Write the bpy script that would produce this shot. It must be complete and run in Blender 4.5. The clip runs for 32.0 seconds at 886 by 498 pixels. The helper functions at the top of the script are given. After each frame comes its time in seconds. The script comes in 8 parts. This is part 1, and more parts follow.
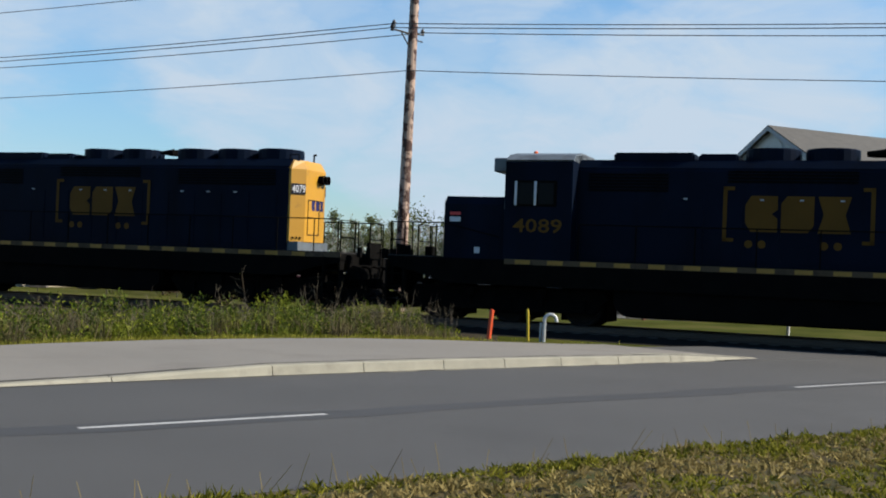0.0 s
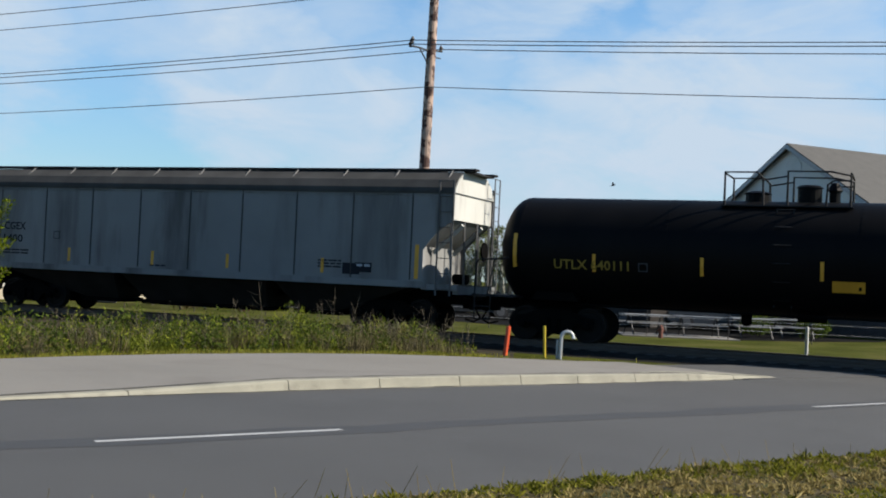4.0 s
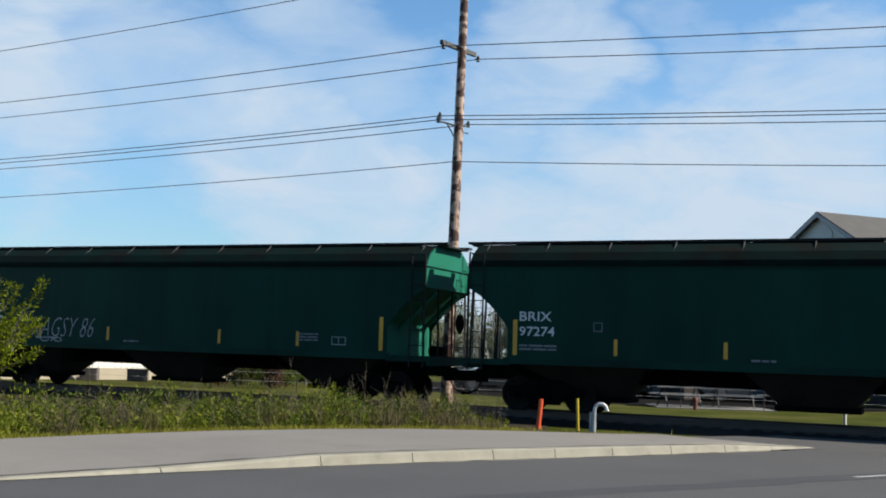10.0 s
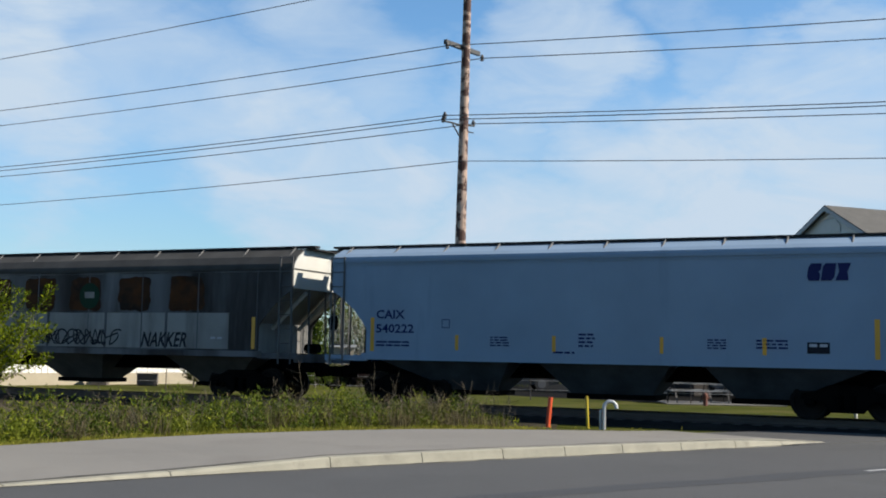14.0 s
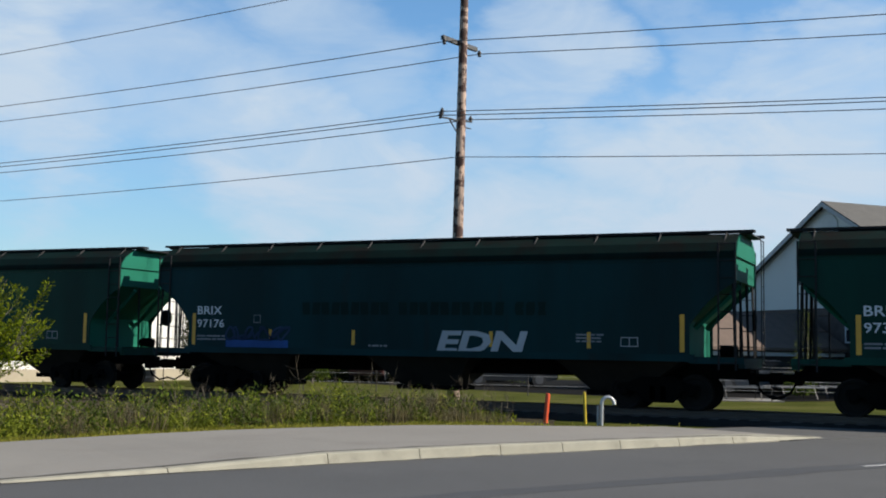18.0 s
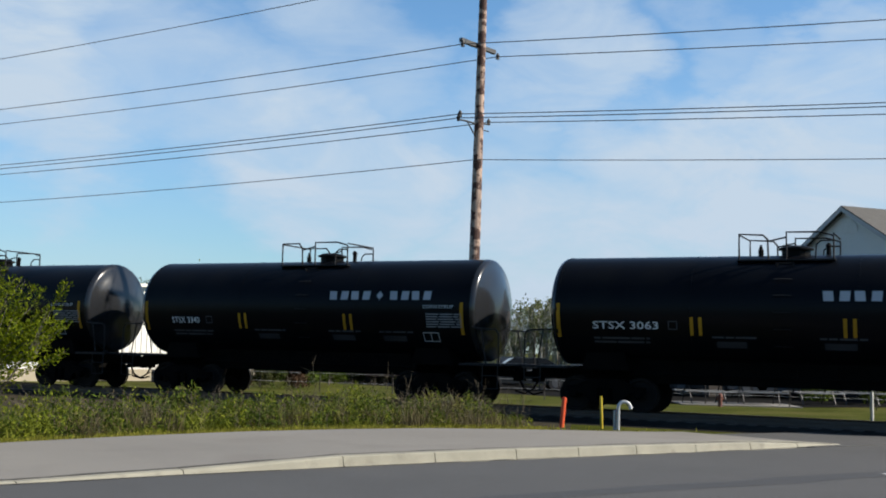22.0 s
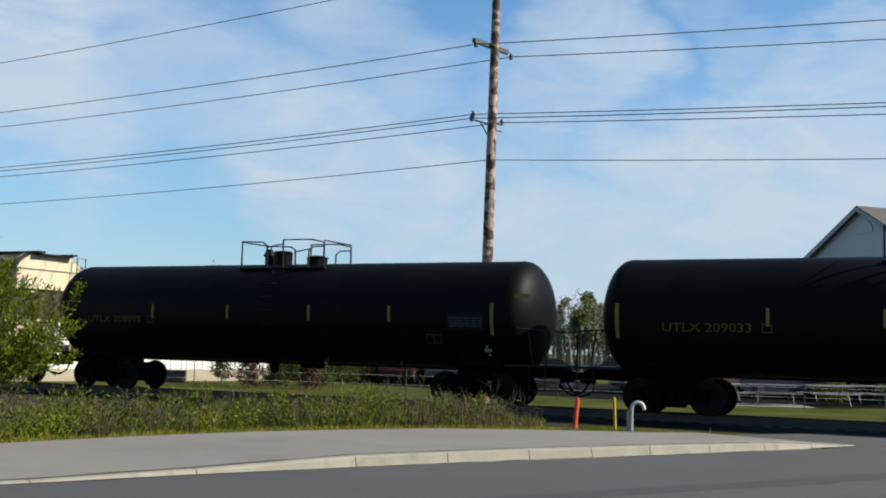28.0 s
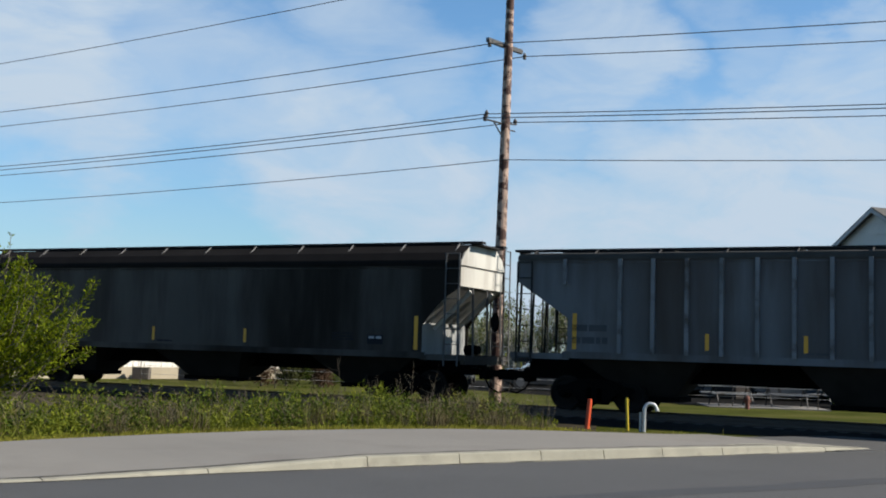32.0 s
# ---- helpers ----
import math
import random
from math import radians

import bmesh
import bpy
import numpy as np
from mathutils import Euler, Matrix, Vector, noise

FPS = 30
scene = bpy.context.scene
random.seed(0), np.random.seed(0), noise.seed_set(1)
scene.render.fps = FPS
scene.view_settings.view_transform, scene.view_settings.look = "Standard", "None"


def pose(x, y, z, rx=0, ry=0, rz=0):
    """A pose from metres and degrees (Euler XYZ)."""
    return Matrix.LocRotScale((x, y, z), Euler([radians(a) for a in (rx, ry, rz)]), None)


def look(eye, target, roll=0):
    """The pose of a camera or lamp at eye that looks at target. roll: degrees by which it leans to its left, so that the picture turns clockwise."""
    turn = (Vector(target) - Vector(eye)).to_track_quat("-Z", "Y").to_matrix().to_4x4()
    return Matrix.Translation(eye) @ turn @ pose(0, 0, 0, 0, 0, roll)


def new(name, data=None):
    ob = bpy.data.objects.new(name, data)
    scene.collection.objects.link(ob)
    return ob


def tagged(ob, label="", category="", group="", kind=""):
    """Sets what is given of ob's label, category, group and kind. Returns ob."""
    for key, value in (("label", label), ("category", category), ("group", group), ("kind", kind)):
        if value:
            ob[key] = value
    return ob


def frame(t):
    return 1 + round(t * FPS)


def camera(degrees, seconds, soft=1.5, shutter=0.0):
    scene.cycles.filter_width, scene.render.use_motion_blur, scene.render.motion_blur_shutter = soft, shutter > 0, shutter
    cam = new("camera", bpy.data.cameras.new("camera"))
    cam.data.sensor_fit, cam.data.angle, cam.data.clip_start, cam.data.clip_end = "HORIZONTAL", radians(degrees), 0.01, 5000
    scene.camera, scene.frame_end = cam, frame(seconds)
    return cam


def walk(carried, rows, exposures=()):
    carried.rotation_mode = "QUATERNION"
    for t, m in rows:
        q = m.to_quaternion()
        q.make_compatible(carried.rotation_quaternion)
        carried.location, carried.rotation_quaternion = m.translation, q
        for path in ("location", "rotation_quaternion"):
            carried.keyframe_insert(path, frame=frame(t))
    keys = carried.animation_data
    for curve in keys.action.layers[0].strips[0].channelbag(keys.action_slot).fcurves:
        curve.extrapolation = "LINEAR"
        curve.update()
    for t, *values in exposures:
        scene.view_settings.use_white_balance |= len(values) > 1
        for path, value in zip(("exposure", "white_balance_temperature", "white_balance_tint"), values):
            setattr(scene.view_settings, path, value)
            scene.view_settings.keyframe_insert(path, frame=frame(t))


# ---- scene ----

# camera: a hand-held phone with a long lens, standing beside the road
cam = camera(43.0, 32.0, soft=1.95)
# seconds, eye x, y, z, pitch, roll, yaw
VIEW = [
    (0.0, -0.004, -0.034, 1.722, 0.761, -2.265, -3.018),
    (0.5, -0.004, -0.033, 1.722, 0.757, -2.303, -2.974),
    (1.0, -0.003, -0.031, 1.722, 0.933, -2.461, -2.766),
    (1.5, -0.003, -0.030, 1.722, 1.010, -2.598, -2.487),
    (2.0, -0.002, -0.029, 1.722, 1.037, -2.376, -2.494),
    (2.5, -0.002, -0.028, 1.722, 1.226, -2.586, -2.435),
    (3.0, -0.002, -0.028, 1.722, 1.415, -2.579, -2.353),
    (3.5, -0.002, -0.028, 1.721, 1.516, -2.618, -2.312),
    (4.0, -0.002, -0.028, 1.720, 1.551, -2.662, -2.159),
    (4.5, -0.002, -0.029, 1.718, 1.630, -2.547, -2.407),
    (6.5, -0.015, -0.051, 1.693, 2.589, -2.628, -2.487),
    (7.0, -0.021, -0.065, 1.686, 3.710, -2.452, -2.115),
    (7.5, -0.022, -0.060, 1.683, 4.278, -2.006, -1.767),
    (8.0, -0.022, -0.055, 1.682, 4.633, -1.941, -1.509),
    (8.5, -0.021, -0.049, 1.681, 4.842, -2.107, -0.960),
    (9.0, -0.021, -0.043, 1.680, 5.024, -2.060, -0.566),
    (9.5, -0.021, -0.038, 1.680, 5.197, -1.770, -0.569),
    (10.0, -0.021, -0.033, 1.681, 5.301, -1.882, -0.620),
    (10.5, -0.020, -0.028, 1.682, 5.278, -1.933, -0.363),
    (11.0, -0.018, -0.025, 1.683, 5.236, -1.949, -0.210),
    (11.5, -0.016, -0.024, 1.683, 5.203, -1.925, -0.372),
    (12.0, -0.012, -0.023, 1.682, 5.135, -1.684, -0.398),
    (12.5, -0.008, -0.022, 1.680, 5.211, -1.387, -0.289),
    (13.0, -0.004, -0.020, 1.678, 5.226, -1.307, -0.149),
    (13.5, -0.001, -0.016, 1.677, 5.273, -1.157, -0.031),
    (14.0, 0.001, -0.012, 1.677, 5.287, -1.014, -0.146),
    (14.5, 0.002, -0.006, 1.677, 5.298, -1.142, -0.137),
    (16.5, -0.004, 0.011, 1.675, 5.041, -1.002, -0.344),
    (17.0, -0.004, 0.012, 1.675, 5.042, -0.936, -0.131),
    (17.5, -0.003, 0.012, 1.675, 5.044, -1.070, -0.209),
    (18.0, -0.002, 0.013, 1.676, 5.092, -0.945, -0.279),
    (18.5, -0.000, 0.014, 1.678, 5.170, -1.136, -0.316),
    (19.0, 0.002, 0.017, 1.681, 5.183, -1.331, -0.145),
    (19.5, 0.003, 0.021, 1.684, 5.185, -1.121, 0.022),
    (20.0, 0.005, 0.027, 1.687, 5.113, -1.280, 0.094),
    (20.5, 0.005, 0.032, 1.691, 5.128, -1.354, 0.328),
    (21.0, 0.006, 0.036, 1.695, 5.084, -1.165, 0.439),
    (21.5, 0.006, 0.039, 1.697, 5.095, -1.385, 0.504),
    (22.0, 0.006, 0.040, 1.699, 5.177, -1.392, 0.569),
    (22.5, 0.006, 0.042, 1.699, 5.199, -1.552, 0.613),
    (23.0, 0.006, 0.043, 1.699, 5.176, -1.531, 0.798),
    (23.5, 0.007, 0.045, 1.699, 5.370, -1.613, 1.057),
    (24.0, 0.008, 0.046, 1.698, 5.353, -1.674, 1.089),
    (24.5, 0.010, 0.047, 1.697, 5.387, -1.689, 0.895),
    (26.5, 0.016, 0.045, 1.691, 5.294, -1.597, 1.187),
    (27.0, 0.017, 0.046, 1.691, 5.288, -1.507, 1.148),
    (27.5, 0.018, 0.047, 1.693, 5.289, -1.371, 1.187),
    (28.0, 0.019, 0.049, 1.695, 5.187, -1.439, 1.254),
    (28.5, 0.021, 0.052, 1.699, 5.156, -1.414, 1.328),
    (29.0, 0.022, 0.056, 1.702, 5.187, -1.613, 1.769),
    (29.5, 0.023, 0.062, 1.705, 5.274, -1.659, 1.677),
    (30.0, 0.024, 0.068, 1.707, 5.250, -1.624, 1.736),
    (30.5, 0.023, 0.074, 1.709, 5.224, -1.587, 1.742),
    (31.0, 0.023, 0.079, 1.711, 5.272, -1.657, 1.654),
    (31.5, 0.022, 0.083, 1.713, 5.171, -1.730, 1.681),
    (32.0, 0.020, 0.087, 1.715, 5.126, -1.768, 1.882),
]
walk(cam, [(t, pose(x, y, z, 90 + p, r, w)) for t, x, y, z, p, r, w in VIEW], [(0.0, 1.04), (4.0, 1.08), (8.0, 1.12), (16.0, 1.08), (32.0, 1.0)])

# the railway: a straight line past the camera; s runs along it, q across it (away from the camera)
TURN = math.radians(24.53)
OFF = 29.99
RAIL = 0.2
ALONG = Vector((math.cos(TURN), -math.sin(TURN), 0))
ACROSS = Vector((math.sin(TURN), math.cos(TURN), 0))


def track(s, q=0.0, z=0.0):
    return ALONG * s + ACROSS * (OFF + q) + Vector((0, 0, RAIL + z))


# ---- light ----
SUN_AZ = math.radians(-7.0)      # from +x towards +y
SUN_EL = math.radians(36.0)
to_sun = Vector((math.cos(SUN_EL) * math.cos(SUN_AZ), math.cos(SUN_EL) * math.sin(SUN_AZ), math.sin(SUN_EL)))
sun = new("sun", bpy.data.lights.new("sun", "SUN"))
sun.data.energy, sun.data.angle, sun.data.color = 5.0, radians(0.5), (1.0, 0.92, 0.8)
sun.matrix_world = look(to_sun * 50, (0, 0, 0))

world = bpy.data.worlds.new("world")
scene.world = world
world.use_nodes = True


# soft cloud masses: azimuth from north, height, inner and outer radius in degrees, weight
CLOUDS = [(-21.3, 13.7, 4.0, 9.0, 0.9), (-19.8, 10.6, 2.5, 6.5, 0.7), (-14.0, 14.4, 3.0, 8.0, 0.55), (-10.0, 11.9, 3.0, 7.5, 0.7), (-7.3, 8.9, 3.5, 7.0, 0.95),
          (-3.8, 7.1, 3.0, 6.0, 0.9), (0.3, 8.3, 2.5, 6.5, 0.5), (-3.4, 13.1, 2.5, 6.0, 0.55), (-5.8, 16.6, 2.5, 6.5, 0.6), (5.4, 14.6, 1.8, 5.0, 0.75),
          (3.7, 12.6, 1.5, 4.5, 0.45), (8.3, 7.6, 3.5, 7.0, 0.9), (13.9, 8.4, 4.0, 7.5, 1.0), (19.2, 9.1, 4.0, 8.0, 0.9), (16.6, 13.8, 2.2, 5.0, 0.8),
          (20.0, 14.4, 2.0, 5.0, 0.8), (12.5, 15.9, 1.2, 4.0, 0.4), (2.6, 5.2, 3.0, 6.5, 0.85)]


def sky_nodes():
    nt = world.node_tree
    nt.nodes.clear()
    out = nt.nodes.new("ShaderNodeOutputWorld")
    bg = nt.nodes.new("ShaderNodeBackground")
    sky = nt.nodes.new("ShaderNodeTexSky")
    sky.sky_type, sky.sun_disc = "NISHITA", False
    sky.sun_elevation, sky.sun_rotation = SUN_EL, math.pi / 2 - SUN_AZ
    sky.air_density, sky.dust_density, sky.ozone_density = 1.0, 0.2, 4.0
    bg.inputs["Strength"].default_value = 0.07
    tc = nt.nodes.new("ShaderNodeTexCoord")
    mp = nt.nodes.new("ShaderNodeMapping")
    mp.inputs["Rotation"].default_value = (0.0, 0.62, 0.0)
    mp.inputs["Scale"].default_value = (1.0, 1.0, 2.4)
    nt.links.new(tc.outputs["Generated"], mp.inputs["Vector"])
    big = nt.nodes.new("ShaderNodeTexNoise")
    big.inputs["Scale"].default_value, big.inputs["Detail"].default_value, big.inputs["Roughness"].default_value = 2.7, 6.0, 0.52
    big.inputs["Distortion"].default_value = 0.5
    nt.links.new(mp.outputs[0], big.inputs["Vector"])
    ramp = nt.nodes.new("ShaderNodeValToRGB")
    ramp.color_ramp.elements[0].position, ramp.color_ramp.elements[1].position = 0.42, 0.6
    ramp.color_ramp.elements[0].color, ramp.color_ramp.elements[1].color = (0.02, 0.02, 0.02, 1), (0.85, 0.85, 0.85, 1)
    nt.links.new(big.outputs["Fac"], ramp.inputs["Fac"])
    # drifting edges: the view direction is disturbed by noise before it meets the masses
    wob = nt.nodes.new("ShaderNodeTexNoise")
    wob.inputs["Scale"].default_value, wob.inputs["Detail"].default_value, wob.inputs["Roughness"].default_value = 5.0, 8.0, 0.58
    nt.links.new(mp.outputs[0], wob.inputs["Vector"])
    sh = nt.nodes.new("ShaderNodeVectorMath")
    sh.operation = "MULTIPLY_ADD"
    sh.inputs[1].default_value = (0.26, 0.26, 0.26)
    nt.links.new(wob.outputs["Color"], sh.inputs[0])
    ct = nt.nodes.new("ShaderNodeVectorMath")
    ct.operation = "SUBTRACT"
    ct.inputs[1].default_value = (0.13, 0.13, 0.13)
    nt.links.new(tc.outputs["Generated"], ct.inputs[0])
    nt.links.new(ct.outputs[0], sh.inputs[2])
    nz = nt.nodes.new("ShaderNodeVectorMath")
    nz.operation = "NORMALIZE"
    nt.links.new(sh.outputs[0], nz.inputs[0])
    total = None
    for az, el, r_in, r_out, weight in CLOUDS:
        az, el = radians(az), radians(el)
        dot = nt.nodes.new("ShaderNodeVectorMath")
        dot.operation = "DOT_PRODUCT"
        dot.inputs[1].default_value = (math.cos(el) * math.sin(az), math.cos(el) * math.cos(az), math.sin(el))
        nt.links.new(nz.outputs[0], dot.inputs[0])
        fall = nt.nodes.new("ShaderNodeMapRange")
        fall.interpolation_type = "SMOOTHSTEP"
        fall.inputs["From Min"].default_value, fall.inputs["From Max"].default_value = math.cos(radians(r_out * 0.84)), math.cos(radians(r_in * 0.3))
        fall.inputs["To Max"].default_value = weight * 0.95
        nt.links.new(dot.outputs["Value"], fall.inputs["Value"])
        if total is None:
            total = fall.outputs[0]
        else:
            su = nt.nodes.new("ShaderNodeMath")
            su.operation = "MAXIMUM"
            nt.links.new(total, su.inputs[0])
            nt.links.new(fall.outputs[0], su.inputs[1])
            total = su.outputs[0]
    # streaky thinning inside the masses
    thin = nt.nodes.new("ShaderNodeMapRange")
    thin.inputs["From Min"].default_value, thin.inputs["From Max"].default_value = 0.36, 0.64
    thin.inputs["To Min"].default_value, thin.inputs["To Max"].default_value = 0.5, 1.12
    fib = nt.nodes.new("ShaderNodeTexNoise")
    fib.inputs["Scale"].default_value, fib.inputs["Detail"].default_value, fib.inputs["Roughness"].default_value = 6.5, 9.0, 0.6
    fib.inputs["Distortion"].default_value = 0.8
    nt.links.new(mp.outputs[0], fib.inputs["Vector"])
    nt.links.new(fib.outputs["Fac"], thin.inputs["Value"])
    body = nt.nodes.new("ShaderNodeMath")
    body.operation = "MULTIPLY"
    nt.links.new(total, body.inputs[0])
    nt.links.new(thin.outputs[0], body.inputs[1])
    total = body.outputs[0]
    veil = nt.nodes.new("ShaderNodeMath")
    veil.operation, veil.use_clamp = "MULTIPLY_ADD", True
    veil.inputs[1].default_value = 0.2
    nt.links.new(ramp.outputs["Color"], veil.inputs[0])
    nt.links.new(total, veil.inputs[2])
    # thin cloud thickens towards the horizon
    sep = nt.nodes.new("ShaderNodeSeparateXYZ")
    nt.links.new(tc.outputs["Generated"], sep.inputs[0])
    mr = nt.nodes.new("ShaderNodeMapRange")
    mr.inputs["From Min"].default_value, mr.inputs["From Max"].default_value = 0.0, 0.2
    mr.inputs["To Min"].default_value, mr.inputs["To Max"].default_value = 0.28, 0.0
    nt.links.new(sep.outputs["Z"], mr.inputs["Value"])
    add = nt.nodes.new("ShaderNodeMath")
    add.operation, add.use_clamp = "ADD", True
    nt.links.new(veil.outputs[0], add.inputs[0])
    nt.links.new(mr.outputs[0], add.inputs[1])
    # clouds fade out overhead and behind, unseen, to cut fill light on the train
    fill_mask = nt.nodes.new("ShaderNodeMapRange")
    fill_mask.interpolation_type = "SMOOTHSTEP"
    fill_mask.inputs["From Min"].default_value, fill_mask.inputs["From Max"].default_value = 0.1, 0.75
    fill_mask.inputs["To Min"].default_value, fill_mask.inputs["To Max"].default_value = 0.1, 1.0
    nt.links.new(sep.outputs["Y"], fill_mask.inputs["Value"])
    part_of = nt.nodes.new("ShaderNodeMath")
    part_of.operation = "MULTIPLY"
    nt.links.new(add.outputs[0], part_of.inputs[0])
    nt.links.new(fill_mask.outputs[0], part_of.inputs[1])
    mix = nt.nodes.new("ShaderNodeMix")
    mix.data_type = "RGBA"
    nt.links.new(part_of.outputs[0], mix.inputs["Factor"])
    clear = nt.nodes.new("ShaderNodeMix")
    clear.data_type, clear.blend_type = "RGBA", "MULTIPLY"
    clear.inputs["Factor"].default_value = 1.0
    nt.links.new(sky.outputs[0], clear.inputs["A"])
    clear.inputs["B"].default_value = (0.84, 1.07, 1.13, 1)
    # the clear sky pales less towards the horizon on a dry morning
    deep = nt.nodes.new("ShaderNodeMapRange")
    deep.inputs["From Min"].default_value, deep.inputs["From Max"].default_value = 0.02, 0.22
    deep.inputs["To Min"].default_value, deep.inputs["To Max"].default_value = 0.72, 1.0
    nt.links.new(sep.outputs["Z"], deep.inputs["Value"])
    low_sky = nt.nodes.new("ShaderNodeMix")
    low_sky.data_type, low_sky.blend_type = "RGBA", "MULTIPLY"
    low_sky.inputs["Factor"].default_value = 1.0
    nt.links.new(clear.outputs["Result"], low_sky.inputs["A"])
    nt.links.new(deep.outputs[0], low_sky.inputs["B"])
    nt.links.new(low_sky.outputs["Result"], mix.inputs["A"])
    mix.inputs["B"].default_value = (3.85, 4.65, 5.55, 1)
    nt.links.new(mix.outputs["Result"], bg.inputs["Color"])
    nt.links.new(bg.outputs[0], out.inputs["Surface"])


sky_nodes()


# ---- materials ----
def tone(c, k):
    return (min(1, c[0] * k), min(1, c[1] * k), min(1, c[2] * k), 1)


MATS = {}


def mat(name, base, rough=0.6, metal=0.0, grain=8.0, spread=0.25, fine=90.0, bump=0.15, dirt=None, dirt_at=(0.55, 0.75), dirt_scale=1.2, streak=False, spec=0.5, stretch=(1, 1, 1), soot=None, run=None):
    """A procedural surface: a base colour varied at two scales, optional dirt (streaks run down), fine relief. soot: a broad second layer, as colour, limits and scale. run: stains that run down from the top, as colour, the height where they thin out, that fade's depth, width scale and raggedness."""
    if name in MATS:
        return MATS[name]
    m = bpy.data.materials.new(name)
    MATS[name] = m
    m.use_nodes = True
    nt = m.node_tree
    b = nt.nodes["Principled BSDF"]
    b.inputs["Roughness"].default_value, b.inputs["Metallic"].default_value = rough, metal
    b.inputs["Specular IOR Level"].default_value = spec
    tc = nt.nodes.new("ShaderNodeTexCoord")
    mp = nt.nodes.new("ShaderNodeMapping")
    mp.inputs["Scale"].default_value = stretch
    nt.links.new(tc.outputs["Object"], mp.inputs["Vector"])
    n1 = nt.nodes.new("ShaderNodeTexNoise")
    n1.inputs["Scale"].default_value, n1.inputs["Detail"].default_value = grain / 10, 6
    n2 = nt.nodes.new("ShaderNodeTexNoise")
    n2.inputs["Scale"].default_value, n2.inputs["Detail"].default_value = fine, 3
    for n in (n1, n2):
        nt.links.new(mp.outputs[0], n.inputs["Vector"])
    ad = nt.nodes.new("ShaderNodeMath")
    ad.operation = "MULTIPLY_ADD"
    nt.links.new(n2.outputs["Fac"], ad.inputs[0])
    ad.inputs[1].default_value = 0.45
    nt.links.new(n1.outputs["Fac"], ad.inputs[2])
    r = nt.nodes.new("ShaderNodeValToRGB")
    r.color_ramp.elements[0].position, r.color_ramp.elements[1].position = 0.45, 1.0
    r.color_ramp.elements[0].color, r.color_ramp.elements[1].color = tone(base, 1 - spread), tone(base, 1 + spread)
    nt.links.new(ad.outputs[0], r.inputs["Fac"])
    col = r.outputs["Color"]
    layers = [(dirt, dirt_at, dirt_scale)] if dirt else []
    if soot:
        layers.append(soot)
    for tint, limits, size in layers:
        n3 = nt.nodes.new("ShaderNodeTexNoise")
        n3.inputs["Scale"].default_value, n3.inputs["Detail"].default_value, n3.inputs["Roughness"].default_value = size, 7, 0.6
        m3 = nt.nodes.new("ShaderNodeMapping")
        m3.inputs["Scale"].default_value = (1, 1, 0.16) if streak else (1, 1, 1)
        nt.links.new(tc.outputs["Object"], m3.inputs["Vector"])
        if soot:
            info = nt.nodes.new("ShaderNodeObjectInfo")
            far = nt.nodes.new("ShaderNodeMath")
            far.operation = "MULTIPLY"
            far.inputs[1].default_value = 60.0
            nt.links.new(info.outputs["Random"], far.inputs[0])
            nt.links.new(far.outputs[0], m3.inputs["Location"])
        nt.links.new(m3.outputs[0], n3.inputs["Vector"])
        r3 = nt.nodes.new("ShaderNodeValToRGB")
        r3.color_ramp.elements[0].position, r3.color_ramp.elements[1].position = limits
        r3.color_ramp.elements[0].color, r3.color_ramp.elements[1].color = (0, 0, 0, 1), (1, 1, 1, 1)
        nt.links.new(n3.outputs["Fac"], r3.inputs["Fac"])
        mx = nt.nodes.new("ShaderNodeMix")
        mx.data_type = "RGBA"
        nt.links.new(r3.outputs["Color"], mx.inputs["Factor"])
        nt.links.new(col, mx.inputs["A"])
        mx.inputs["B"].default_value = (*tint, 1)
        col = mx.outputs["Result"]
    if run:
        tint, level, depth, size, ragged = run
        sp = nt.nodes.new("ShaderNodeSeparateXYZ")
        nt.links.new(tc.outputs["Object"], sp.inputs[0])
        m4 = nt.nodes.new("ShaderNodeMapping")
        m4.inputs["Scale"].default_value = (size, size, size * 0.13)
        m4.inputs["Location"].default_value = (3.7 * len(name), 0, 0)
        nt.links.new(tc.outputs["Object"], m4.inputs["Vector"])
        n4 = nt.nodes.new("ShaderNodeTexNoise")
        n4.inputs["Scale"].default_value, n4.inputs["Detail"].default_value, n4.inputs["Roughness"].default_value = 1.0, 6, 0.55
        nt.links.new(m4.outputs[0], n4.inputs["Vector"])
        fall = nt.nodes.new("ShaderNodeMapRange")
        fall.inputs["From Min"].default_value, fall.inputs["From Max"].default_value = level - depth, level + depth
        fall.inputs["To Min"].default_value, fall.inputs["To Max"].default_value = -0.5 * ragged, 1 - 0.5 * ragged
        nt.links.new(sp.outputs["Z"], fall.inputs["Value"])
        reach = nt.nodes.new("ShaderNodeMath")
        reach.operation, reach.use_clamp = "MULTIPLY_ADD", True
        reach.inputs[1].default_value = ragged
        nt.links.new(n4.outputs["Fac"], reach.inputs[0])
        nt.links.new(fall.outputs[0], reach.inputs[2])
        mx = nt.nodes.new("ShaderNodeMix")
        mx.data_type = "RGBA"
        nt.links.new(reach.outputs[0], mx.inputs["Factor"])
        nt.links.new(col, mx.inputs["A"])
        mx.inputs["B"].default_value = (*tint, 1)
        col = mx.outputs["Result"]
    nt.links.new(col, b.inputs["Base Color"])
    if bump:
        bp = nt.nodes.new("ShaderNodeBump")
        bp.inputs["Strength"].default_value, bp.inputs["Distance"].default_value = bump, 0.02
        nt.links.new(ad.outputs[0], bp.inputs["Height"])
        nt.links.new(bp.outputs[0], b.inputs["Normal"])
    return m


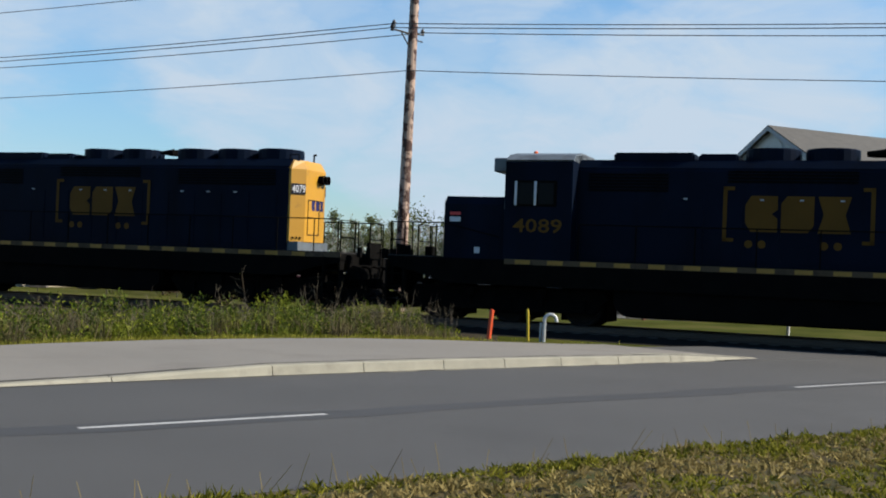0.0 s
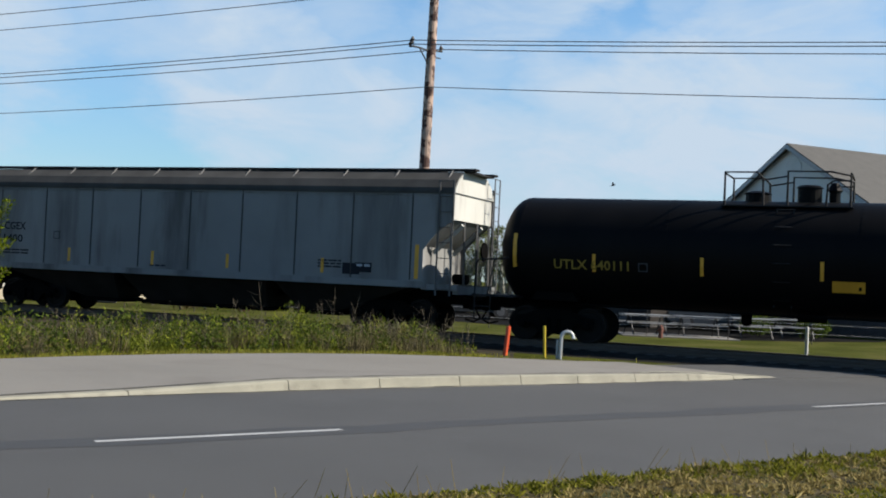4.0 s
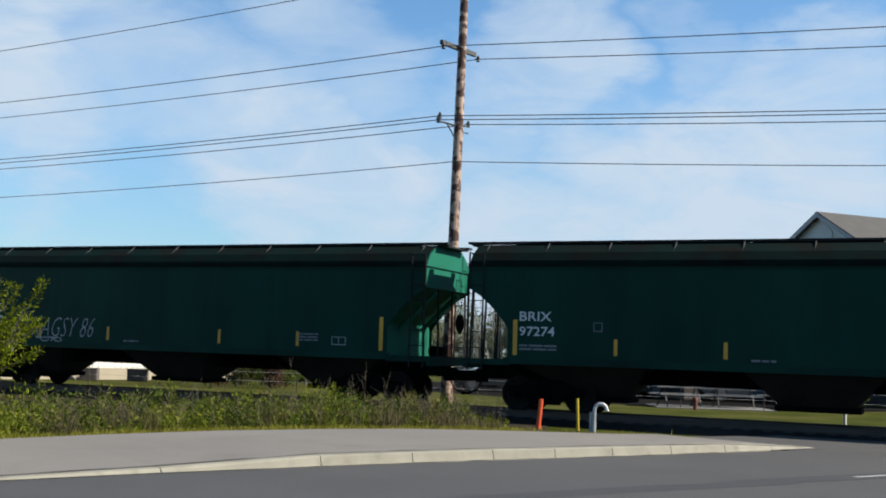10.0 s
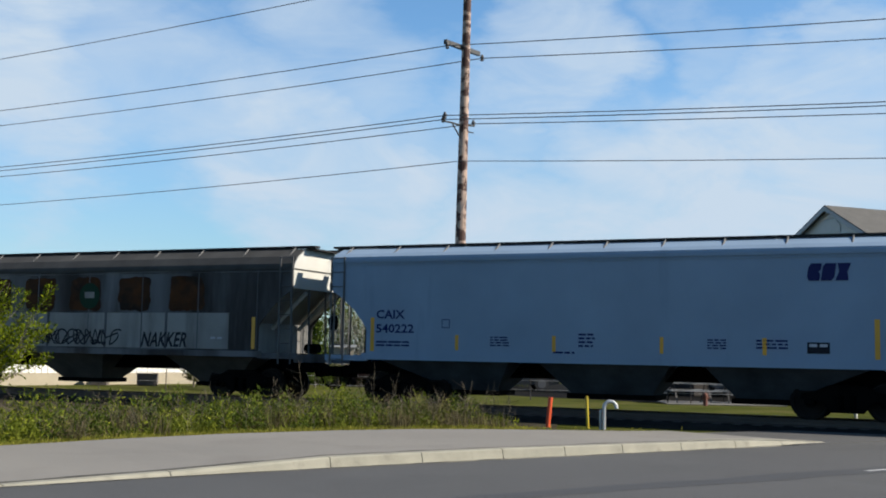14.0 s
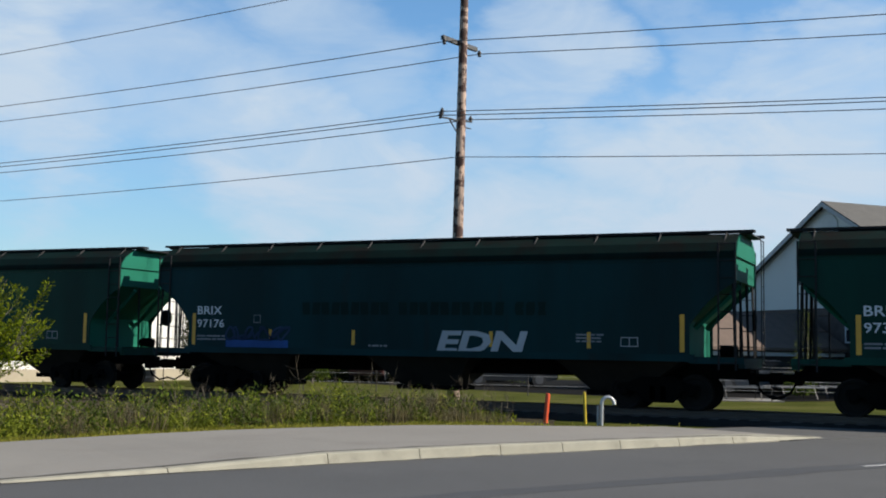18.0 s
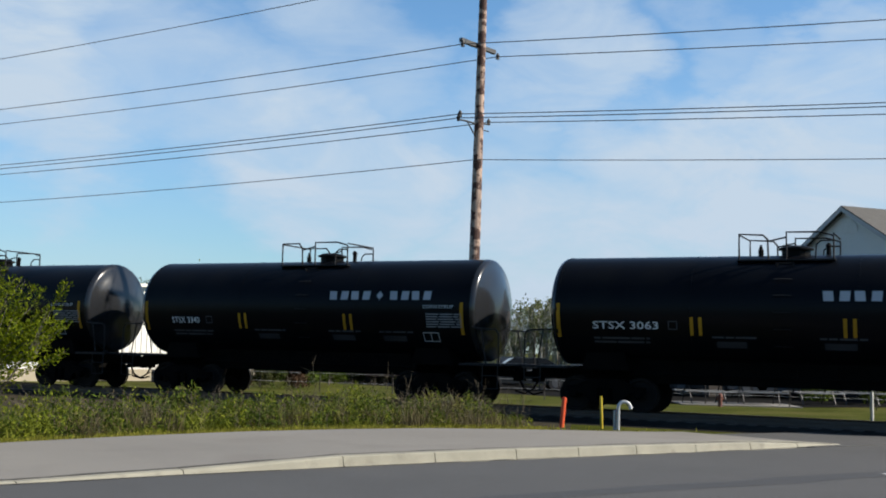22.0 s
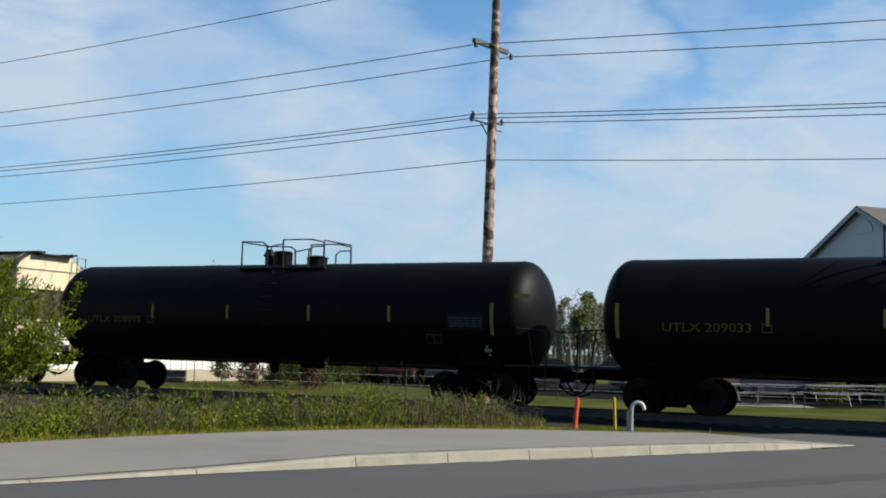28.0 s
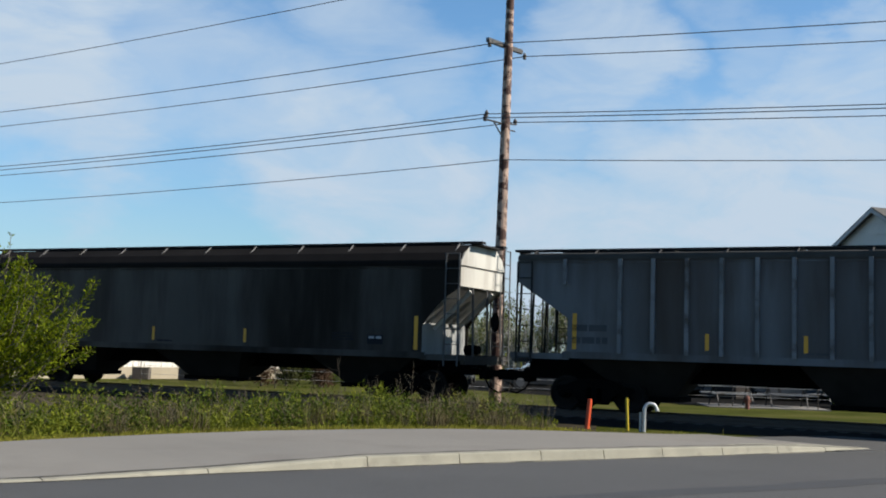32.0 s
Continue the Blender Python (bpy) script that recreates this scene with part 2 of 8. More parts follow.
def leaf_mat(name, dark, light, through_light=0.35):
    """Leaves and grass: colour varied piece by piece, partly letting light through."""
    if name in MATS:
        return MATS[name]
    m = bpy.data.materials.new(name)
    MATS[name] = m
    m.use_nodes = True
    nt = m.node_tree
    b = nt.nodes["Principled BSDF"]
    b.inputs["Roughness"].default_value = 0.75
    b.inputs["Specular IOR Level"].default_value = 0.1
    g = nt.nodes.new("ShaderNodeNewGeometry")
    r = nt.nodes.new("ShaderNodeValToRGB")
    r.color_ramp.elements[0].color, r.color_ramp.elements[1].color = (*dark, 1), (*light, 1)
    nt.links.new(g.outputs["Random Per Island"], r.inputs["Fac"])
    nt.links.new(r.outputs["Color"], b.inputs["Base Color"])
    tr = nt.nodes.new("ShaderNodeBsdfTranslucent")
    nt.links.new(r.outputs["Color"], tr.inputs["Color"])
    mx = nt.nodes.new("ShaderNodeMixShader")
    mx.inputs[0].default_value = through_light
    nt.links.new(b.outputs[0], mx.inputs[1])
    nt.links.new(tr.outputs[0], mx.inputs[2])
    nt.links.new(mx.outputs[0], nt.nodes["Material Output"].inputs["Surface"])
    return m


# ---- mesh helpers ----
def finish(bm, name, material, smooth=False):
    bmesh.ops.recalc_face_normals(bm, faces=bm.faces)
    me = bpy.data.meshes.new(name)
    bm.to_mesh(me)
    bm.free()
    me.materials.append(material)
    if smooth:
        me.shade_smooth()
    return me


def part(name, bm, material, parent=None, label="", smooth=False):
    """Links a bmesh, or a mesh that exists, as one mesh object under a thing or a part."""
    me = bm if isinstance(bm, bpy.types.Mesh) else finish(bm, name, material, smooth)
    ob = new(name, me)
    ob.parent = parent
    if label:
        tagged(ob, label)
    return ob


def box(bm, x0, x1, y0, y1, z0, z1):
    v = [bm.verts.new(p) for p in ((x0, y0, z0), (x1, y0, z0), (x1, y1, z0), (x0, y1, z0), (x0, y0, z1), (x1, y0, z1), (x1, y1, z1), (x0, y1, z1))]
    for f in ((0, 3, 2, 1), (4, 5, 6, 7), (0, 1, 5, 4), (1, 2, 6, 5), (2, 3, 7, 6), (3, 0, 4, 7)):
        bm.faces.new([v[i] for i in f])
    return v


def bar(bm, a, b, r, seg=6, r2=None):
    """A round bar from a to b."""
    a, b = Vector(a), Vector(b)
    m = (b - a).to_track_quat("Z", "Y").to_matrix()
    rings = []
    for c, rr in ((a, r), (b, r if r2 is None else r2)):
        rings.append([bm.verts.new(c + m @ Vector((rr * math.cos(k * math.tau / seg), rr * math.sin(k * math.tau / seg), 0))) for k in range(seg)])
    for k in range(seg):
        bm.faces.new((rings[0][k], rings[0][(k + 1) % seg], rings[1][(k + 1) % seg], rings[1][k]))
    bm.faces.new(rings[0][::-1])
    bm.faces.new(rings[1])


def pipe(bm, pts, r, seg=6, r_end=None):
    """A round pipe through the points, in one piece."""
    pts = [Vector(p) for p in pts]
    n = len(pts)
    up = Vector((0.13, 0.31, 0.94))
    rings = []
    for i, p in enumerate(pts):
        d = ((pts[min(i + 1, n - 1)] - p).normalized() + (p - pts[max(i - 1, 0)]).normalized()).normalized()
        if abs(d.dot(up)) > 0.95:
            up = Vector((0.9, 0.3, 0.1))
        x = d.cross(up).normalized()
        y = x.cross(d)
        up = y
        rr = r if r_end is None else r + (r_end - r) * i / (n - 1)
        rings.append([bm.verts.new(p + x * (rr * math.cos(k * math.tau / seg)) + y * (rr * math.sin(k * math.tau / seg))) for k in range(seg)])
    for a, b in zip(rings, rings[1:]):
        for k in range(seg):
            bm.faces.new((a[k], a[(k + 1) % seg], b[(k + 1) % seg], b[k]))
    bm.faces.new(rings[0][::-1])
    bm.faces.new(rings[-1])


def prism(bm, pts, y0, y1):
    """A polygon in x, z pushed from y0 to y1."""
    a = [bm.verts.new((x, y0, z)) for x, z in pts]
    b = [bm.verts.new((x, y1, z)) for x, z in pts]
    bm.faces.new(a)
    bm.faces.new(b[::-1])
    for i in range(len(pts)):
        j = (i + 1) % len(pts)
        bm.faces.new((a[j], a[i], b[i], b[j]))


def section(bm, pts, x0, x1, caps=True):
    """A polygon in y, z pushed from x0 to x1."""
    a = [bm.verts.new((x0, y, z)) for y, z in pts]
    b = [bm.verts.new((x1, y, z)) for y, z in pts]
    if caps:
        bm.faces.new(a)
        bm.faces.new(b[::-1])
    for i in range(len(pts)):
        j = (i + 1) % len(pts)
        bm.faces.new((a[j], a[i], b[i], b[j]))


def lathe_x(bm, prof, y, z, seg=40):
    """A profile of (x, radius) turned about the axis along x through y, z."""
    rings = []
    for x, r in prof:
        if r < 1e-4:
            rings.append([bm.verts.new((x, y, z))])
        else:
            rings.append([bm.verts.new((x, y + r * math.sin(k * math.tau / seg), z + r * math.cos(k * math.tau / seg))) for k in range(seg)])
    for a, b in zip(rings, rings[1:]):
        for k in range(seg):
            k2 = (k + 1) % seg
            if len(a) == 1:
                bm.faces.new((a[0], b[k2], b[k]))
            elif len(b) == 1:
                bm.faces.new((a[k], a[k2], b[0]))
            else:
                bm.faces.new((a[k], a[k2], b[k2], b[k]))


def lathe_y(bm, prof, x, z, seg=24):
    rings = []
    for y, r in prof:
        rings.append([bm.verts.new((x + r * math.sin(k * math.tau / seg), y, z + r * math.cos(k * math.tau / seg))) for k in range(seg)])
    for a, b in zip(rings, rings[1:]):
        for k in range(seg):
            k2 = (k + 1) % seg
            bm.faces.new((a[k], a[k2], b[k2], b[k]))
    bm.faces.new(rings[0][::-1])
    bm.faces.new(rings[-1])


def lathe_z(bm, prof, x, y, seg=16):
    rings = [[bm.verts.new((x + r * math.cos(k * math.tau / seg), y + r * math.sin(k * math.tau / seg), z)) for k in range(seg)] for z, r in prof]
    for a, b in zip(rings, rings[1:]):
        for k in range(seg):
            k2 = (k + 1) % seg
            bm.faces.new((a[k], a[k2], b[k2], b[k]))
    bm.faces.new(rings[0][::-1])
    bm.faces.new(rings[-1])


# ---- surfaces ----
M_ASPHALT = mat("asphalt", (0.0365, 0.036, 0.0355), 0.85, grain=3, spread=0.14, fine=160, bump=0.35, dirt=(0.026, 0.0255, 0.025), dirt_at=(0.5, 0.72), dirt_scale=0.25)
M_LOT = mat("parking_lot_asphalt", (0.009, 0.0088, 0.0085), 0.95, grain=3, spread=0.25, fine=120, bump=0.3, spec=0.02)
M_SEAL = mat("road_sealant", (0.025, 0.0248, 0.025), 0.75, grain=6, spread=0.2, fine=120, bump=0.2)
M_LINE = mat("road_paint", (0.2852, 0.2852, 0.279), 0.6, grain=30, spread=0.18, fine=200, dirt=(0.124, 0.124, 0.124), dirt_at=(0.55, 0.8), dirt_scale=9)
M_CONCRETE = mat("kerb_concrete", (0.192, 0.182, 0.142), 0.85, grain=20, spread=0.2, fine=140, bump=0.3, dirt=(0.1102, 0.0986, 0.0783), dirt_at=(0.56, 0.8), dirt_scale=3)
M_APRON = mat("worn_pale_asphalt", (0.131, 0.122, 0.107), 0.9, grain=2.5, spread=0.14, fine=150, bump=0.3, dirt=(0.098, 0.089, 0.077), dirt_at=(0.5, 0.75), dirt_scale=0.5)
M_LAWN = mat("lawn", (0.04, 0.046, 0.007), 0.95, grain=5, spread=0.45, fine=45, bump=0.9, dirt=(0.066, 0.056, 0.02), dirt_at=(0.48, 0.72), dirt_scale=0.5, spec=0.03)
# ballast stone taken to near-black, with the train's shadow in the colour
M_SHADED_BALLAST = mat("ballast", (0.0085, 0.008, 0.0072), 0.95, grain=40, spread=0.5, fine=30, bump=1.0, spec=0.08)
M_TIE = mat("tarred_tie", (0.045, 0.038, 0.032), 0.9, grain=20, spread=0.35, fine=60)
M_RAIL = mat("rail_steel", (0.05, 0.034, 0.025), 0.7, 0.0, grain=10, spread=0.3)
M_POLE = mat("weathered_pole_wood", (0.31, 0.22, 0.17), 0.85, grain=30, spread=0.35, fine=60, bump=0.4, dirt=(0.04, 0.0145, 0.009), dirt_at=(0.45, 0.53), dirt_scale=3.6, stretch=(1, 1, 0.25))
M_WIRE = mat("wire", (0.03, 0.032, 0.035), 0.6, bump=0)
M_DARK = mat("dark_fitting", (0.012, 0.012, 0.013), 0.6)
M_ORANGE = mat("orange_plastic", (0.4875, 0.0585, 0.013), 0.5, spread=0.12)
M_YELLOW = mat("yellow_plastic", (0.39, 0.286, 0.013), 0.5, spread=0.12)
M_WHITE = mat("white_paint", (0.432, 0.432, 0.42), 0.5, spread=0.08, dirt=(0.24, 0.228, 0.198), dirt_at=(0.6, 0.85), dirt_scale=3)
M_GALV = mat("galvanised_pipe", (0.3575, 0.364, 0.3705), 0.4, 0.4, spread=0.12)
M_SIDING = mat("grey_lap_siding", (0.46, 0.47, 0.46), 0.7, grain=4, spread=0.06, bump=0.05)
M_BRICK = mat("brown_brick", (0.055, 0.04, 0.034), 0.9, grain=30, spread=0.3, fine=40)
M_SHINGLE = mat("grey_shingles", (0.05, 0.047, 0.042), 0.9, grain=20, spread=0.18, fine=40, bump=0.5)
M_SHINGLE2 = mat("brown_shingles", (0.075, 0.05, 0.036), 0.9, grain=20, spread=0.2, fine=40, bump=0.5)
M_TRIM = mat("grey_trim", (0.3, 0.3, 0.3), 0.6, spread=0.06)
M_METALWALL = mat("white_steel_siding", (0.576, 0.5616, 0.5184), 0.5, grain=3, spread=0.05, bump=0)
M_UTILITY = mat("dull_brown_enamel", (0.085, 0.072, 0.062), 0.7, spread=0.2)
M_TAN = mat("tan_masonry", (0.27, 0.235, 0.17), 0.85, grain=20, spread=0.12)
M_GLASS = mat("dark_glass", (0.015, 0.018, 0.022), 0.08, spread=0.05, bump=0, spec=0.25)
M_BARK = mat("bark", (0.1, 0.085, 0.07), 0.9, grain=40, spread=0.3, bump=0.5)
M_PALEBARK = mat("pale_bark", (0.2, 0.19, 0.16), 0.9, grain=40, spread=0.3)
M_GREYWOOD = mat("weathered_wood", (0.3, 0.3, 0.3), 0.85, grain=30, spread=0.2)
L_BUSH = leaf_mat("bush_leaf", (0.014, 0.034, 0.002), (0.175, 0.208, 0.006), 0.42)
L_WEED = leaf_mat("weed_leaf", (0.045, 0.062, 0.006), (0.19, 0.21, 0.018), 0.32)
L_WEEDDARK = leaf_mat("dark_weed_leaf", (0.016, 0.031, 0.004), (0.085, 0.118, 0.013), 0.32)
L_WEEDDRY = leaf_mat("dry_weed_leaf", (0.03, 0.024, 0.012), (0.16, 0.13, 0.06), 0.2)
L_TALLGRASS = leaf_mat("tall_dry_blade", (0.03, 0.026, 0.013), (0.15, 0.125, 0.062), 0.3)
L_LONGGRASS = leaf_mat("long_green_blade", (0.04, 0.052, 0.006), (0.17, 0.182, 0.024), 0.32)
L_STALK = leaf_mat("dead_stalk", (0.03, 0.025, 0.018), (0.13, 0.11, 0.08), 0.1)
L_GRASS = leaf_mat("verge_blade", (0.035, 0.041, 0.003), (0.185, 0.175, 0.02), 0.4)
L_FRINGE = leaf_mat("fringe_blade", (0.075, 0.08, 0.008), (0.25, 0.24, 0.04), 0.4)
L_DRY = leaf_mat("dry_blade", (0.09, 0.068, 0.022), (0.26, 0.205, 0.078), 0.3)
L_FAR = leaf_mat("tree_leaf", (0.0325, 0.0488, 0.0143), (0.104, 0.1235, 0.039), 0.35)
L_PALE = leaf_mat("young_leaf", (0.05, 0.064, 0.022), (0.14, 0.155, 0.06), 0.35)
L_RUSSET = leaf_mat("russet_bud", (0.022, 0.015, 0.009), (0.105, 0.062, 0.036), 0.25)
L_OLIVE = leaf_mat("olive_tree_leaf", (0.012, 0.016, 0.005), (0.075, 0.08, 0.024), 0.25)
L_SPRUCE = leaf_mat("young_conifer_needle", (0.0455, 0.065, 0.013), (0.143, 0.156, 0.0455), 0.3)

# ---- ground, road, kerb ----
ROAD_DIR = Vector((0.828, 0.561, 0))
ROAD_NRM = Vector((-0.561, 0.828, 0))


def road(u, c, z=0.0):
    return ROAD_DIR * u + ROAD_NRM * c + Vector((0, 0, z))


def sheet(name, pts, z, material, thick=0.0):
    """A flat polygon at height z, with sides down to z - thick."""
    bm = bmesh.new()
    a = [bm.verts.new((p[0], p[1], z)) for p in pts]
    bm.faces.new(a)
    if thick:
        b = [bm.verts.new((p[0], p[1], z - thick)) for p in pts]
        for i in range(len(pts)):
            j = (i + 1) % len(pts)
            bm.faces.new((a[i], b[i], b[j], a[j]))
    bmesh.ops.triangulate(bm, faces=[f for f in bm.faces if len(f.verts) > 4])
    return part(name, bm, material)


g = sheet("ground", [(-1500, -600), (1500, -600), (1500, 2500), (-1500, 2500)], -0.04, M_LAWN)
tagged(g, "mown green lawn with dry patches running to the horizon", "ground", kind="structure")
r = sheet("road", [road(u, c)[:2] for u, c in ((-90, 7.3), (120, 7.3), (120, 14.5), (-90, 14.5))], 0.0, M_ASPHALT, 0.1)
tagged(r, "two-lane grey asphalt road with a worn surface", "road", kind="structure")
# the road widens into the level crossing
cr = sheet("road_crossing", [(5.05, 24.9), (5.5, 21.75), (7.85, 22.75), (30, 37.8), (26, 36.0), (11.2, 28.25)], 0.012, M_ASPHALT, 0.1)
tagged(cr, "dark asphalt widening of the road at the level crossing", "road", kind="structure")
for k in range(-3, 4):
    u = 11.35 * k + 3.78
    bm = bmesh.new()
    a, b2, c2, d2 = road(u, 10.64), road(u + 2.77, 10.64), road(u + 2.77, 10.75), road(u, 10.75)
    bm.faces.new([bm.verts.new((*p[:2], 0.006)) for p in (a, b2, c2, d2)])
    tagged(part("lane_dash", bm, M_LINE), "worn white painted lane dash on asphalt", "road marking", "lane dashes", "structure")
bm = bmesh.new()
rr = random.Random(4)
prev = None
for k in range(-60, 100):
    u = k * 1.0
    w0, w1 = 10.45 + rr.uniform(-0.09, 0.09), 10.98 + rr.uniform(-0.09, 0.09)
    cur = (bm.verts.new((*road(u, w0)[:2], 0.003)), bm.verts.new((*road(u, w1)[:2], 0.003)))
    if prev:
        bm.faces.new((prev[0], cur[0], cur[1], prev[1]))
    prev = cur
tagged(part("road_seam", bm, M_SEAL), "dark sealed seam along the middle of the road", "road seam", kind="structure")

APRON_BACK = [(-16.0, 4.0), (-11.5, 9.5), (-9.4, 14.2), (-7.9, 17.0), (-7.05, 18.3), (-5.72, 20.0), (-4.06, 21.73), (-2.04, 23.2), (-0.5, 24.0), (1.02, 24.35), (2.6, 24.5), (3.96, 24.57), (5.01, 24.92)]
KERB = [(-17.0, 6.0), (-11.0, 9.9), (-7.6, 11.9), (-5.16, 13.56), (-3.5, 14.95), (-1.55, 16.45), (-0.24, 17.4), (1.05, 18.35), (3.2, 19.7), (5.6, 21.4), (7.85, 23.05)]
KERB_H = [0.012, 0.012, 0.015, 0.02, 0.06, 0.15, 0.155, 0.155, 0.155, 0.13, 0.02]


def along(pts, hs, step):
    """Points every step metres on a polyline, with heights."""
    out = []
    for (a, b), (ha, hb) in zip(zip(pts, pts[1:]), zip(hs, hs[1:])):
        a, b = Vector(a), Vector(b)
        n = max(1, round((b - a).length / step))
        for i in range(n):
            out.append((a.lerp(b, i / n), ha + (hb - ha) * i / n))
    out.append((Vector(pts[-1]), hs[-1]))
    return out


bm = bmesh.new()
front = along(KERB, KERB_H, 1.2)
fv = []
for p, h in front:
    fv.append(bm.verts.new((p.x + ROAD_NRM.x * 0.15, p.y + ROAD_NRM.y * 0.15, h - 0.008)))
back = along(APRON_BACK, [0.12] * len(APRON_BACK), 1.2)
bv = [bm.verts.new((p.x, p.y, 0.07 if i > 3 else 0.02)) for i, (p, h) in enumerate(back)]
bm.faces.new(fv + bv[::-1])
bmesh.ops.triangulate(bm, faces=bm.faces[:])
tagged(part("pavement", bm, M_APRON), "pale worn asphalt path behind the concrete kerb", "pavement", kind="structure")

# ---- railway ----
bm = bmesh.new()
prof = [(-3.3, -0.26), (-2.0, -0.17), (2.0, -0.17), (3.3, -0.26), (3.3, -0.6), (-3.3, -0.6)]
a = [bm.verts.new(track(-780, q, z)) for q, z in prof]
b = [bm.verts.new(track(720, q, z)) for q, z in prof]
for i in range(6):
    bm.faces.new((a[i], a[(i + 1) % 6], b[(i + 1) % 6], b[i]))
tagged(part("ballast_bed", bm, M_SHADED_BALLAST), "crushed-stone ballast under the railway, darkened for the train's shadow", "ballast", kind="structure")
rails = new("railway_track")
tagged(rails, "single railway track with brown steel rails on tarred ties", "railway track", kind="structure")
for q in (-0.755, 0.755):
    bm = bmesh.new()
    pr = [(-0.075, -0.17), (0.075, -0.17), (0.075, -0.155), (0.012, -0.14), (0.012, -0.05), (0.037, -0.04), (0.035, 0.0), (-0.035, 0.0), (-0.037, -0.04), (-0.012, -0.05), (-0.012, -0.14), (-0.075, -0.155)]
    a = [bm.verts.new(track(-780, q + y, z)) for y, z in pr]
    b = [bm.verts.new(track(720, q + y, z)) for y, z in pr]
    for i in range(len(pr)):
        bm.faces.new((a[i], a[(i + 1) % len(pr)], b[(i + 1) % len(pr)], b[i]))
    part("rail", bm, M_RAIL, rails)

# ---- pole and wires ----
POLE = Vector((0.535, 36.7, 0))
LEAN = Vector((0.0125, 0.0, 1.0))


def on_pole(z):
    return POLE + LEAN * z


pole = new("utility_pole")
tagged(pole, "tall weathered wooden utility pole with dark tar stains", "utility pole")
bm = bmesh.new()
pipe(bm, [on_pole(k - 0.3) for k in range(17)], 0.205, 14, 0.12)
part("pole_shaft", bm, M_POLE, pole, smooth=False)
# cross-arm and insulator brackets
ca = on_pole(11.84)
ARM = Vector((0.62, 0.785, 0))
bm = bmesh.new()
m = Matrix.Translation(ca) @ Matrix.Rotation(math.atan2(-ARM.x, ARM.y), 4, "Z")
box(bm, -0.2, -0.08, -0.95, 0.92, -0.07, 0.07)
bmesh.ops.transform(bm, matrix=m, verts=bm.verts)
part("cross_arm", bm, M_DARK, pole)
ENDS = {"top": on_pole(14.6), "arm_near": ca - ARM * 0.93 + Vector((-0.05, 0.0, -0.16)), "arm_far": ca + ARM * 0.88 + Vector((0.02, 0.0, -0.18)),
        "low_a": Vector((0.02, 36.0, 9.37)), "low_b": Vector((-0.03, 36.0, 9.235)), "low_c": Vector((0.98, 37.2, 9.36)),
        "phone": on_pole(7.97) - ACROSS * 0.2}
# height of the far end of each span above its end on the pole: towards the west, towards the east
RISE = {"top": (-0.09, 0.0), "arm_near": (0.59, 0.73), "arm_far": (0.36, 0.37), "low_a": (0.33, 0.24), "low_b": (0.27, 0.3), "low_c": (0.2, 0.09), "phone": (0.17, -0.28)}
bm = bmesh.new()
pipe(bm, [on_pole(9.17), (0.25, 36.3, 9.2), (-0.03, 36.0, 9.19)], 0.03)
pipe(bm, [on_pole(8.6), (0.25, 36.3, 9.2)], 0.025)
pipe(bm, [on_pole(9.22), ENDS["low_c"] - Vector((0, 0, 0.08))], 0.025)
pipe(bm, [on_pole(9.02), (0.98, 37.2, 9.05)], 0.022)
part("wire_bracket", bm, M_DARK, pole)
for k in ("arm_near", "arm_far", "low_a", "low_b", "low_c"):
    bm = bmesh.new()
    p = ENDS[k]
    lathe_z(bm, [(p.z - 0.1, 0.03), (p.z - 0.08, 0.07), (p.z - 0.02, 0.045), (p.z + 0.02, 0.075), (p.z + 0.08, 0.045), (p.z + 0.12, 0.03)], p.x, p.y, 10)
    part("insulator", bm, M_DARK, pole)
for k, p in ENDS.items():
    bm = bmesh.new()
    thick = 0.016 if k != "phone" else 0.014
    pts = []
    for ang, sgn in ((30.0, -1), (18.0, 1)):
        way = Vector((math.cos(radians(ang)), -math.sin(radians(ang)), 0)) * sgn
        span = []
        for i in range(25):
            f = i / 24
            span.append(p + way * (50.0 * f) + Vector((0, 0, RISE[k][0 if sgn < 0 else 1] * f - 4 * f * (1 - f) * 0.4)))
        pts += span[::-1] if sgn < 0 else span[1:]
    pipe(bm, pts, thick, 5)
    tagged(part("overhead_wire", bm, M_WIRE), "dark overhead wire strung from the utility pole", "overhead wire", "overhead wires")

# markers beside the track
def marker(name, x, y, h, r, material, label, lean=(0, 0), seg=12):
    bm = bmesh.new()
    top = (x + lean[0], y + lean[1], h)
    bar(bm, (x, y, -0.05), top, r, seg)
    bar(bm, top, (x + lean[0], y + lean[1], h + 0.02), r * 0.8, seg)
    o = part(name, bm, material)
    return tagged(o, label, "marker post")


marker("marker_post", 2.57, 26.8, 0.66, 0.055, M_ORANGE, "short leaning orange plastic utility marker post", (0.06, 0))
marker("marker_post", 3.54, 26.96, 0.7, 0.035, M_YELLOW, "slim yellow plastic utility marker post", (-0.03, 0))
marker("marker_post", 11.85, 32.24, 0.82, 0.05, M_WHITE, "white round post beside the level crossing", (0.0, 0))
bm = bmesh.new()
pts = [(3.85, 26.5, -0.05), (3.86, 26.5, 0.48)] + [(4.0 - 0.14 * math.cos(a), 26.5, 0.48 + 0.14 * math.sin(a)) for a in (0.4, 0.8, 1.2, 1.57, 2.0, 2.4, 2.8)] + [(4.15, 26.48, 0.45)]
pipe(bm, pts, 0.045, 10)
tagged(part("vent_pipe", bm, M_GALV), "curved galvanised steel vent pipe bent over at the top", "vent pipe")
bm = bmesh.new()
bar(bm, (3.78, 26.55, -0.05), (3.78, 26.55, 0.42), 0.03, 8)
tagged(part("marker_post", bm, M_GREYWOOD), "short grey stake beside the vent pipe", "marker post")


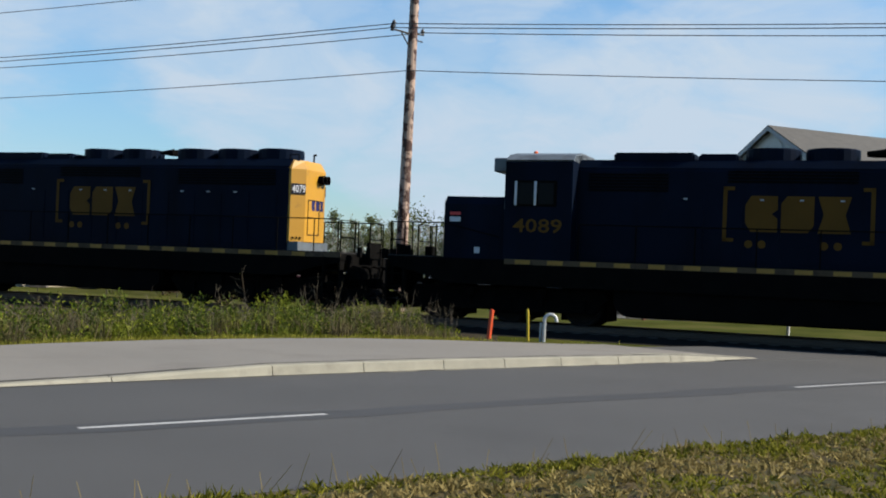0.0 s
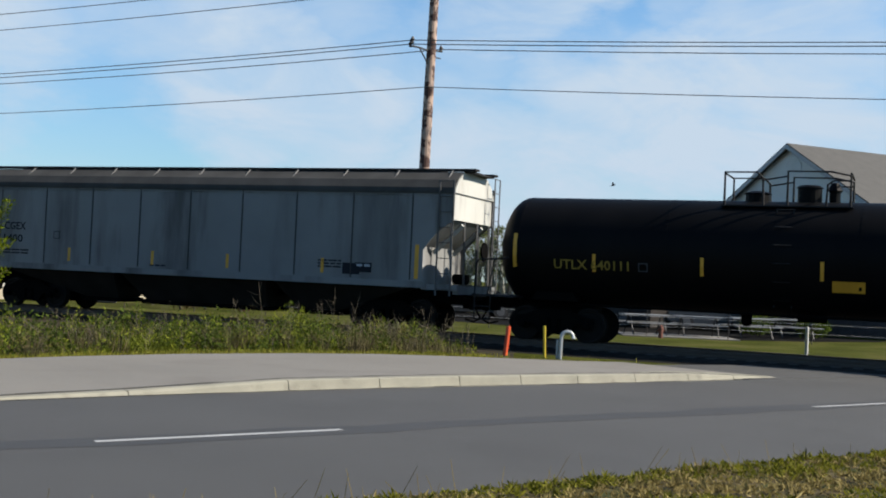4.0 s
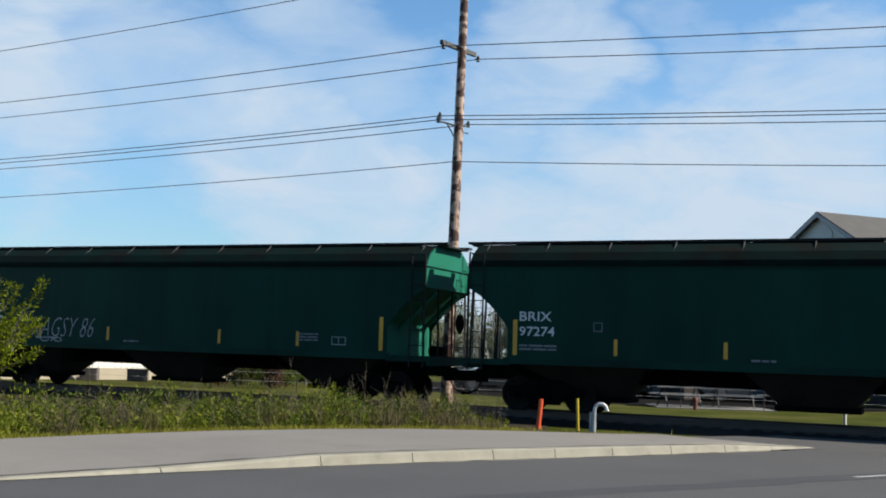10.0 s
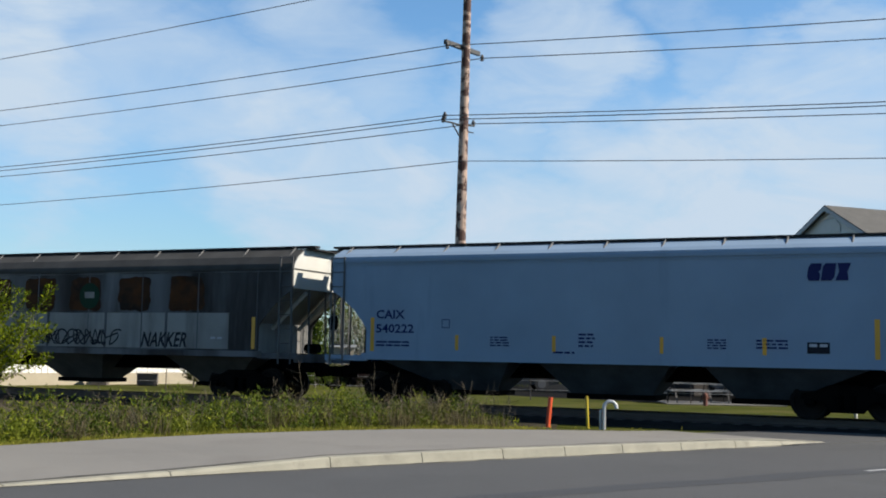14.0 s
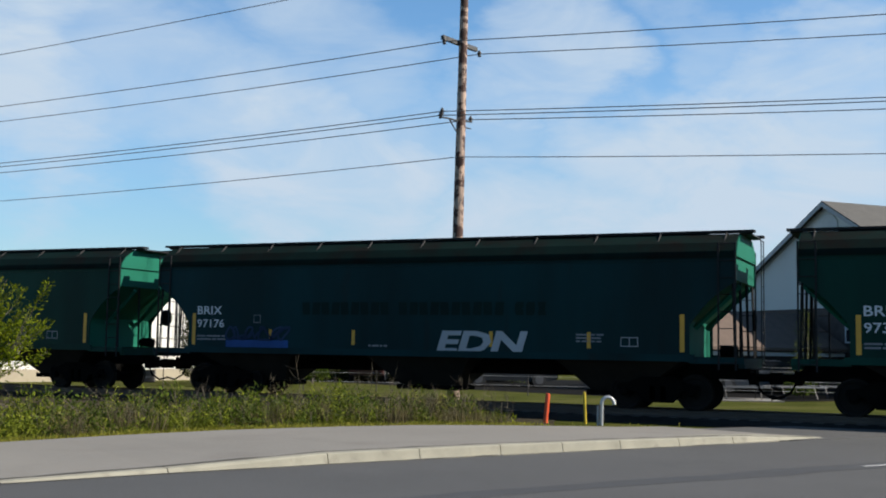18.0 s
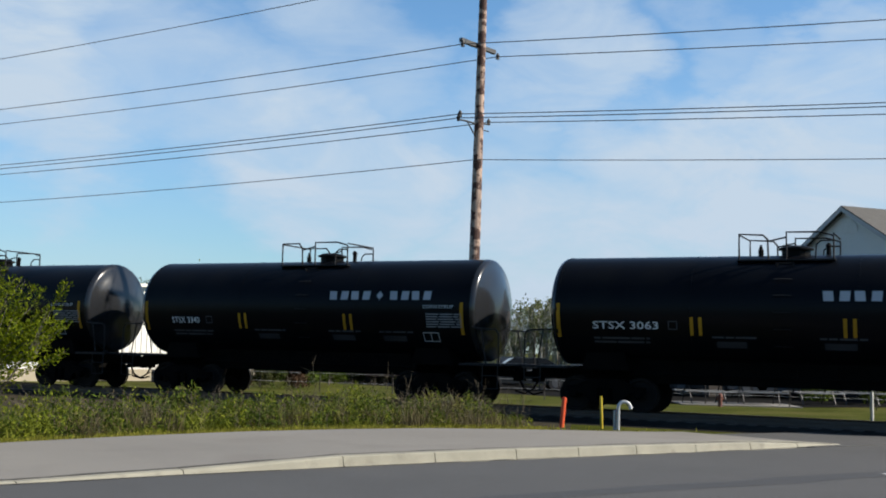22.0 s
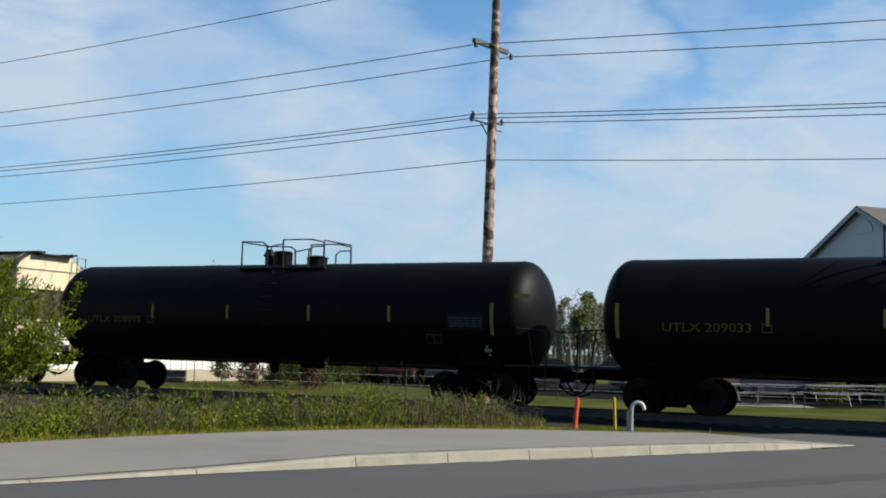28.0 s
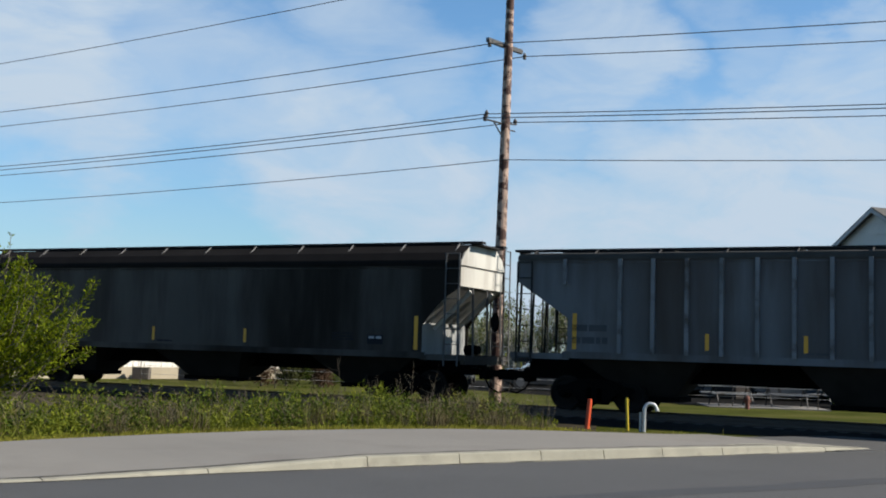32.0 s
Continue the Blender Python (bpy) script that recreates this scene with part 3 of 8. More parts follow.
# ---- buildings ----
def gable_house(name, cx, cy, yaw, width, depth, eave, rise, brick_to, wall_m, roof_m, label, over=0.35):
    """A house whose gable end faces its local -y; the ridge runs along y."""
    h = new(name)
    h.matrix_world = pose(cx, cy, 0, 0, 0, yaw)
    w2 = width / 2
    ridge = eave + rise
    bm = bmesh.new()
    if brick_to > 0:
        box(bm, -w2, w2, 0, depth, -0.1, brick_to)
        part("lower_wall", bm, M_BRICK, h, "dark brown brick lower wall")
    bm = bmesh.new()
    prof = [(-w2, brick_to), (w2, brick_to), (w2, eave), (0, ridge), (-w2, eave)]
    if brick_to >= eave:
        prof = [(-w2, brick_to), (w2, brick_to), (0, ridge)]
    prism(bm, prof, 0.02, depth - 0.02)
    part("upper_wall", bm, wall_m, h)
    # lap boards on the gable
    z = max(brick_to, 0.1) + 0.2
    while z < ridge - 0.3:
        half = w2 if z < eave else w2 * (ridge - z) / rise
        bm = bmesh.new()
        box(bm, -half + 0.05, half - 0.05, -0.012, 0.02, z, z + 0.19)
        part("lap_board", bm, wall_m, h)
        z += 0.2
    for sx in (-1, 1):
        bm = bmesh.new()
        ln = math.hypot(w2, rise)
        ex, ez = sx * (w2 + over), eave - rise / w2 * over
        v = [(0, -over, ridge + 0.16), (ex, -over, ez + 0.16), (ex, depth + over, ez + 0.16), (0, depth + over, ridge + 0.16)]
        lo = [(x, y, zz - 0.14) for x, y, zz in v]
        a = [bm.verts.new(p) for p in v]
        b = [bm.verts.new(p) for p in lo]
        bm.faces.new(a)
        bm.faces.new(b[::-1])
        for i in range(4):
            bm.faces.new((a[i], a[(i + 1) % 4], b[(i + 1) % 4], b[i]))
        part("roof", bm, roof_m, h)
        bm = bmesh.new()
        for (x0, z0, x1, z1) in ((0, ridge, ex, ez),):
            q = [(x0, z0 + 0.1), (x1, z1 + 0.1), (x1, z1 - 0.12), (x0, z0 - 0.12)]
            a = [bm.verts.new((x, -over - 0.03, zz)) for x, zz in q]
            b = [bm.verts.new((x, -over + 0.02, zz)) for x, zz in q]
            bm.faces.new(a)
            bm.faces.new(b[::-1])
            for i in range(4):
                bm.faces.new((a[i], a[(i + 1) % 4], b[(i + 1) % 4], b[i]))
        part("barge_board", bm, M_TRIM, h)
    return tagged(h, label, "house")


def window(parent, x, z, w, h, y=-0.02):
    bm = bmesh.new()
    box(bm, x - w / 2 - 0.07, x + w / 2 + 0.07, y - 0.05, y + 0.02, z - 0.07, z)
    box(bm, x - w / 2 - 0.07, x + w / 2 + 0.07, y - 0.05, y + 0.02, z + h, z + h + 0.07)
    for s in (-1, 1):
        box(bm, x + s * (w / 2 + 0.035) - 0.035, x + s * (w / 2 + 0.035) + 0.035, y - 0.05, y + 0.02, z, z + h)
    box(bm, x - w / 2, x + w / 2, y - 0.045, y - 0.01, z + h / 2 - 0.03, z + h / 2 + 0.03)
    f = part("window", bm, M_WHITE, parent, "white window frame")
    bm = bmesh.new()
    box(bm, x - w / 2, x + w / 2, y - 0.02, y + 0.01, z, z + h)
    part("pane", bm, M_GLASS, f)


HX, HY = 19.1, 55.0
house = gable_house("house", HX, HY, -68, 17.4, 24, 4.1, 5.0, 4.0, M_SIDING, M_SHINGLE, "large grey-sided hall with a brick base and tan shingle roof")
window(house, -1.85, 5.2, 0.48, 1.0, -0.03)
window(house, 0.75, 5.2, 0.48, 1.0, -0.03)
window(house, 1.75, 2.35, 1.0, 1.2)
window(house, 5.6, 2.35, 1.0, 1.2)
bm = bmesh.new()
prism(bm, [(-0.35, 7.9), (0.75, 7.9), (0.75, 8.25), (0.5, 8.5), (-0.1, 8.5), (-0.35, 8.25)], -0.06, 0.02)
part("gable_vent", bm, M_WHITE, house, "white louvred gable vent")
# cottage siding painted dark in place of shade on its walls
cot = gable_house("cottage", 9.9, 51.5, -62, 5.0, 9.0, 2.05, 1.5, 0.0, mat("dark_stained_siding", (0.03, 0.026, 0.023), 0.9, spread=0.2, spec=0.1), M_SHINGLE2, "small cottage with shade-darkened walls and a brown shingle roof")
bm = bmesh.new()
box(bm, 2.55, 2.62, -0.3, 9.3, 1.62, 1.8)
part("gutter", bm, M_WHITE, cot, "white gutter along the eave")
# long white steel-sided building
wb = new("warehouse")
A0, A1 = Vector((-38.0, 27.0, 0)), Vector((-9.9, 58.2, 0))
dv = (A1 - A0).normalized()
ln = (A1 - A0).length
wb.matrix_world = Matrix.Translation(A0) @ Matrix.Rotation(math.atan2(dv.y, dv.x), 4, "Z")
bm = bmesh.new()
box(bm, 0, ln, 0, 22, 0.5, 4.35)
part("wall", bm, M_METALWALL, wb)
bm = bmesh.new()
box(bm, 0.02, 0.1, -0.03, 0.002, 0.5, 4.3)
rib = finish(bm, "wall_rib", M_METALWALL)
for k in range(int(ln / 0.3)):
    part("wall_rib", rib, None, wb).location.x = 0.3 * k
bm = bmesh.new()
box(bm, -0.02, ln + 0.02, -0.05, 22, -0.1, 0.5)
part("foundation_wall", bm, M_TAN, wb, "tan masonry foundation wall")
bm = bmesh.new()
prism(bm, [(-0.2, 4.35), (ln + 0.2, 4.35), (ln + 0.2, 4.5), (-0.2, 4.5)], -0.25, 22)
part("roof", bm, M_METALWALL, wb)
tagged(wb, "long low white steel-sided warehouse with a tan base", "warehouse")
for x, y, w in ((-13.75, 51.4, 0.9), (-15.6, 50.5, 0.75)):
    ub = new("utility_box")
    ub.matrix_world = pose(x, y, 0, 0, 0, 8)
    bm = bmesh.new()
    box(bm, 0, w, 0, 0.6, -0.03, 0.5)
    bmesh.ops.bevel(bm, geom=bm.edges[:], offset=0.02, segments=1, affect="EDGES")
    part("cabinet", bm, M_UTILITY, ub)
    for k in range(6):
        bm = bmesh.new()
        box(bm, 0.08, w - 0.08, -0.015, 0.005, 0.08 + 0.06 * k, 0.11 + 0.06 * k)
        part("louvre", bm, M_UTILITY, ub)
    bm = bmesh.new()
    box(bm, -0.03, w + 0.03, -0.03, 0.63, 0.5, 0.53)
    part("lid", bm, M_TAN, ub)
    tagged(ub, "dull grey-brown louvred utility box on the lawn beside the warehouse", "utility box", "utility boxes by the warehouse")
sh = new("shed")
sh.matrix_world = pose(-6.5, 60.0, 0, 0, 0, 6)
bm = bmesh.new()
box(bm, 0, 1.9, 0, 4, -0.1, 1.9)
part("wall", bm, M_TAN, sh)
bm = bmesh.new()
prism(bm, [(-0.15, 1.9), (2.05, 1.9), (2.05, 2.02), (-0.15, 2.06)], -0.2, 4.2)
part("roof", bm, M_WHITE, sh)
tagged(sh, "low tan shed with a flat white roof", "shed")
# ---- the train: paints ----
def paint(name, base, rust=(0.09, 0.04, 0.022), at=(0.6, 0.8), scale=0.9, rough=0.55, spread=0.12, spec=0.08, soot=None, run=None):
    return mat(name, base, rough, grain=6, spread=spread, fine=60, bump=0.05, dirt=rust, dirt_at=at, dirt_scale=scale, streak=True, spec=spec, soot=soot, run=run)


P_GREEN = paint("green_car_paint", (0.003, 0.034, 0.0244), (0.0023, 0.0118, 0.0096), (0.6, 0.85), soot=((0.0023, 0.0096, 0.0089), (0.42, 0.8), 0.3))
P_TEAL = paint("teal_car_paint", (0.0025, 0.0257, 0.0294), (0.0179, 0.0107, 0.0089), (0.58, 0.8), soot=((0.0034, 0.0102, 0.011), (0.42, 0.75), 0.3))
P_BROWN = paint("brown_car_paint", (0.0496, 0.0328, 0.0272), (0.0224, 0.0131, 0.0102), (0.45, 0.75), soot=((0.0128, 0.0088, 0.0072), (0.42, 0.7), 0.22))
P_DKBROWN = paint("dark_brown_car_paint", (0.0186, 0.0113, 0.0092), (0.0096, 0.0055, 0.0047), (0.45, 0.75), soot=((0.0053, 0.0034, 0.003), (0.42, 0.7), 0.25))
P_GREY = paint("light_grey_car_paint", (0.1571, 0.1599, 0.1617), (0.0655, 0.0627, 0.0608), (0.5, 0.8), soot=((0.042, 0.0393, 0.0383), (0.48, 0.78), 0.45))
P_WHITEGREY = paint("white_grey_car_paint", (0.215, 0.221, 0.219), (0.0874, 0.0819, 0.0764), (0.5, 0.8), soot=((0.1, 0.093, 0.085), (0.48, 0.76), 0.4))
P_BLUEWHITE = paint("blue_white_car_paint", (0.2722, 0.324, 0.3758), (0.1386, 0.1701, 0.1953), (0.62, 0.9))
P_CAIX = paint("pale_blue_car_paint", (0.165, 0.225, 0.3), (0.1, 0.14, 0.185), (0.6, 0.9))
P_SAMX = paint("stained_grey_car_paint", (0.1062, 0.1098, 0.117), (0.0315, 0.0261, 0.0234), (0.46, 0.7), soot=((0.0198, 0.018, 0.018), (0.44, 0.66), 0.35))
P_TAN = paint("tan_car_paint", (0.3096, 0.2592, 0.18), (0.112, 0.084, 0.056), (0.58, 0.85))
# three brighter end paints with the sun on the car ends put into the colour
P_SUNTANEND = paint("pale_tan_end_paint", (0.43, 0.37, 0.26), (0.25, 0.2, 0.13), (0.55, 0.8))
P_SUNPALEEND = paint("pale_grey_end_paint", (0.38, 0.375, 0.345), (0.2, 0.185, 0.16), (0.5, 0.75))
P_SUNGREENEND = paint("bright_green_end_paint", (0.01, 0.1, 0.064), (0.005, 0.04, 0.028), (0.58, 0.85))
P_TILX = paint("dirty_tan_car_paint", (0.205, 0.168, 0.115), (0.085, 0.07, 0.05), (0.5, 0.78), soot=((0.05, 0.042, 0.032), (0.46, 0.74), 0.3), run=((0.06, 0.049, 0.036), 4.3, 1.3, 0.9, 3.0))
P_BBFX = paint("pale_grey_car_paint", (0.165, 0.165, 0.152), (0.1, 0.093, 0.082), (0.5, 0.8), soot=((0.085, 0.078, 0.066), (0.46, 0.75), 0.3), run=((0.085, 0.034, 0.014), 3.64, 0.2, 0.6, 1.5))
P_RUSTY = paint("rusted_grey_car_paint", (0.072, 0.067, 0.062), (0.03, 0.022, 0.017), (0.46, 0.7), 0.8, soot=((0.02, 0.014, 0.011), (0.46, 0.7), 0.3), run=((0.02, 0.0072, 0.0048), 2.35, 1.1, 0.7, 6.0))
P_LCEX = paint("scuffed_blue_grey_car_paint", (0.132, 0.141, 0.156), (0.066, 0.066, 0.069), (0.5, 0.8), soot=((0.05, 0.05, 0.052), (0.46, 0.72), 0.35), run=((0.06, 0.062, 0.068), 4.0, 1.5, 1.3, 4.0))
P_SOOT = paint("sooty_grey_car_paint", (0.058, 0.055, 0.051), (0.022, 0.0185, 0.016), (0.46, 0.7), soot=((0.009, 0.0072, 0.006), (0.42, 0.6), 0.22))
P_RIBBED = paint("blue_grey_car_paint", (0.105, 0.113, 0.125), (0.05, 0.045, 0.043), (0.52, 0.76), soot=((0.05, 0.045, 0.043), (0.46, 0.72), 0.3), run=((0.045, 0.035, 0.03), 4.3, 1.6, 1.1, 3.0))
P_BLACK = mat("black_tank_paint", (0.0028, 0.0032, 0.0045), 0.3, grain=6, spread=0.3, fine=40, bump=0.03, dirt=(0.005, 0.005, 0.005), dirt_at=(0.5, 0.8), dirt_scale=0.8, streak=True, spec=0.08)
# dusty head black, lifted above the shell's for the sun on the ends
P_HEAD = mat("dusty_black_tank_head", (0.014, 0.015, 0.017), 0.2, grain=6, spread=0.3, bump=0.005, spec=0.3)
P_HEAD.node_tree.nodes["Principled BSDF"].inputs["Coat Weight"].default_value = 0.25
P_NAVYBLACK = mat("navy_black_tank_paint", (0.0014, 0.0022, 0.006), 0.22, grain=6, spread=0.3, bump=0.02, spec=0.05)
P_MATTBLACK = mat("matt_black_tank_paint", (0.0028, 0.0028, 0.0031), 0.5, grain=6, spread=0.3, fine=40, bump=0.05, dirt=(0.0049, 0.0045, 0.0042), dirt_at=(0.5, 0.8), dirt_scale=0.8, streak=True, spec=0.06)
P_LOCO = mat("dark_blue_loco_paint", (0.0029, 0.0059, 0.014), 0.45, grain=6, spread=0.25, fine=40, bump=0.04, dirt=(0.0029, 0.0034, 0.0049), dirt_at=(0.5, 0.8), dirt_scale=1.2, streak=True, spec=0.025)
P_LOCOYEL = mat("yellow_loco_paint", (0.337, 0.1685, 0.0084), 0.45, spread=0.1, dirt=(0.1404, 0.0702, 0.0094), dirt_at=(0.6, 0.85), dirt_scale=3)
P_LOGO = mat("faded_yellow_lettering", (0.085, 0.042, 0.007), 0.6, spread=0.2, spec=0.08)
P_STRIPE = mat("yellow_reflector", (0.5, 0.25, 0.015), 0.5, spread=0.25)
P_LETWHITE = mat("white_lettering", (0.48, 0.49, 0.51), 0.6, spread=0.1, spec=0.08)
P_LETGREY = mat("grey_lettering", (0.3, 0.31, 0.33), 0.6, spread=0.15, spec=0.08)
P_LETDIM = mat("dim_grey_lettering", (0.05, 0.053, 0.06), 0.6, spread=0.2, spec=0.08)
P_PANEL = mat("grey_data_panel", (0.15, 0.155, 0.17), 0.6, spread=0.2, spec=0.08)
P_DIMPANEL = mat("worn_grey_repaint", (0.03, 0.032, 0.037), 0.7, spread=0.4, spec=0.05)
P_SHADEPANEL = mat("dull_black_repaint", (0.013, 0.014, 0.016), 0.7, spread=0.3, spec=0.05)
P_PALEBAY = mat("dusty_chute_steel", (0.07, 0.068, 0.064), 0.9, grain=12, spread=0.4, fine=40, spec=0.08)
P_BLUEBAY = mat("dirty_blue_chute_steel", (0.045, 0.055, 0.068), 0.85, grain=12, spread=0.4, fine=40, spec=0.06)
# ladder grey darkened for the shadow the ladders stand in
P_LADDER = mat("grimy_ladder_steel", (0.07, 0.07, 0.07), 0.7, spread=0.3, spec=0.2)
P_LETBLACK = mat("black_lettering", (0.012, 0.013, 0.018), 0.6, spread=0.1, spec=0.08)
P_LETNAVY = mat("navy_lettering", (0.012, 0.016, 0.07), 0.6, spread=0.1, spec=0.08)
P_LETYEL = mat("yellow_lettering", (0.2, 0.14, 0.03), 0.6, spread=0.15, spec=0.08)
P_SYRUPMARK = mat("dirty_yellow_reflector", (0.3, 0.155, 0.014), 0.6, spread=0.3, spec=0.05)
P_LETOLD = mat("worn_yellow_tank_lettering", (0.085, 0.062, 0.02), 0.7, spread=0.35, spec=0.05)
P_GHOST = mat("faded_green_lettering", (0.002, 0.012, 0.011), 0.6, spread=0.2, spec=0.08)
P_TRUCK = mat("truck_steel", (0.0032, 0.003, 0.0028), 0.85, grain=20, spread=0.4, fine=50, spec=0.025)
P_TREAD = mat("wheel_steel", (0.009, 0.008, 0.0075), 0.7, spread=0.35, spec=0.08)
P_BAY = mat("dirty_chute_steel", (0.018, 0.017, 0.016), 0.9, grain=12, spread=0.4, fine=40, spec=0.08)
P_GRATE = mat("grating_steel", (0.014, 0.014, 0.015), 0.7, spread=0.2, spec=0.12)
P_SOOTROOF = mat("sooty_roof_paint", (0.0085, 0.0075, 0.007), 0.85, grain=10, spread=0.35, fine=40, spec=0.06)
P_TANROOF = mat("dirty_tan_roof_paint", (0.05, 0.042, 0.033), 0.85, grain=10, spread=0.4, fine=40, dirt=(0.12, 0.1, 0.075), dirt_at=(0.55, 0.7), dirt_scale=1.5, spec=0.06)
P_GREYROOF = mat("dull_grey_roof_paint", (0.045, 0.044, 0.042), 0.8, grain=10, spread=0.35, fine=40, spec=0.06)
P_GREENROOF = mat("grimy_green_roof_paint", (0.0024, 0.0095, 0.008), 0.8, grain=10, spread=0.3, fine=40, dirt=(0.006, 0.0048, 0.004), dirt_at=(0.45, 0.7), dirt_scale=1.2, spec=0.05)
P_RUSTBAND = mat("rust_stain", (0.066, 0.031, 0.018), 0.85, grain=6, spread=0.4, fine=60, dirt=(0.11, 0.09, 0.075), dirt_at=(0.44, 0.66), dirt_scale=1.6, spec=0.1)
P_RUSTPATCH = mat("rust_patch", (0.051, 0.0204, 0.0081), 0.85, grain=14, spread=0.5, fine=60, dirt=(0.0187, 0.0132, 0.0106), dirt_at=(0.4, 0.65), dirt_scale=1.6, spec=0.06)
P_REDPATCH = mat("red_primer_patch", (0.16, 0.052, 0.036), 0.8, grain=14, spread=0.35, fine=60, dirt=(0.2, 0.17, 0.16), dirt_at=(0.56, 0.74), dirt_scale=2.5, spec=0.08)
P_PANELPAINT = mat("repainted_grey_panel", (0.2, 0.2, 0.19), 0.7, grain=8, spread=0.25, fine=50, dirt=(0.1, 0.095, 0.09), dirt_at=(0.45, 0.75), dirt_scale=1.4, streak=True, spec=0.08)
P_BLUETAG = mat("blue_spray_paint", (0.02, 0.06, 0.19), 0.6, spread=0.4, spec=0.08)
P_DIMTAG = mat("dull_teal_spray_paint", (0.02, 0.035, 0.07), 0.7, spread=0.4, spec=0.05)
P_SEAM = mat("grimy_weld_seam", (0.04, 0.04, 0.041), 0.8, spread=0.3, spec=0.08)
P_POST = mat("pale_side_post_paint", (0.135, 0.145, 0.158), 0.7, spread=0.3, dirt=(0.06, 0.05, 0.045), dirt_at=(0.5, 0.7), dirt_scale=2, spec=0.08)
P_GREENLOGO = mat("faded_green_disc", (0.009, 0.03, 0.017), 0.7, spread=0.3, spec=0.08)
P_SKYTAG = mat("light_blue_spray_paint", (0.1, 0.18, 0.26), 0.6, spread=0.35, spec=0.08)
P_LAMP = mat("headlight_glass", (0.6, 0.58, 0.5), 0.15, spread=0.05)

CACHE = {}


def cached(key, build):
    if key not in CACHE:
        CACHE[key] = build()
    return CACHE[key]


# ---- lettering ----
def text_mesh(s, bold=0.014):
    """Flat lettering 1 m high, lower left at the origin; bold widens the strokes."""
    def build():
        cu = bpy.data.curves.new("lettering", "FONT")
        cu.body, cu.size, cu.resolution_u, cu.offset = s, 1.35, 2, bold
        ob = new("lettering", cu)
        bpy.context.view_layer.update()
        me = bpy.data.meshes.new_from_object(ob.evaluated_get(bpy.context.evaluated_depsgraph_get()))
        bpy.data.objects.remove(ob)
        co = np.empty(len(me.vertices) * 3)
        me.vertices.foreach_get("co", co)
        co = co.reshape(-1, 3)
        lo, hi = co.min(0), co.max(0)
        return [((v.co.x - lo[0]) / (hi[0] - lo[0]), (v.co.y - lo[1]) / (hi[1] - lo[1])) for v in me.vertices], [tuple(p.vertices) for p in me.polygons]
    return cached(("text", s, bold), build)


for s in ("BRIX", "97260", "97274", "97306", "97379", "97176", "97364", "STSX 3423", "STSX 4230", "STSX 4728", "STSX 3340", "STSX 3063", "STSX 4090", "STSX 4072", "STSX 3146", "STSX 51391",
          "CGEX", "1400", "UTLX 640111", "DOWX", "69711", "INTX", "67017", "LCEX", "622", "CEFX", "81210", "VMSX 311377", "SAMX", "11414", "CAIX", "540222", "TILX", "641657", "UTLX 208995", "UTLX 209033",
          "BBFX", "76083", "D", "N", "Z", "O", "NAKKER", "EDN", "TAZE", "KAGSY 86", "CGOX", "5120", "4079", "4089", "4090", "4073", "CORN SYRUP"):
    text_mesh(s)


def flat_side(y):
    return lambda x, z: (x, y, z)


def round_side(radius, zc):
    return lambda x, z: (x, -math.sqrt(max(0.01, radius * radius - (z - zc) ** 2)) - 0.012, z)


def letters(parent, s, x, z, w, h, surf, material, name="lettering", bold=0.014):
    vs, fs = text_mesh(s, bold)
    me = bpy.data.meshes.new(name)
    me.from_pydata([surf(x + a * w, z + b * h) for a, b in vs], [], fs)
    me.materials.append(material)
    return part(name, me, None, parent)


def patch(parent, x, z, w, h, surf, material, name="marking", nz=1):
    me = bpy.data.meshes.new(name)
    vs, fs = [], []
    nz = max(nz, math.ceil(h / 0.3))
    for k in range(nz + 1):
        vs += [surf(x, z + h * k / nz), surf(x + w, z + h * k / nz)]
        if k:
            fs.append((2 * k - 2, 2 * k - 1, 2 * k + 1, 2 * k))
    me.from_pydata(vs, [], fs)
    me.materials.append(material)
    return part(name, me, None, parent)


def bars(parent, x, z, w, h, rows, surf, material, seed=0, name="data_panel"):
    """Lines of small writing as plain bars."""
    r = random.Random(seed)
    vs, fs = [], []
    pitch = h / rows
    for k in range(rows):
        a = x
        while a < x + w - 0.05:
            b = min(x + w, a + r.uniform(0.12, 0.5) * w)
            z0 = z + pitch * k
            n = len(vs)
            vs += [surf(a, z0), surf(b, z0), surf(b, z0 + pitch * 0.52), surf(a, z0 + pitch * 0.52)]
            fs.append((n, n + 1, n + 2, n + 3))
            a = b + 0.04
    me = bpy.data.meshes.new(name)
    me.from_pydata(vs, [], fs)
    me.materials.append(material)
    return tagged(part(name, me, None, parent), kind="stuff")


def frame_box(parent, x, z, w, h, surf, material, t=0.025, cells=2, name="stencil_frame"):
    vs, fs = [], []

    def q(a, b, c, d):
        n = len(vs)
        vs.extend([surf(a, c), surf(b, c), surf(b, d), surf(a, d)])
        fs.append((n, n + 1, n + 2, n + 3))
    q(x, x + w, z, z + t)
    q(x, x + w, z + h - t, z + h)
    for k in range(cells + 1):
        c = x + (w - t) * k / cells
        q(c, c + t, z + t, z + h - t)
    me = bpy.data.meshes.new(name)
    me.from_pydata(vs, [], fs)
    me.materials.append(material)
    return part(name, me, None, parent)


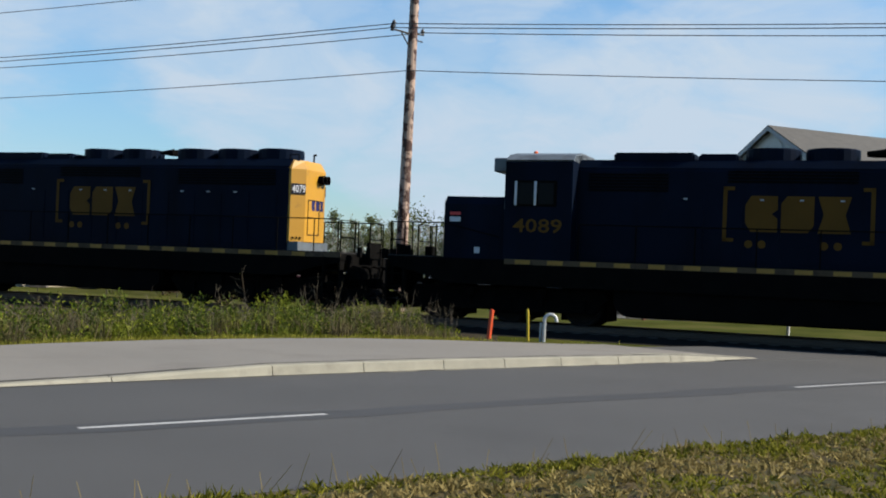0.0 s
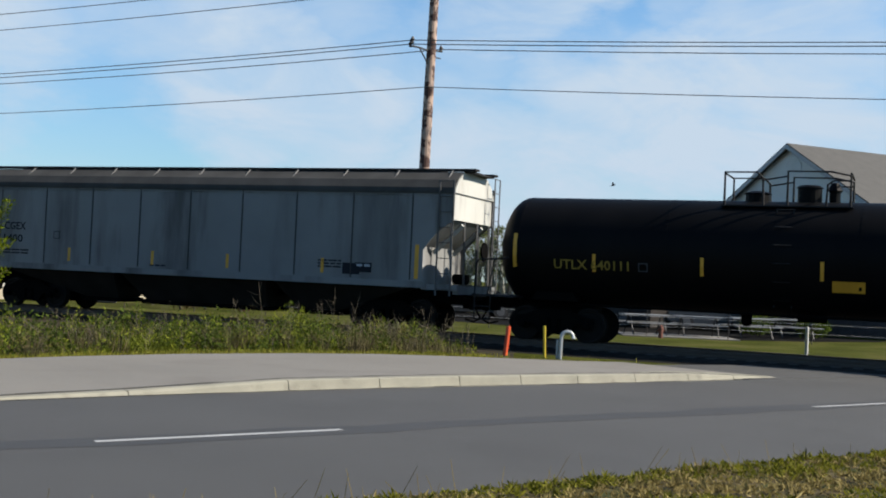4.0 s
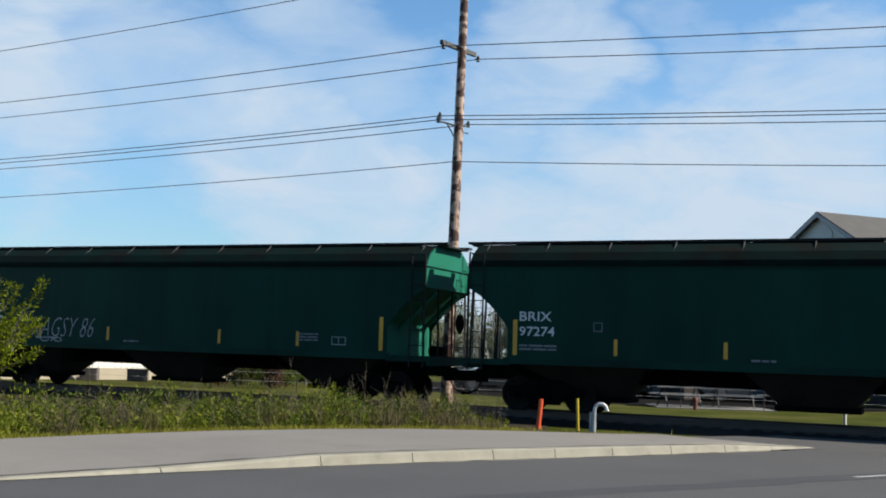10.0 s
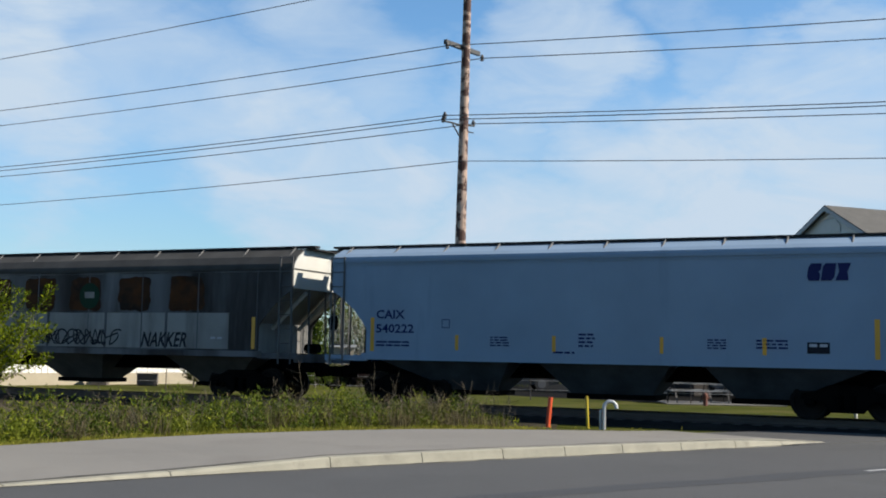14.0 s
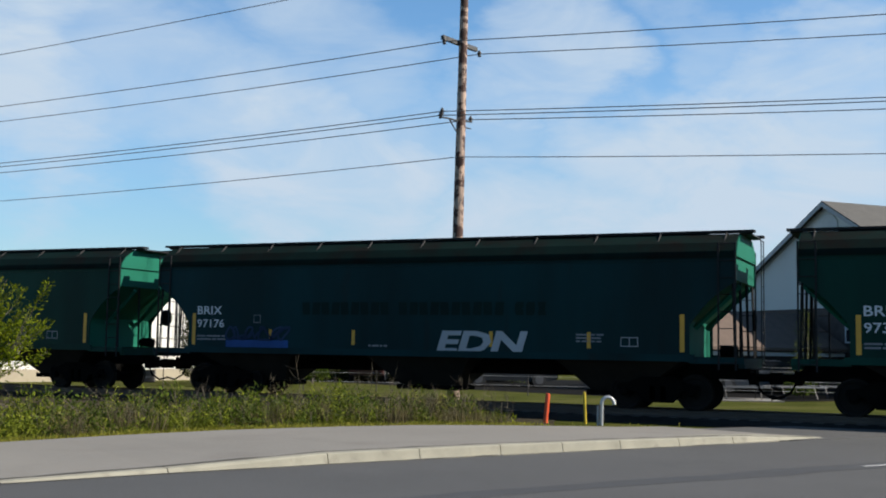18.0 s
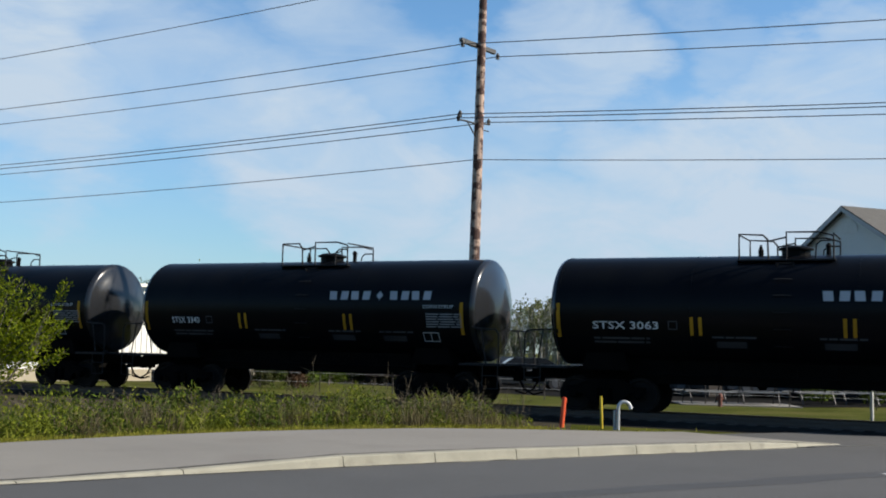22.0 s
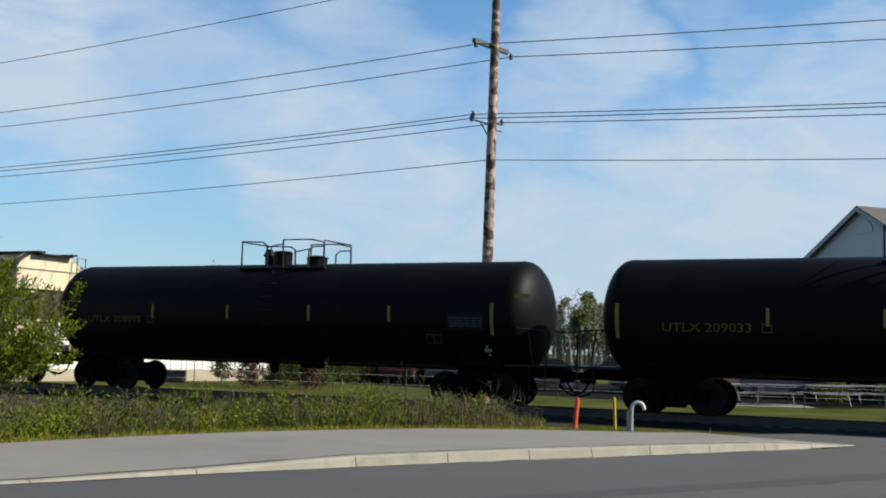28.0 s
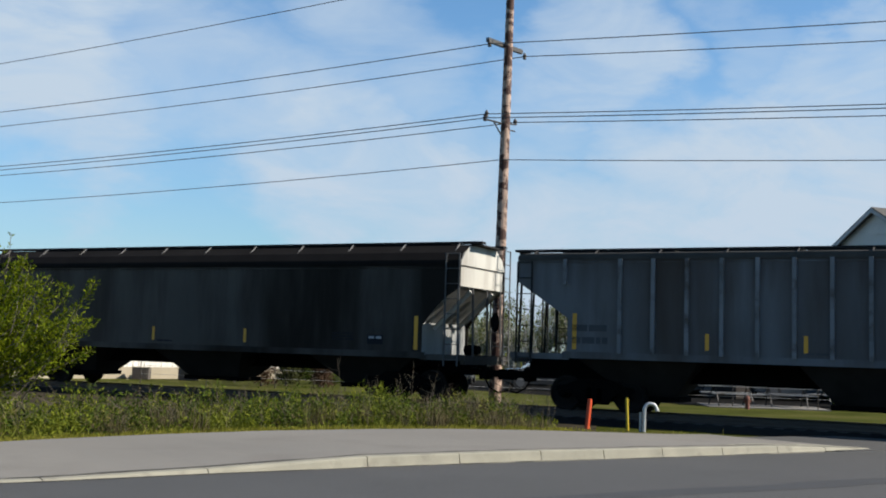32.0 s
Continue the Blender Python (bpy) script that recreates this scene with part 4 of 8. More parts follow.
def blocks(parent, x, z, w, h, words, surf, material, name="owner_letter", gap=0.22, slant=0.0):
    """An owner's name as a row of plain chunky shapes: words gives the count of shapes in each word."""
    total = sum(words) + 0.8 * (len(words) - 1)
    wide = w / total
    a = x
    for n in words:
        for k in range(n):
            x0, x1 = a, a + wide * (1 - gap)
            m = (x0 + x1) / 2
            c = (x1 - x0) * 0.18
            if n > 3:
                lean = c * (0.5 if k % 2 else -0.5)
                pts = [(x0, 0), (x1, 0), (x1 + lean, h), (x0 + lean, h)]
            elif n == 1:
                pts = [(x0, h * 0.5), (m, 0), (x1, h * 0.5), (m, h)]
            elif k == 0:
                pts = [(x0, h * 0.25), (x0 + c, 0), (x1, 0), (x1, h * 0.38), (x1 - c, h * 0.5), (x1, h * 0.62), (x1, h), (x0 + c, h), (x0, h * 0.75)]
            elif k == 1:
                pts = [(x0, 0), (x1 - c, 0), (x1, h * 0.2), (x1, h), (x0 + c, h), (x0, h * 0.8)]
            else:
                pts = [(x0, 0), (x1, 0), (x1 - c, h * 0.5), (x1, h), (x0, h), (x0 + c, h * 0.5)]
            me = bpy.data.meshes.new(name)
            me.from_pydata([surf(px + slant * pz, z + pz) for px, pz in pts], [], [tuple(range(len(pts)))])
            me.materials.append(material)
            part(name, me, None, parent)
            a += wide
        a += wide * 0.8


def scrawl(parent, x, z, w, h, surf, material, seed, strokes=7, t=0.035, name="graffiti"):
    """Sprayed loops and strokes with no letters in them."""
    r = random.Random(seed)
    vs, fs, pts = [], [], []
    for k in range(strokes):
        cx = x + w * (k + 0.5) / strokes
        ww, ph, tw, up = w / strokes * r.uniform(0.5, 0.8), r.uniform(0, 6.28), r.uniform(0.5, 1.6), r.choice((1, 1, 1.5))
        for i in range(22):
            a = i / 21 * math.tau * tw + ph
            pts.append((cx + ww * math.cos(a) * (0.6 + 0.5 * i / 21) + 0.2 * ww * math.sin(2.3 * a), z + h * 0.5 + h * 0.48 * math.sin(a * up + 0.4 * k)))
    last = len(pts) - 1
    for i, (px, pz) in enumerate(pts):
        qx, qz = pts[min(i + 1, last)]
        ox, oz = pts[max(i - 1, 0)]
        dx, dz = qx - ox, qz - oz
        ll = math.hypot(dx, dz) or 1
        vs += [surf(px - dz / ll * t / 2, pz + dx / ll * t / 2), surf(px + dz / ll * t / 2, pz - dx / ll * t / 2)]
        if i:
            fs.append((2 * i - 2, 2 * i - 1, 2 * i + 1, 2 * i))
    me = bpy.data.meshes.new(name)
    me.from_pydata(vs, [], fs)
    me.materials.append(material)
    return part(name, me, None, parent)


def blotch(parent, x, z, w, h, surf, material, seed, name="rust_patch"):
    """A stain with a ragged outline."""
    r = random.Random(seed)
    n = 46
    ph = [r.uniform(0, 6.28) for _ in range(4)]
    vs = [surf(x + w / 2, z + h / 2)]
    for k in range(n):
        a = k * math.tau / n
        ca, sa = math.cos(a), math.sin(a)
        q = (abs(ca) ** 8 + abs(sa) ** 8) ** -0.125
        g = q * (0.93 + 0.03 * math.sin(3 * a + ph[0]) + 0.025 * math.sin(7 * a + ph[1]) + 0.02 * math.sin(13 * a + ph[2])) + r.uniform(-0.035, 0.035)
        vs.append(surf(x + w / 2 + w / 2 * g * ca, z + h / 2 + h / 2 * g * sa))
    me = bpy.data.meshes.new(name)
    me.from_pydata(vs, [], [(0, k + 1, (k + 1) % n + 1) for k in range(n)])
    me.materials.append(material)
    return part(name, me, None, parent)


def drips(parent, x, z, w, h, surf, material, seed, ragged=0.5, name="rust_stain"):
    """A stain with a straight top and a ragged lower edge of runs."""
    r = random.Random(seed)
    n = max(5, int(w / 0.13))
    low, vs, fs = r.uniform(0.2, 0.8), [], []
    for k in range(n + 1):
        low = min(1.0, max(0.0, low + r.gauss(0, 0.2)))
        edge = 0.75 * max(0.0, 1 - min(k, n - k) / 2.5)
        zz = z + h * min(0.95, ragged * low + edge)
        for j in range(4):
            vs.append(surf(x + w * k / n + r.uniform(-0.03, 0.03), zz + (z + h - zz) * j / 3))
        if k:
            for j in range(3):
                fs.append((4 * k - 4 + j, 4 * k + j, 4 * k + j + 1, 4 * k - 3 + j))
    me = bpy.data.meshes.new(name)
    me.from_pydata(vs, [], fs)
    me.materials.append(material)
    return part(name, me, None, parent)


# ---- running gear ----
def wheel_mesh(radius):
    def build():
        bm = bmesh.new()
        lathe_y(bm, [(-0.07, radius), (0.055, radius - 0.01), (0.056, radius - 0.075), (0.02, radius - 0.1), (0.02, 0.16), (0.06, 0.13), (0.06, 0.02)], 0, 0, 26)
        lathe_y(bm, [(-0.1, radius + 0.03), (-0.07, radius + 0.03)], 0, 0, 26)
        return finish(bm, "wheel", P_TREAD)
    return cached(("wheel", radius), build)


def side_frame_mesh(base):
    def build():
        bm = bmesh.new()
        b = base / 2
        up = [(-b - 0.2, 0.52), (-b - 0.16, 0.66), (-b + 0.12, 0.7), (-0.42, 0.86), (0.42, 0.86), (b - 0.12, 0.7), (b + 0.16, 0.66), (b + 0.2, 0.52), (b - 0.05, 0.5), (b - 0.3, 0.46), (0.38, 0.2), (-0.38, 0.2), (-b + 0.3, 0.46), (-b + 0.05, 0.5)]
        prism(bm, up, -0.07, 0.07)
        for s in (-1, 1):
            lathe_y(bm, [(-0.17, 0.06), (-0.15, 0.1), (0.02, 0.12)], s * b, 0.457, 12)
            for k in (-0.14, 0.14):
                lathe_z(bm, [(0.28, 0.075), (0.62, 0.075)], k + s * 0.0, -0.05, 8)
        return finish(bm, "side_frame", P_TRUCK)
    return cached(("frame", base), build)


def truck(parent, x, base=1.78, radius=0.457, axles=2):
    def bolster():
        bm = bmesh.new()
        box(bm, -0.3, 0.3, -0.95, 0.95, 0.26, 0.8)
        box(bm, -0.35, 0.35, -0.35, 0.35, 0.78, 0.98)
        for s in (-1, 1) if axles == 2 else (-1, 0, 1):
            if axles == 3:
                box(bm, s * base - 0.62, s * base + 0.62, -0.62, 0.62, 0.14, 1.1)
            bar(bm, (s * base / 2 if axles == 2 else s * base, -0.78, radius), (s * base / 2 if axles == 2 else s * base, 0.78, radius), 0.08, 10)
            for y in (-0.5, 0.5):
                box(bm, s * base * 0.28 - 0.05, s * base * 0.28 + 0.05, y - 0.3, y + 0.3, 0.34, 0.5)
        return finish(bm, "truck", P_TRUCK)
    t = part("truck", cached(("bolster", base, radius, axles), bolster), None, parent, "dark steel wheel truck")
    t.location = (x, 0, 0)
    xs = (-base / 2, base / 2) if axles == 2 else (-base, 0, base)
    for y, turn in ((-1.0, 0), (1.0, math.pi)):
        if axles == 2:
            f = part("side_frame", side_frame_mesh(base), None, t)
        else:
            f = part("side_frame", cached(("bigframe", base), lambda: loco_frame(base)), None, t)
        f.matrix_local = Matrix.Translation((0, y, 0)) @ Matrix.Rotation(turn, 4, "Z")
    for wx in xs:
        for y, turn in ((-0.76, math.pi), (0.76, 0)):
            w = part("wheel", wheel_mesh(radius), None, t)
            w.matrix_local = Matrix.Translation((wx, y, radius)) @ Matrix.Rotation(turn, 4, "Z")
    return t


def loco_frame(base):
    bm = bmesh.new()
    b = base
    prism(bm, [(-b - 0.75, 0.75), (-b - 0.6, 0.95), (b + 0.6, 0.95), (b + 0.75, 0.75), (b + 0.35, 0.32), (b - 0.4, 0.34), (0.5, 0.34), (0.35, 0.28), (-0.35, 0.28), (-0.5, 0.34), (-b + 0.4, 0.34), (-b - 0.35, 0.32)], -0.08, 0.08)
    for x in (-b, 0, b):
        box(bm, x - 0.17, x + 0.17, -0.16, 0.08, 0.36, 0.7)
        for k in (-0.3, 0.3):
            lathe_z(bm, [(0.62, 0.09), (0.95, 0.09)], x + k, -0.02, 8)
    for x in (-b / 2, b / 2):
        box(bm, x - 0.13, x + 0.13, -0.22, -0.08, 0.72, 0.95)
        bar(bm, (x, -0.17, 0.5), (x, -0.17, 0.95), 0.06, 8)
    return finish(bm, "side_frame", P_TRUCK)


def coupler(parent, x, sgn):
    def build():
        bm = bmesh.new()
        box(bm, -0.05, 0.62, -0.09, 0.09, 0.78, 0.98)
        box(bm, 0.55, 0.82, -0.16, 0.1, 0.72, 1.02)
        box(bm, 0.0, 0.18, -0.28, 0.28, 0.7, 1.08)
        pipe(bm, [(0.2, -0.3, 0.75), (0.35, -0.32, 0.5), (0.6, -0.25, 0.35), (0.82, -0.1, 0.42)], 0.03, 6)
        pipe(bm, [(0.05, -0.3, 1.0), (0.2, -0.75, 1.02), (0.18, -1.2, 1.05)], 0.018, 5)
        return finish(bm, "coupler", P_TRUCK)
    c = part("coupler", cached("coupler", build), None, parent)
    c.matrix_local = Matrix.Translation((x, 0, 0)) @ Matrix.Rotation(0 if sgn > 0 else math.pi, 4, "Z")
    return c


def ladder_mesh(z0, z1, w=0.42):
    def build():
        bm = bmesh.new()
        for x in (0, w):
            box(bm, x - 0.022, x + 0.022, -0.012, 0.012, z0, z1)
        n = int((z1 - z0) / 0.36)
        for k in range(n):
            z = z0 + 0.18 + k * (z1 - z0 - 0.2) / max(1, n - 1)
            bar(bm, (0, 0, z), (w, 0, z), 0.013, 5)
        return bm
    return build()


# ---- covered hopper ----
def hopper(label, L, P, mark, number, eave=3.95, sill=1.42, top=4.5, seams=0, ribs=0, bays=3, let=P_LETWHITE, cut=(1.1, 1.35), roof=None, stripes=(4.15, 6.95, 11.2, 13.95), seed=0, inset=2.15, sidesill=None, width=1.55, ridges=1,
           tx=1.55, mz=None, lh=0.25, lw=0.9, drop=None, nx=0.0, ends=None, bend=0.95, apron=False, bold=0.014, gaps=(), gap_size=()):
    """A covered hopper car; x runs from its leading end, near side at -y, z from the rail. With no mark its lettering is plain bars."""
    car = new("covered_hopper")
    tagged(car, label, "covered hopper", "cars of the train")
    W = width
    S = flat_side(-W - 0.008)
    cx, cz = cut
    steel = P_LADDER if let in (P_LETBLACK, P_LETNAVY) else P_GRATE
    z_hi, z_lo = sill + cz + 0.1, sill + 0.3
    # side sheets with a curved cut at each end, then straight down
    fall = min(bend * cx, z_hi - z_lo)
    arch = [(0.0, z_hi), (0.3 * cx, z_hi - 0.2 * fall), (0.6 * cx, z_hi - 0.47 * fall), (0.85 * cx, z_hi - 0.78 * fall), (cx, z_hi - 1.0 * fall), (cx, z_lo)]
    if ribs:
        arch = [(0.0, z_hi), (cx, z_hi - fall), (cx, z_lo)]
    foot_z = sill + 0.5 if apron else z_lo
    side = [(0.06, eave), (0.06, z_hi + 0.02)] + [(0.08 + x, max(z, foot_z)) for x, z in arch] + ([(-0.02, foot_z), (-0.02, sill)] if apron else [(cx + 0.08, sill)])
    side += [(L - x, z) for x, z in side[::-1]]
    for y in (-W, W - 0.03):
        bm = bmesh.new()
        prism(bm, side, y, y + 0.03)
        part("side_sheet", bm, P, car)
    # the bin between them: end sheets and slope sheets
    bm = bmesh.new()
    slope = [(cx + 0.16, z_hi - fall + 0.1), (cx + 0.16, sill - 0.04)]
    prism(bm, [(0.12, eave + 0.02), (0.12, z_hi + 0.05)] + slope + [(L - x, z) for x, z in slope[::-1]] + [(L - 0.12, z_hi + 0.05), (L - 0.12, eave + 0.02)], -W + 0.031, W - 0.031)
    # pale-ended cars get a duller bin colour: less sun on its lower wall
    part("bin", bm, P_WHITEGREY if ends is P_SUNPALEEND else ends or P, car)
    for x in (0.105, L - 0.119):
        bm = bmesh.new()
        box(bm, x, x + 0.014, -W + 0.035, W - 0.035, z_hi + 0.05, eave)
        part("end_wall", bm, ends or P, car)
    bm = bmesh.new()
    half = [(W, eave - 0.01), (W - 0.02, eave + 0.1), (W * 0.87, eave + (top - eave) * 0.6), (W * 0.6, top + 0.03)]
    pr = [(-y, z) for y, z in half] + [(0, top + 0.08)] + half[::-1]
    section(bm, pr, 0.08, L - 0.08)
    rf = part("roof", bm, roof or P, car)
    for x in (0.05, L - 0.08):
        bm = bmesh.new()
        section(bm, [(y * 0.985, z - 0.03) for y, z in pr], x, x + 0.03)
        part("end_sheet", bm, ends or P, car)
    for y in (-W - 0.035, W):
        for dz in [0.14 + 0.13 * j for j in range(ridges)]:
            bm = bmesh.new()
            box(bm, 0.08, L - 0.08, y + (0.017 if y < 0 else 0), y + (0.035 if y < 0 else 0.018), eave - dz, eave - dz + 0.03)
            part("side_ridge", bm, P, car)
        bm = bmesh.new()
        box(bm, 0.06, L - 0.06, y, y + 0.035, eave - 0.07, eave + 0.02)
        part("top_chord", bm, roof or P, car)
        bm = bmesh.new()
        box(bm, cx - 0.05, L - cx + 0.05, y, y + 0.035, sill - 0.16, sill + 0.02)
        part("side_sill", bm, sidesill or P, car)
    # running boards on short brackets, hatches
    for y in (-0.92, 0.62):
        bm = bmesh.new()
        box(bm, -0.28, L + 0.28, y, y + 0.3, top + 0.07, top + 0.13)
        part("running_board", bm, P_GRATE, rf)

    def bracket():
        bm = bmesh.new()
        z0 = eave + (top - eave) * 0.5
        box(bm, -0.03, 0.03, -0.93, -0.88, z0, top + 0.1)
        pipe(bm, [(0, -0.9, top + 0.09), (0, -W * 0.86, z0 + 0.02)], 0.028, 4)
        return finish(bm, "board_bracket", steel)
    bk = cached(("bracket", top, eave, W, steel.name), bracket)
    for k in range(11):
        o = part("board_bracket", bk, None, rf)
        o.location.x = 0.4 + (L - 0.8) * k / 10
    for k in range(5):
        bm = bmesh.new()
        x = 0.9 + (L - 1.8) * k / 5
        box(bm, x, x + (L - 1.8) / 5 - 0.12, -0.28, 0.28, top + 0.04, top + 0.15)
        cover = part("hatch_cover", bm, roof or P, rf)
    for x, sgn in ((0.1, -1), (L - 0.1, 1)):
        bm = bmesh.new()
        prism(bm, [(x, top + 0.06), (x + sgn * 0.3, top + 0.06), (x + sgn * 0.3, top + 0.02), (x, top + 0.02)], -0.8, 0.8)
        part("end_walkway", bm, P_GRATE, car)
    # seams or posts on the side
    for k in range(seams):
        x = 1.3 + (L - 2.6) * k / max(1, seams - 1)
        for y in (-W - 0.014, W):
            bm = bmesh.new()
            box(bm, x - 0.018, x + 0.018, y, y + 0.014, sill + 0.05, eave - 0.08)
            part("weld_seam", bm, P_SEAM if P is P_GREY else P, car)
    for k in range(ribs):
        x = (1.44, 2.97)[k] if k < 2 else 2.97 + (L - 5.94) * (k - 1) / (ribs - 3) if k < ribs - 1 else L - 1.44
        z0 = sill if cx < x < L - cx else z_hi - 0.05
        for y in (-W - 0.09, W):
            bm = bmesh.new()
            box(bm, x - 0.05, x + 0.05, y, y + 0.09, z0, eave - 0.05)
            part("side_post", bm, P_POST, car)
    # hopper bays with sloped chutes
    k = L / 18.15
    gt, gb = {2: (0.35, 0.95), 3: (1.15, 2.0), 4: (0.75, 1.5)}[bays] if not gap_size else gap_size
    gaps = gaps or {2: (L / 2,), 3: (L / 2 - 2.9 * k, L / 2 + 2.9 * k), 4: (L / 2 - 4.0 * k, L / 2, L / 2 + 4.0 * k)}[bays]
    for k in range(len(gaps) + 1):
        a = gaps[k - 1] + gt if k else cx + 0.2
        b = gaps[k] - gt if k < len(gaps) else L - cx - 0.2
        bm = bmesh.new()
        lo, hi = (a + gb - gt if k else gaps[0] - gb - 1.3), (b - gb + gt if k < len(gaps) else gaps[-1] + gb + 1.3)
        if hi - lo < 0.5:
            lo, hi = (lo + hi) / 2 - 0.25, (lo + hi) / 2 + 0.25
        v = [(a, -W + 0.08, sill - 0.06), (b, -W + 0.08, sill - 0.06), (b, W - 0.08, sill - 0.06), (a, W - 0.08, sill - 0.06), (lo, -0.5, 0.45), (hi, -0.5, 0.45), (hi, 0.5, 0.45), (lo, 0.5, 0.45)]
        vv = [bm.verts.new(p) for p in v]
        for f in ((0, 1, 5, 4), (1, 2, 6, 5), (2, 3, 7, 6), (3, 0, 4, 7), (4, 5, 6, 7)):
            bm.faces.new([vv[i] for i in f])
        bay = part("hopper_bay", bm, P_BLUEBAY if P is P_CAIX else P_PALEBAY if P in (P_BLUEWHITE, P_TILX, P_SAMX, P_BBFX) else P_BAY, car, "dirty sloped discharge bay")
        bm = bmesh.new()
        box(bm, lo - 0.12, hi + 0.12, -0.6, 0.6, 0.32, 0.46)
        part("outlet_gate", bm, P_TRUCK, bay)
    bm = bmesh.new()
    box(bm, 0.0, L, -0.32, 0.32, 0.82, sill - 0.05)
    part("centre_sill", bm, P_TRUCK, car)
    # end frames, ladders, slope braces
    for e, sgn in ((0.0, 1), (L, -1)):
        bm = bmesh.new()
        a, b = sorted((e - sgn * 0.12, e + sgn * (cx + 0.1)))
        for y in (-W, W - 0.1):
            box(bm, a, b, y, y + 0.1, sill - 0.2, sill - 0.04)
        box(bm, min(e - sgn * 0.12, e + sgn * 0.04), max(e - sgn * 0.12, e + sgn * 0.04), -W + 0.1, W - 0.1, sill - 0.3, sill - 0.06)
        part("end_platform", bm, sidesill or P, car)
        for y in (-W + 0.06, -0.5, 0.5, W - 0.06):
            bm = bmesh.new()
            bar(bm, (e + sgn * 0.1, y, sill - 0.1), (e + sgn * 0.16, y, eave - 0.3), 0.035, 4)
            part("corner_post", bm, steel, car)
        for y in (-0.75, 0.75):
            bm = bmesh.new()
            bar(bm, (e + sgn * 0.1, y, z_hi - 0.06), (e + sgn * (cx + 0.1), y, z_hi - fall - 0.06), 0.07, 4)
            part("slope_brace", bm, ends or P, car)
        for y in (-W - 0.03, W + 0.03):
            bm = ladder_mesh(sill - 0.35, top - 0.25)
            xx = e + 0.06 if sgn > 0 else e - 0.5
            bmesh.ops.translate(bm, vec=(xx, y, 0), verts=bm.verts)
            part("ladder", bm, steel, car)
        bm = ladder_mesh(sill - 0.35, top + 0.05)
        bmesh.ops.rotate(bm, cent=(0, 0, 0), matrix=Matrix.Rotation(math.pi / 2, 3, "Z"), verts=bm.verts)
        bmesh.ops.translate(bm, vec=(e - sgn * 0.16, W - 0.5, 0), verts=bm.verts)
        part("end_ladder", bm, steel, car)
        coupler(car, e - sgn * 0.02, -sgn)
    bm = bmesh.new()
    lathe_x(bm, [(L, 0.03), (L, 0.28), (L + 0.04, 0.28), (L + 0.04, 0.03)], 0.75, sill + 0.95, 18)
    part("brake_wheel", bm, P_TRUCK, car)
    bm = bmesh.new()
    lathe_x(bm, [(L - 0.85, 0.01), (L - 0.85, 0.15), (L - 0.4, 0.15), (L - 0.4, 0.01)], 0.6, sill + 0.12, 14)
    part("air_tank", bm, P_TRUCK, car)
    truck(car, inset)
    truck(car, L - inset)
    # lettering and markers
    small = P_PANEL if let is P_LETWHITE else let
    mz = sill + 1.0 if mz is None else mz
    if mark:
        letters(car, mark, tx, mz, lw, lh, S, let, "reporting_mark", bold)
        letters(car, number, tx + nx, mz - (drop or lh * 1.6), lw * 0.22 * len(number), lh, S, let, "car_number", bold)
    else:
        bars(car, tx, mz - lh * 1.6, lw * 1.1, lh * 2.6, 2, S, let, seed, "reporting_mark")
    bars(car, tx, mz - lh * 3.1, 1.05, 0.19, 2, S, small, seed)
    frame_box(car, tx + 2.05, mz - 0.25, 0.24, 0.24, S, small, t=0.02, cells=1)
    for x in stripes:
        patch(car, x, sill + 0.14, 0.1, 0.42, S, P_STRIPE, "reflector")
    for x in (cx + 0.22, L - cx - 0.32):
        patch(car, x, sill + 0.08, 0.12, 0.95, S, P_STRIPE, "reflector")
    bars(car, L - 4.2, sill + 0.3, 0.75, 0.26, 3, S, small, seed + 3)
    if let in (P_LETBLACK, P_LETNAVY):
        patch(car, L - 3.0, sill + 0.2, 0.52, 0.27, S, P_LETBLACK, "placard")
        for k in (0.05, 0.29):
            patch(car, L - 3.0 + k, sill + 0.36, 0.18, 0.07, flat_side(-W - 0.012), P_LETGREY, "placard_line")
    else:
        frame_box(car, L - 3.0, sill + 0.2, 0.46, 0.24, S, P_LETGREY, t=0.02)
    bars(car, L * 0.42, sill + 0.1, 0.6, 0.1, 1, S, small, seed + 5)
    return car


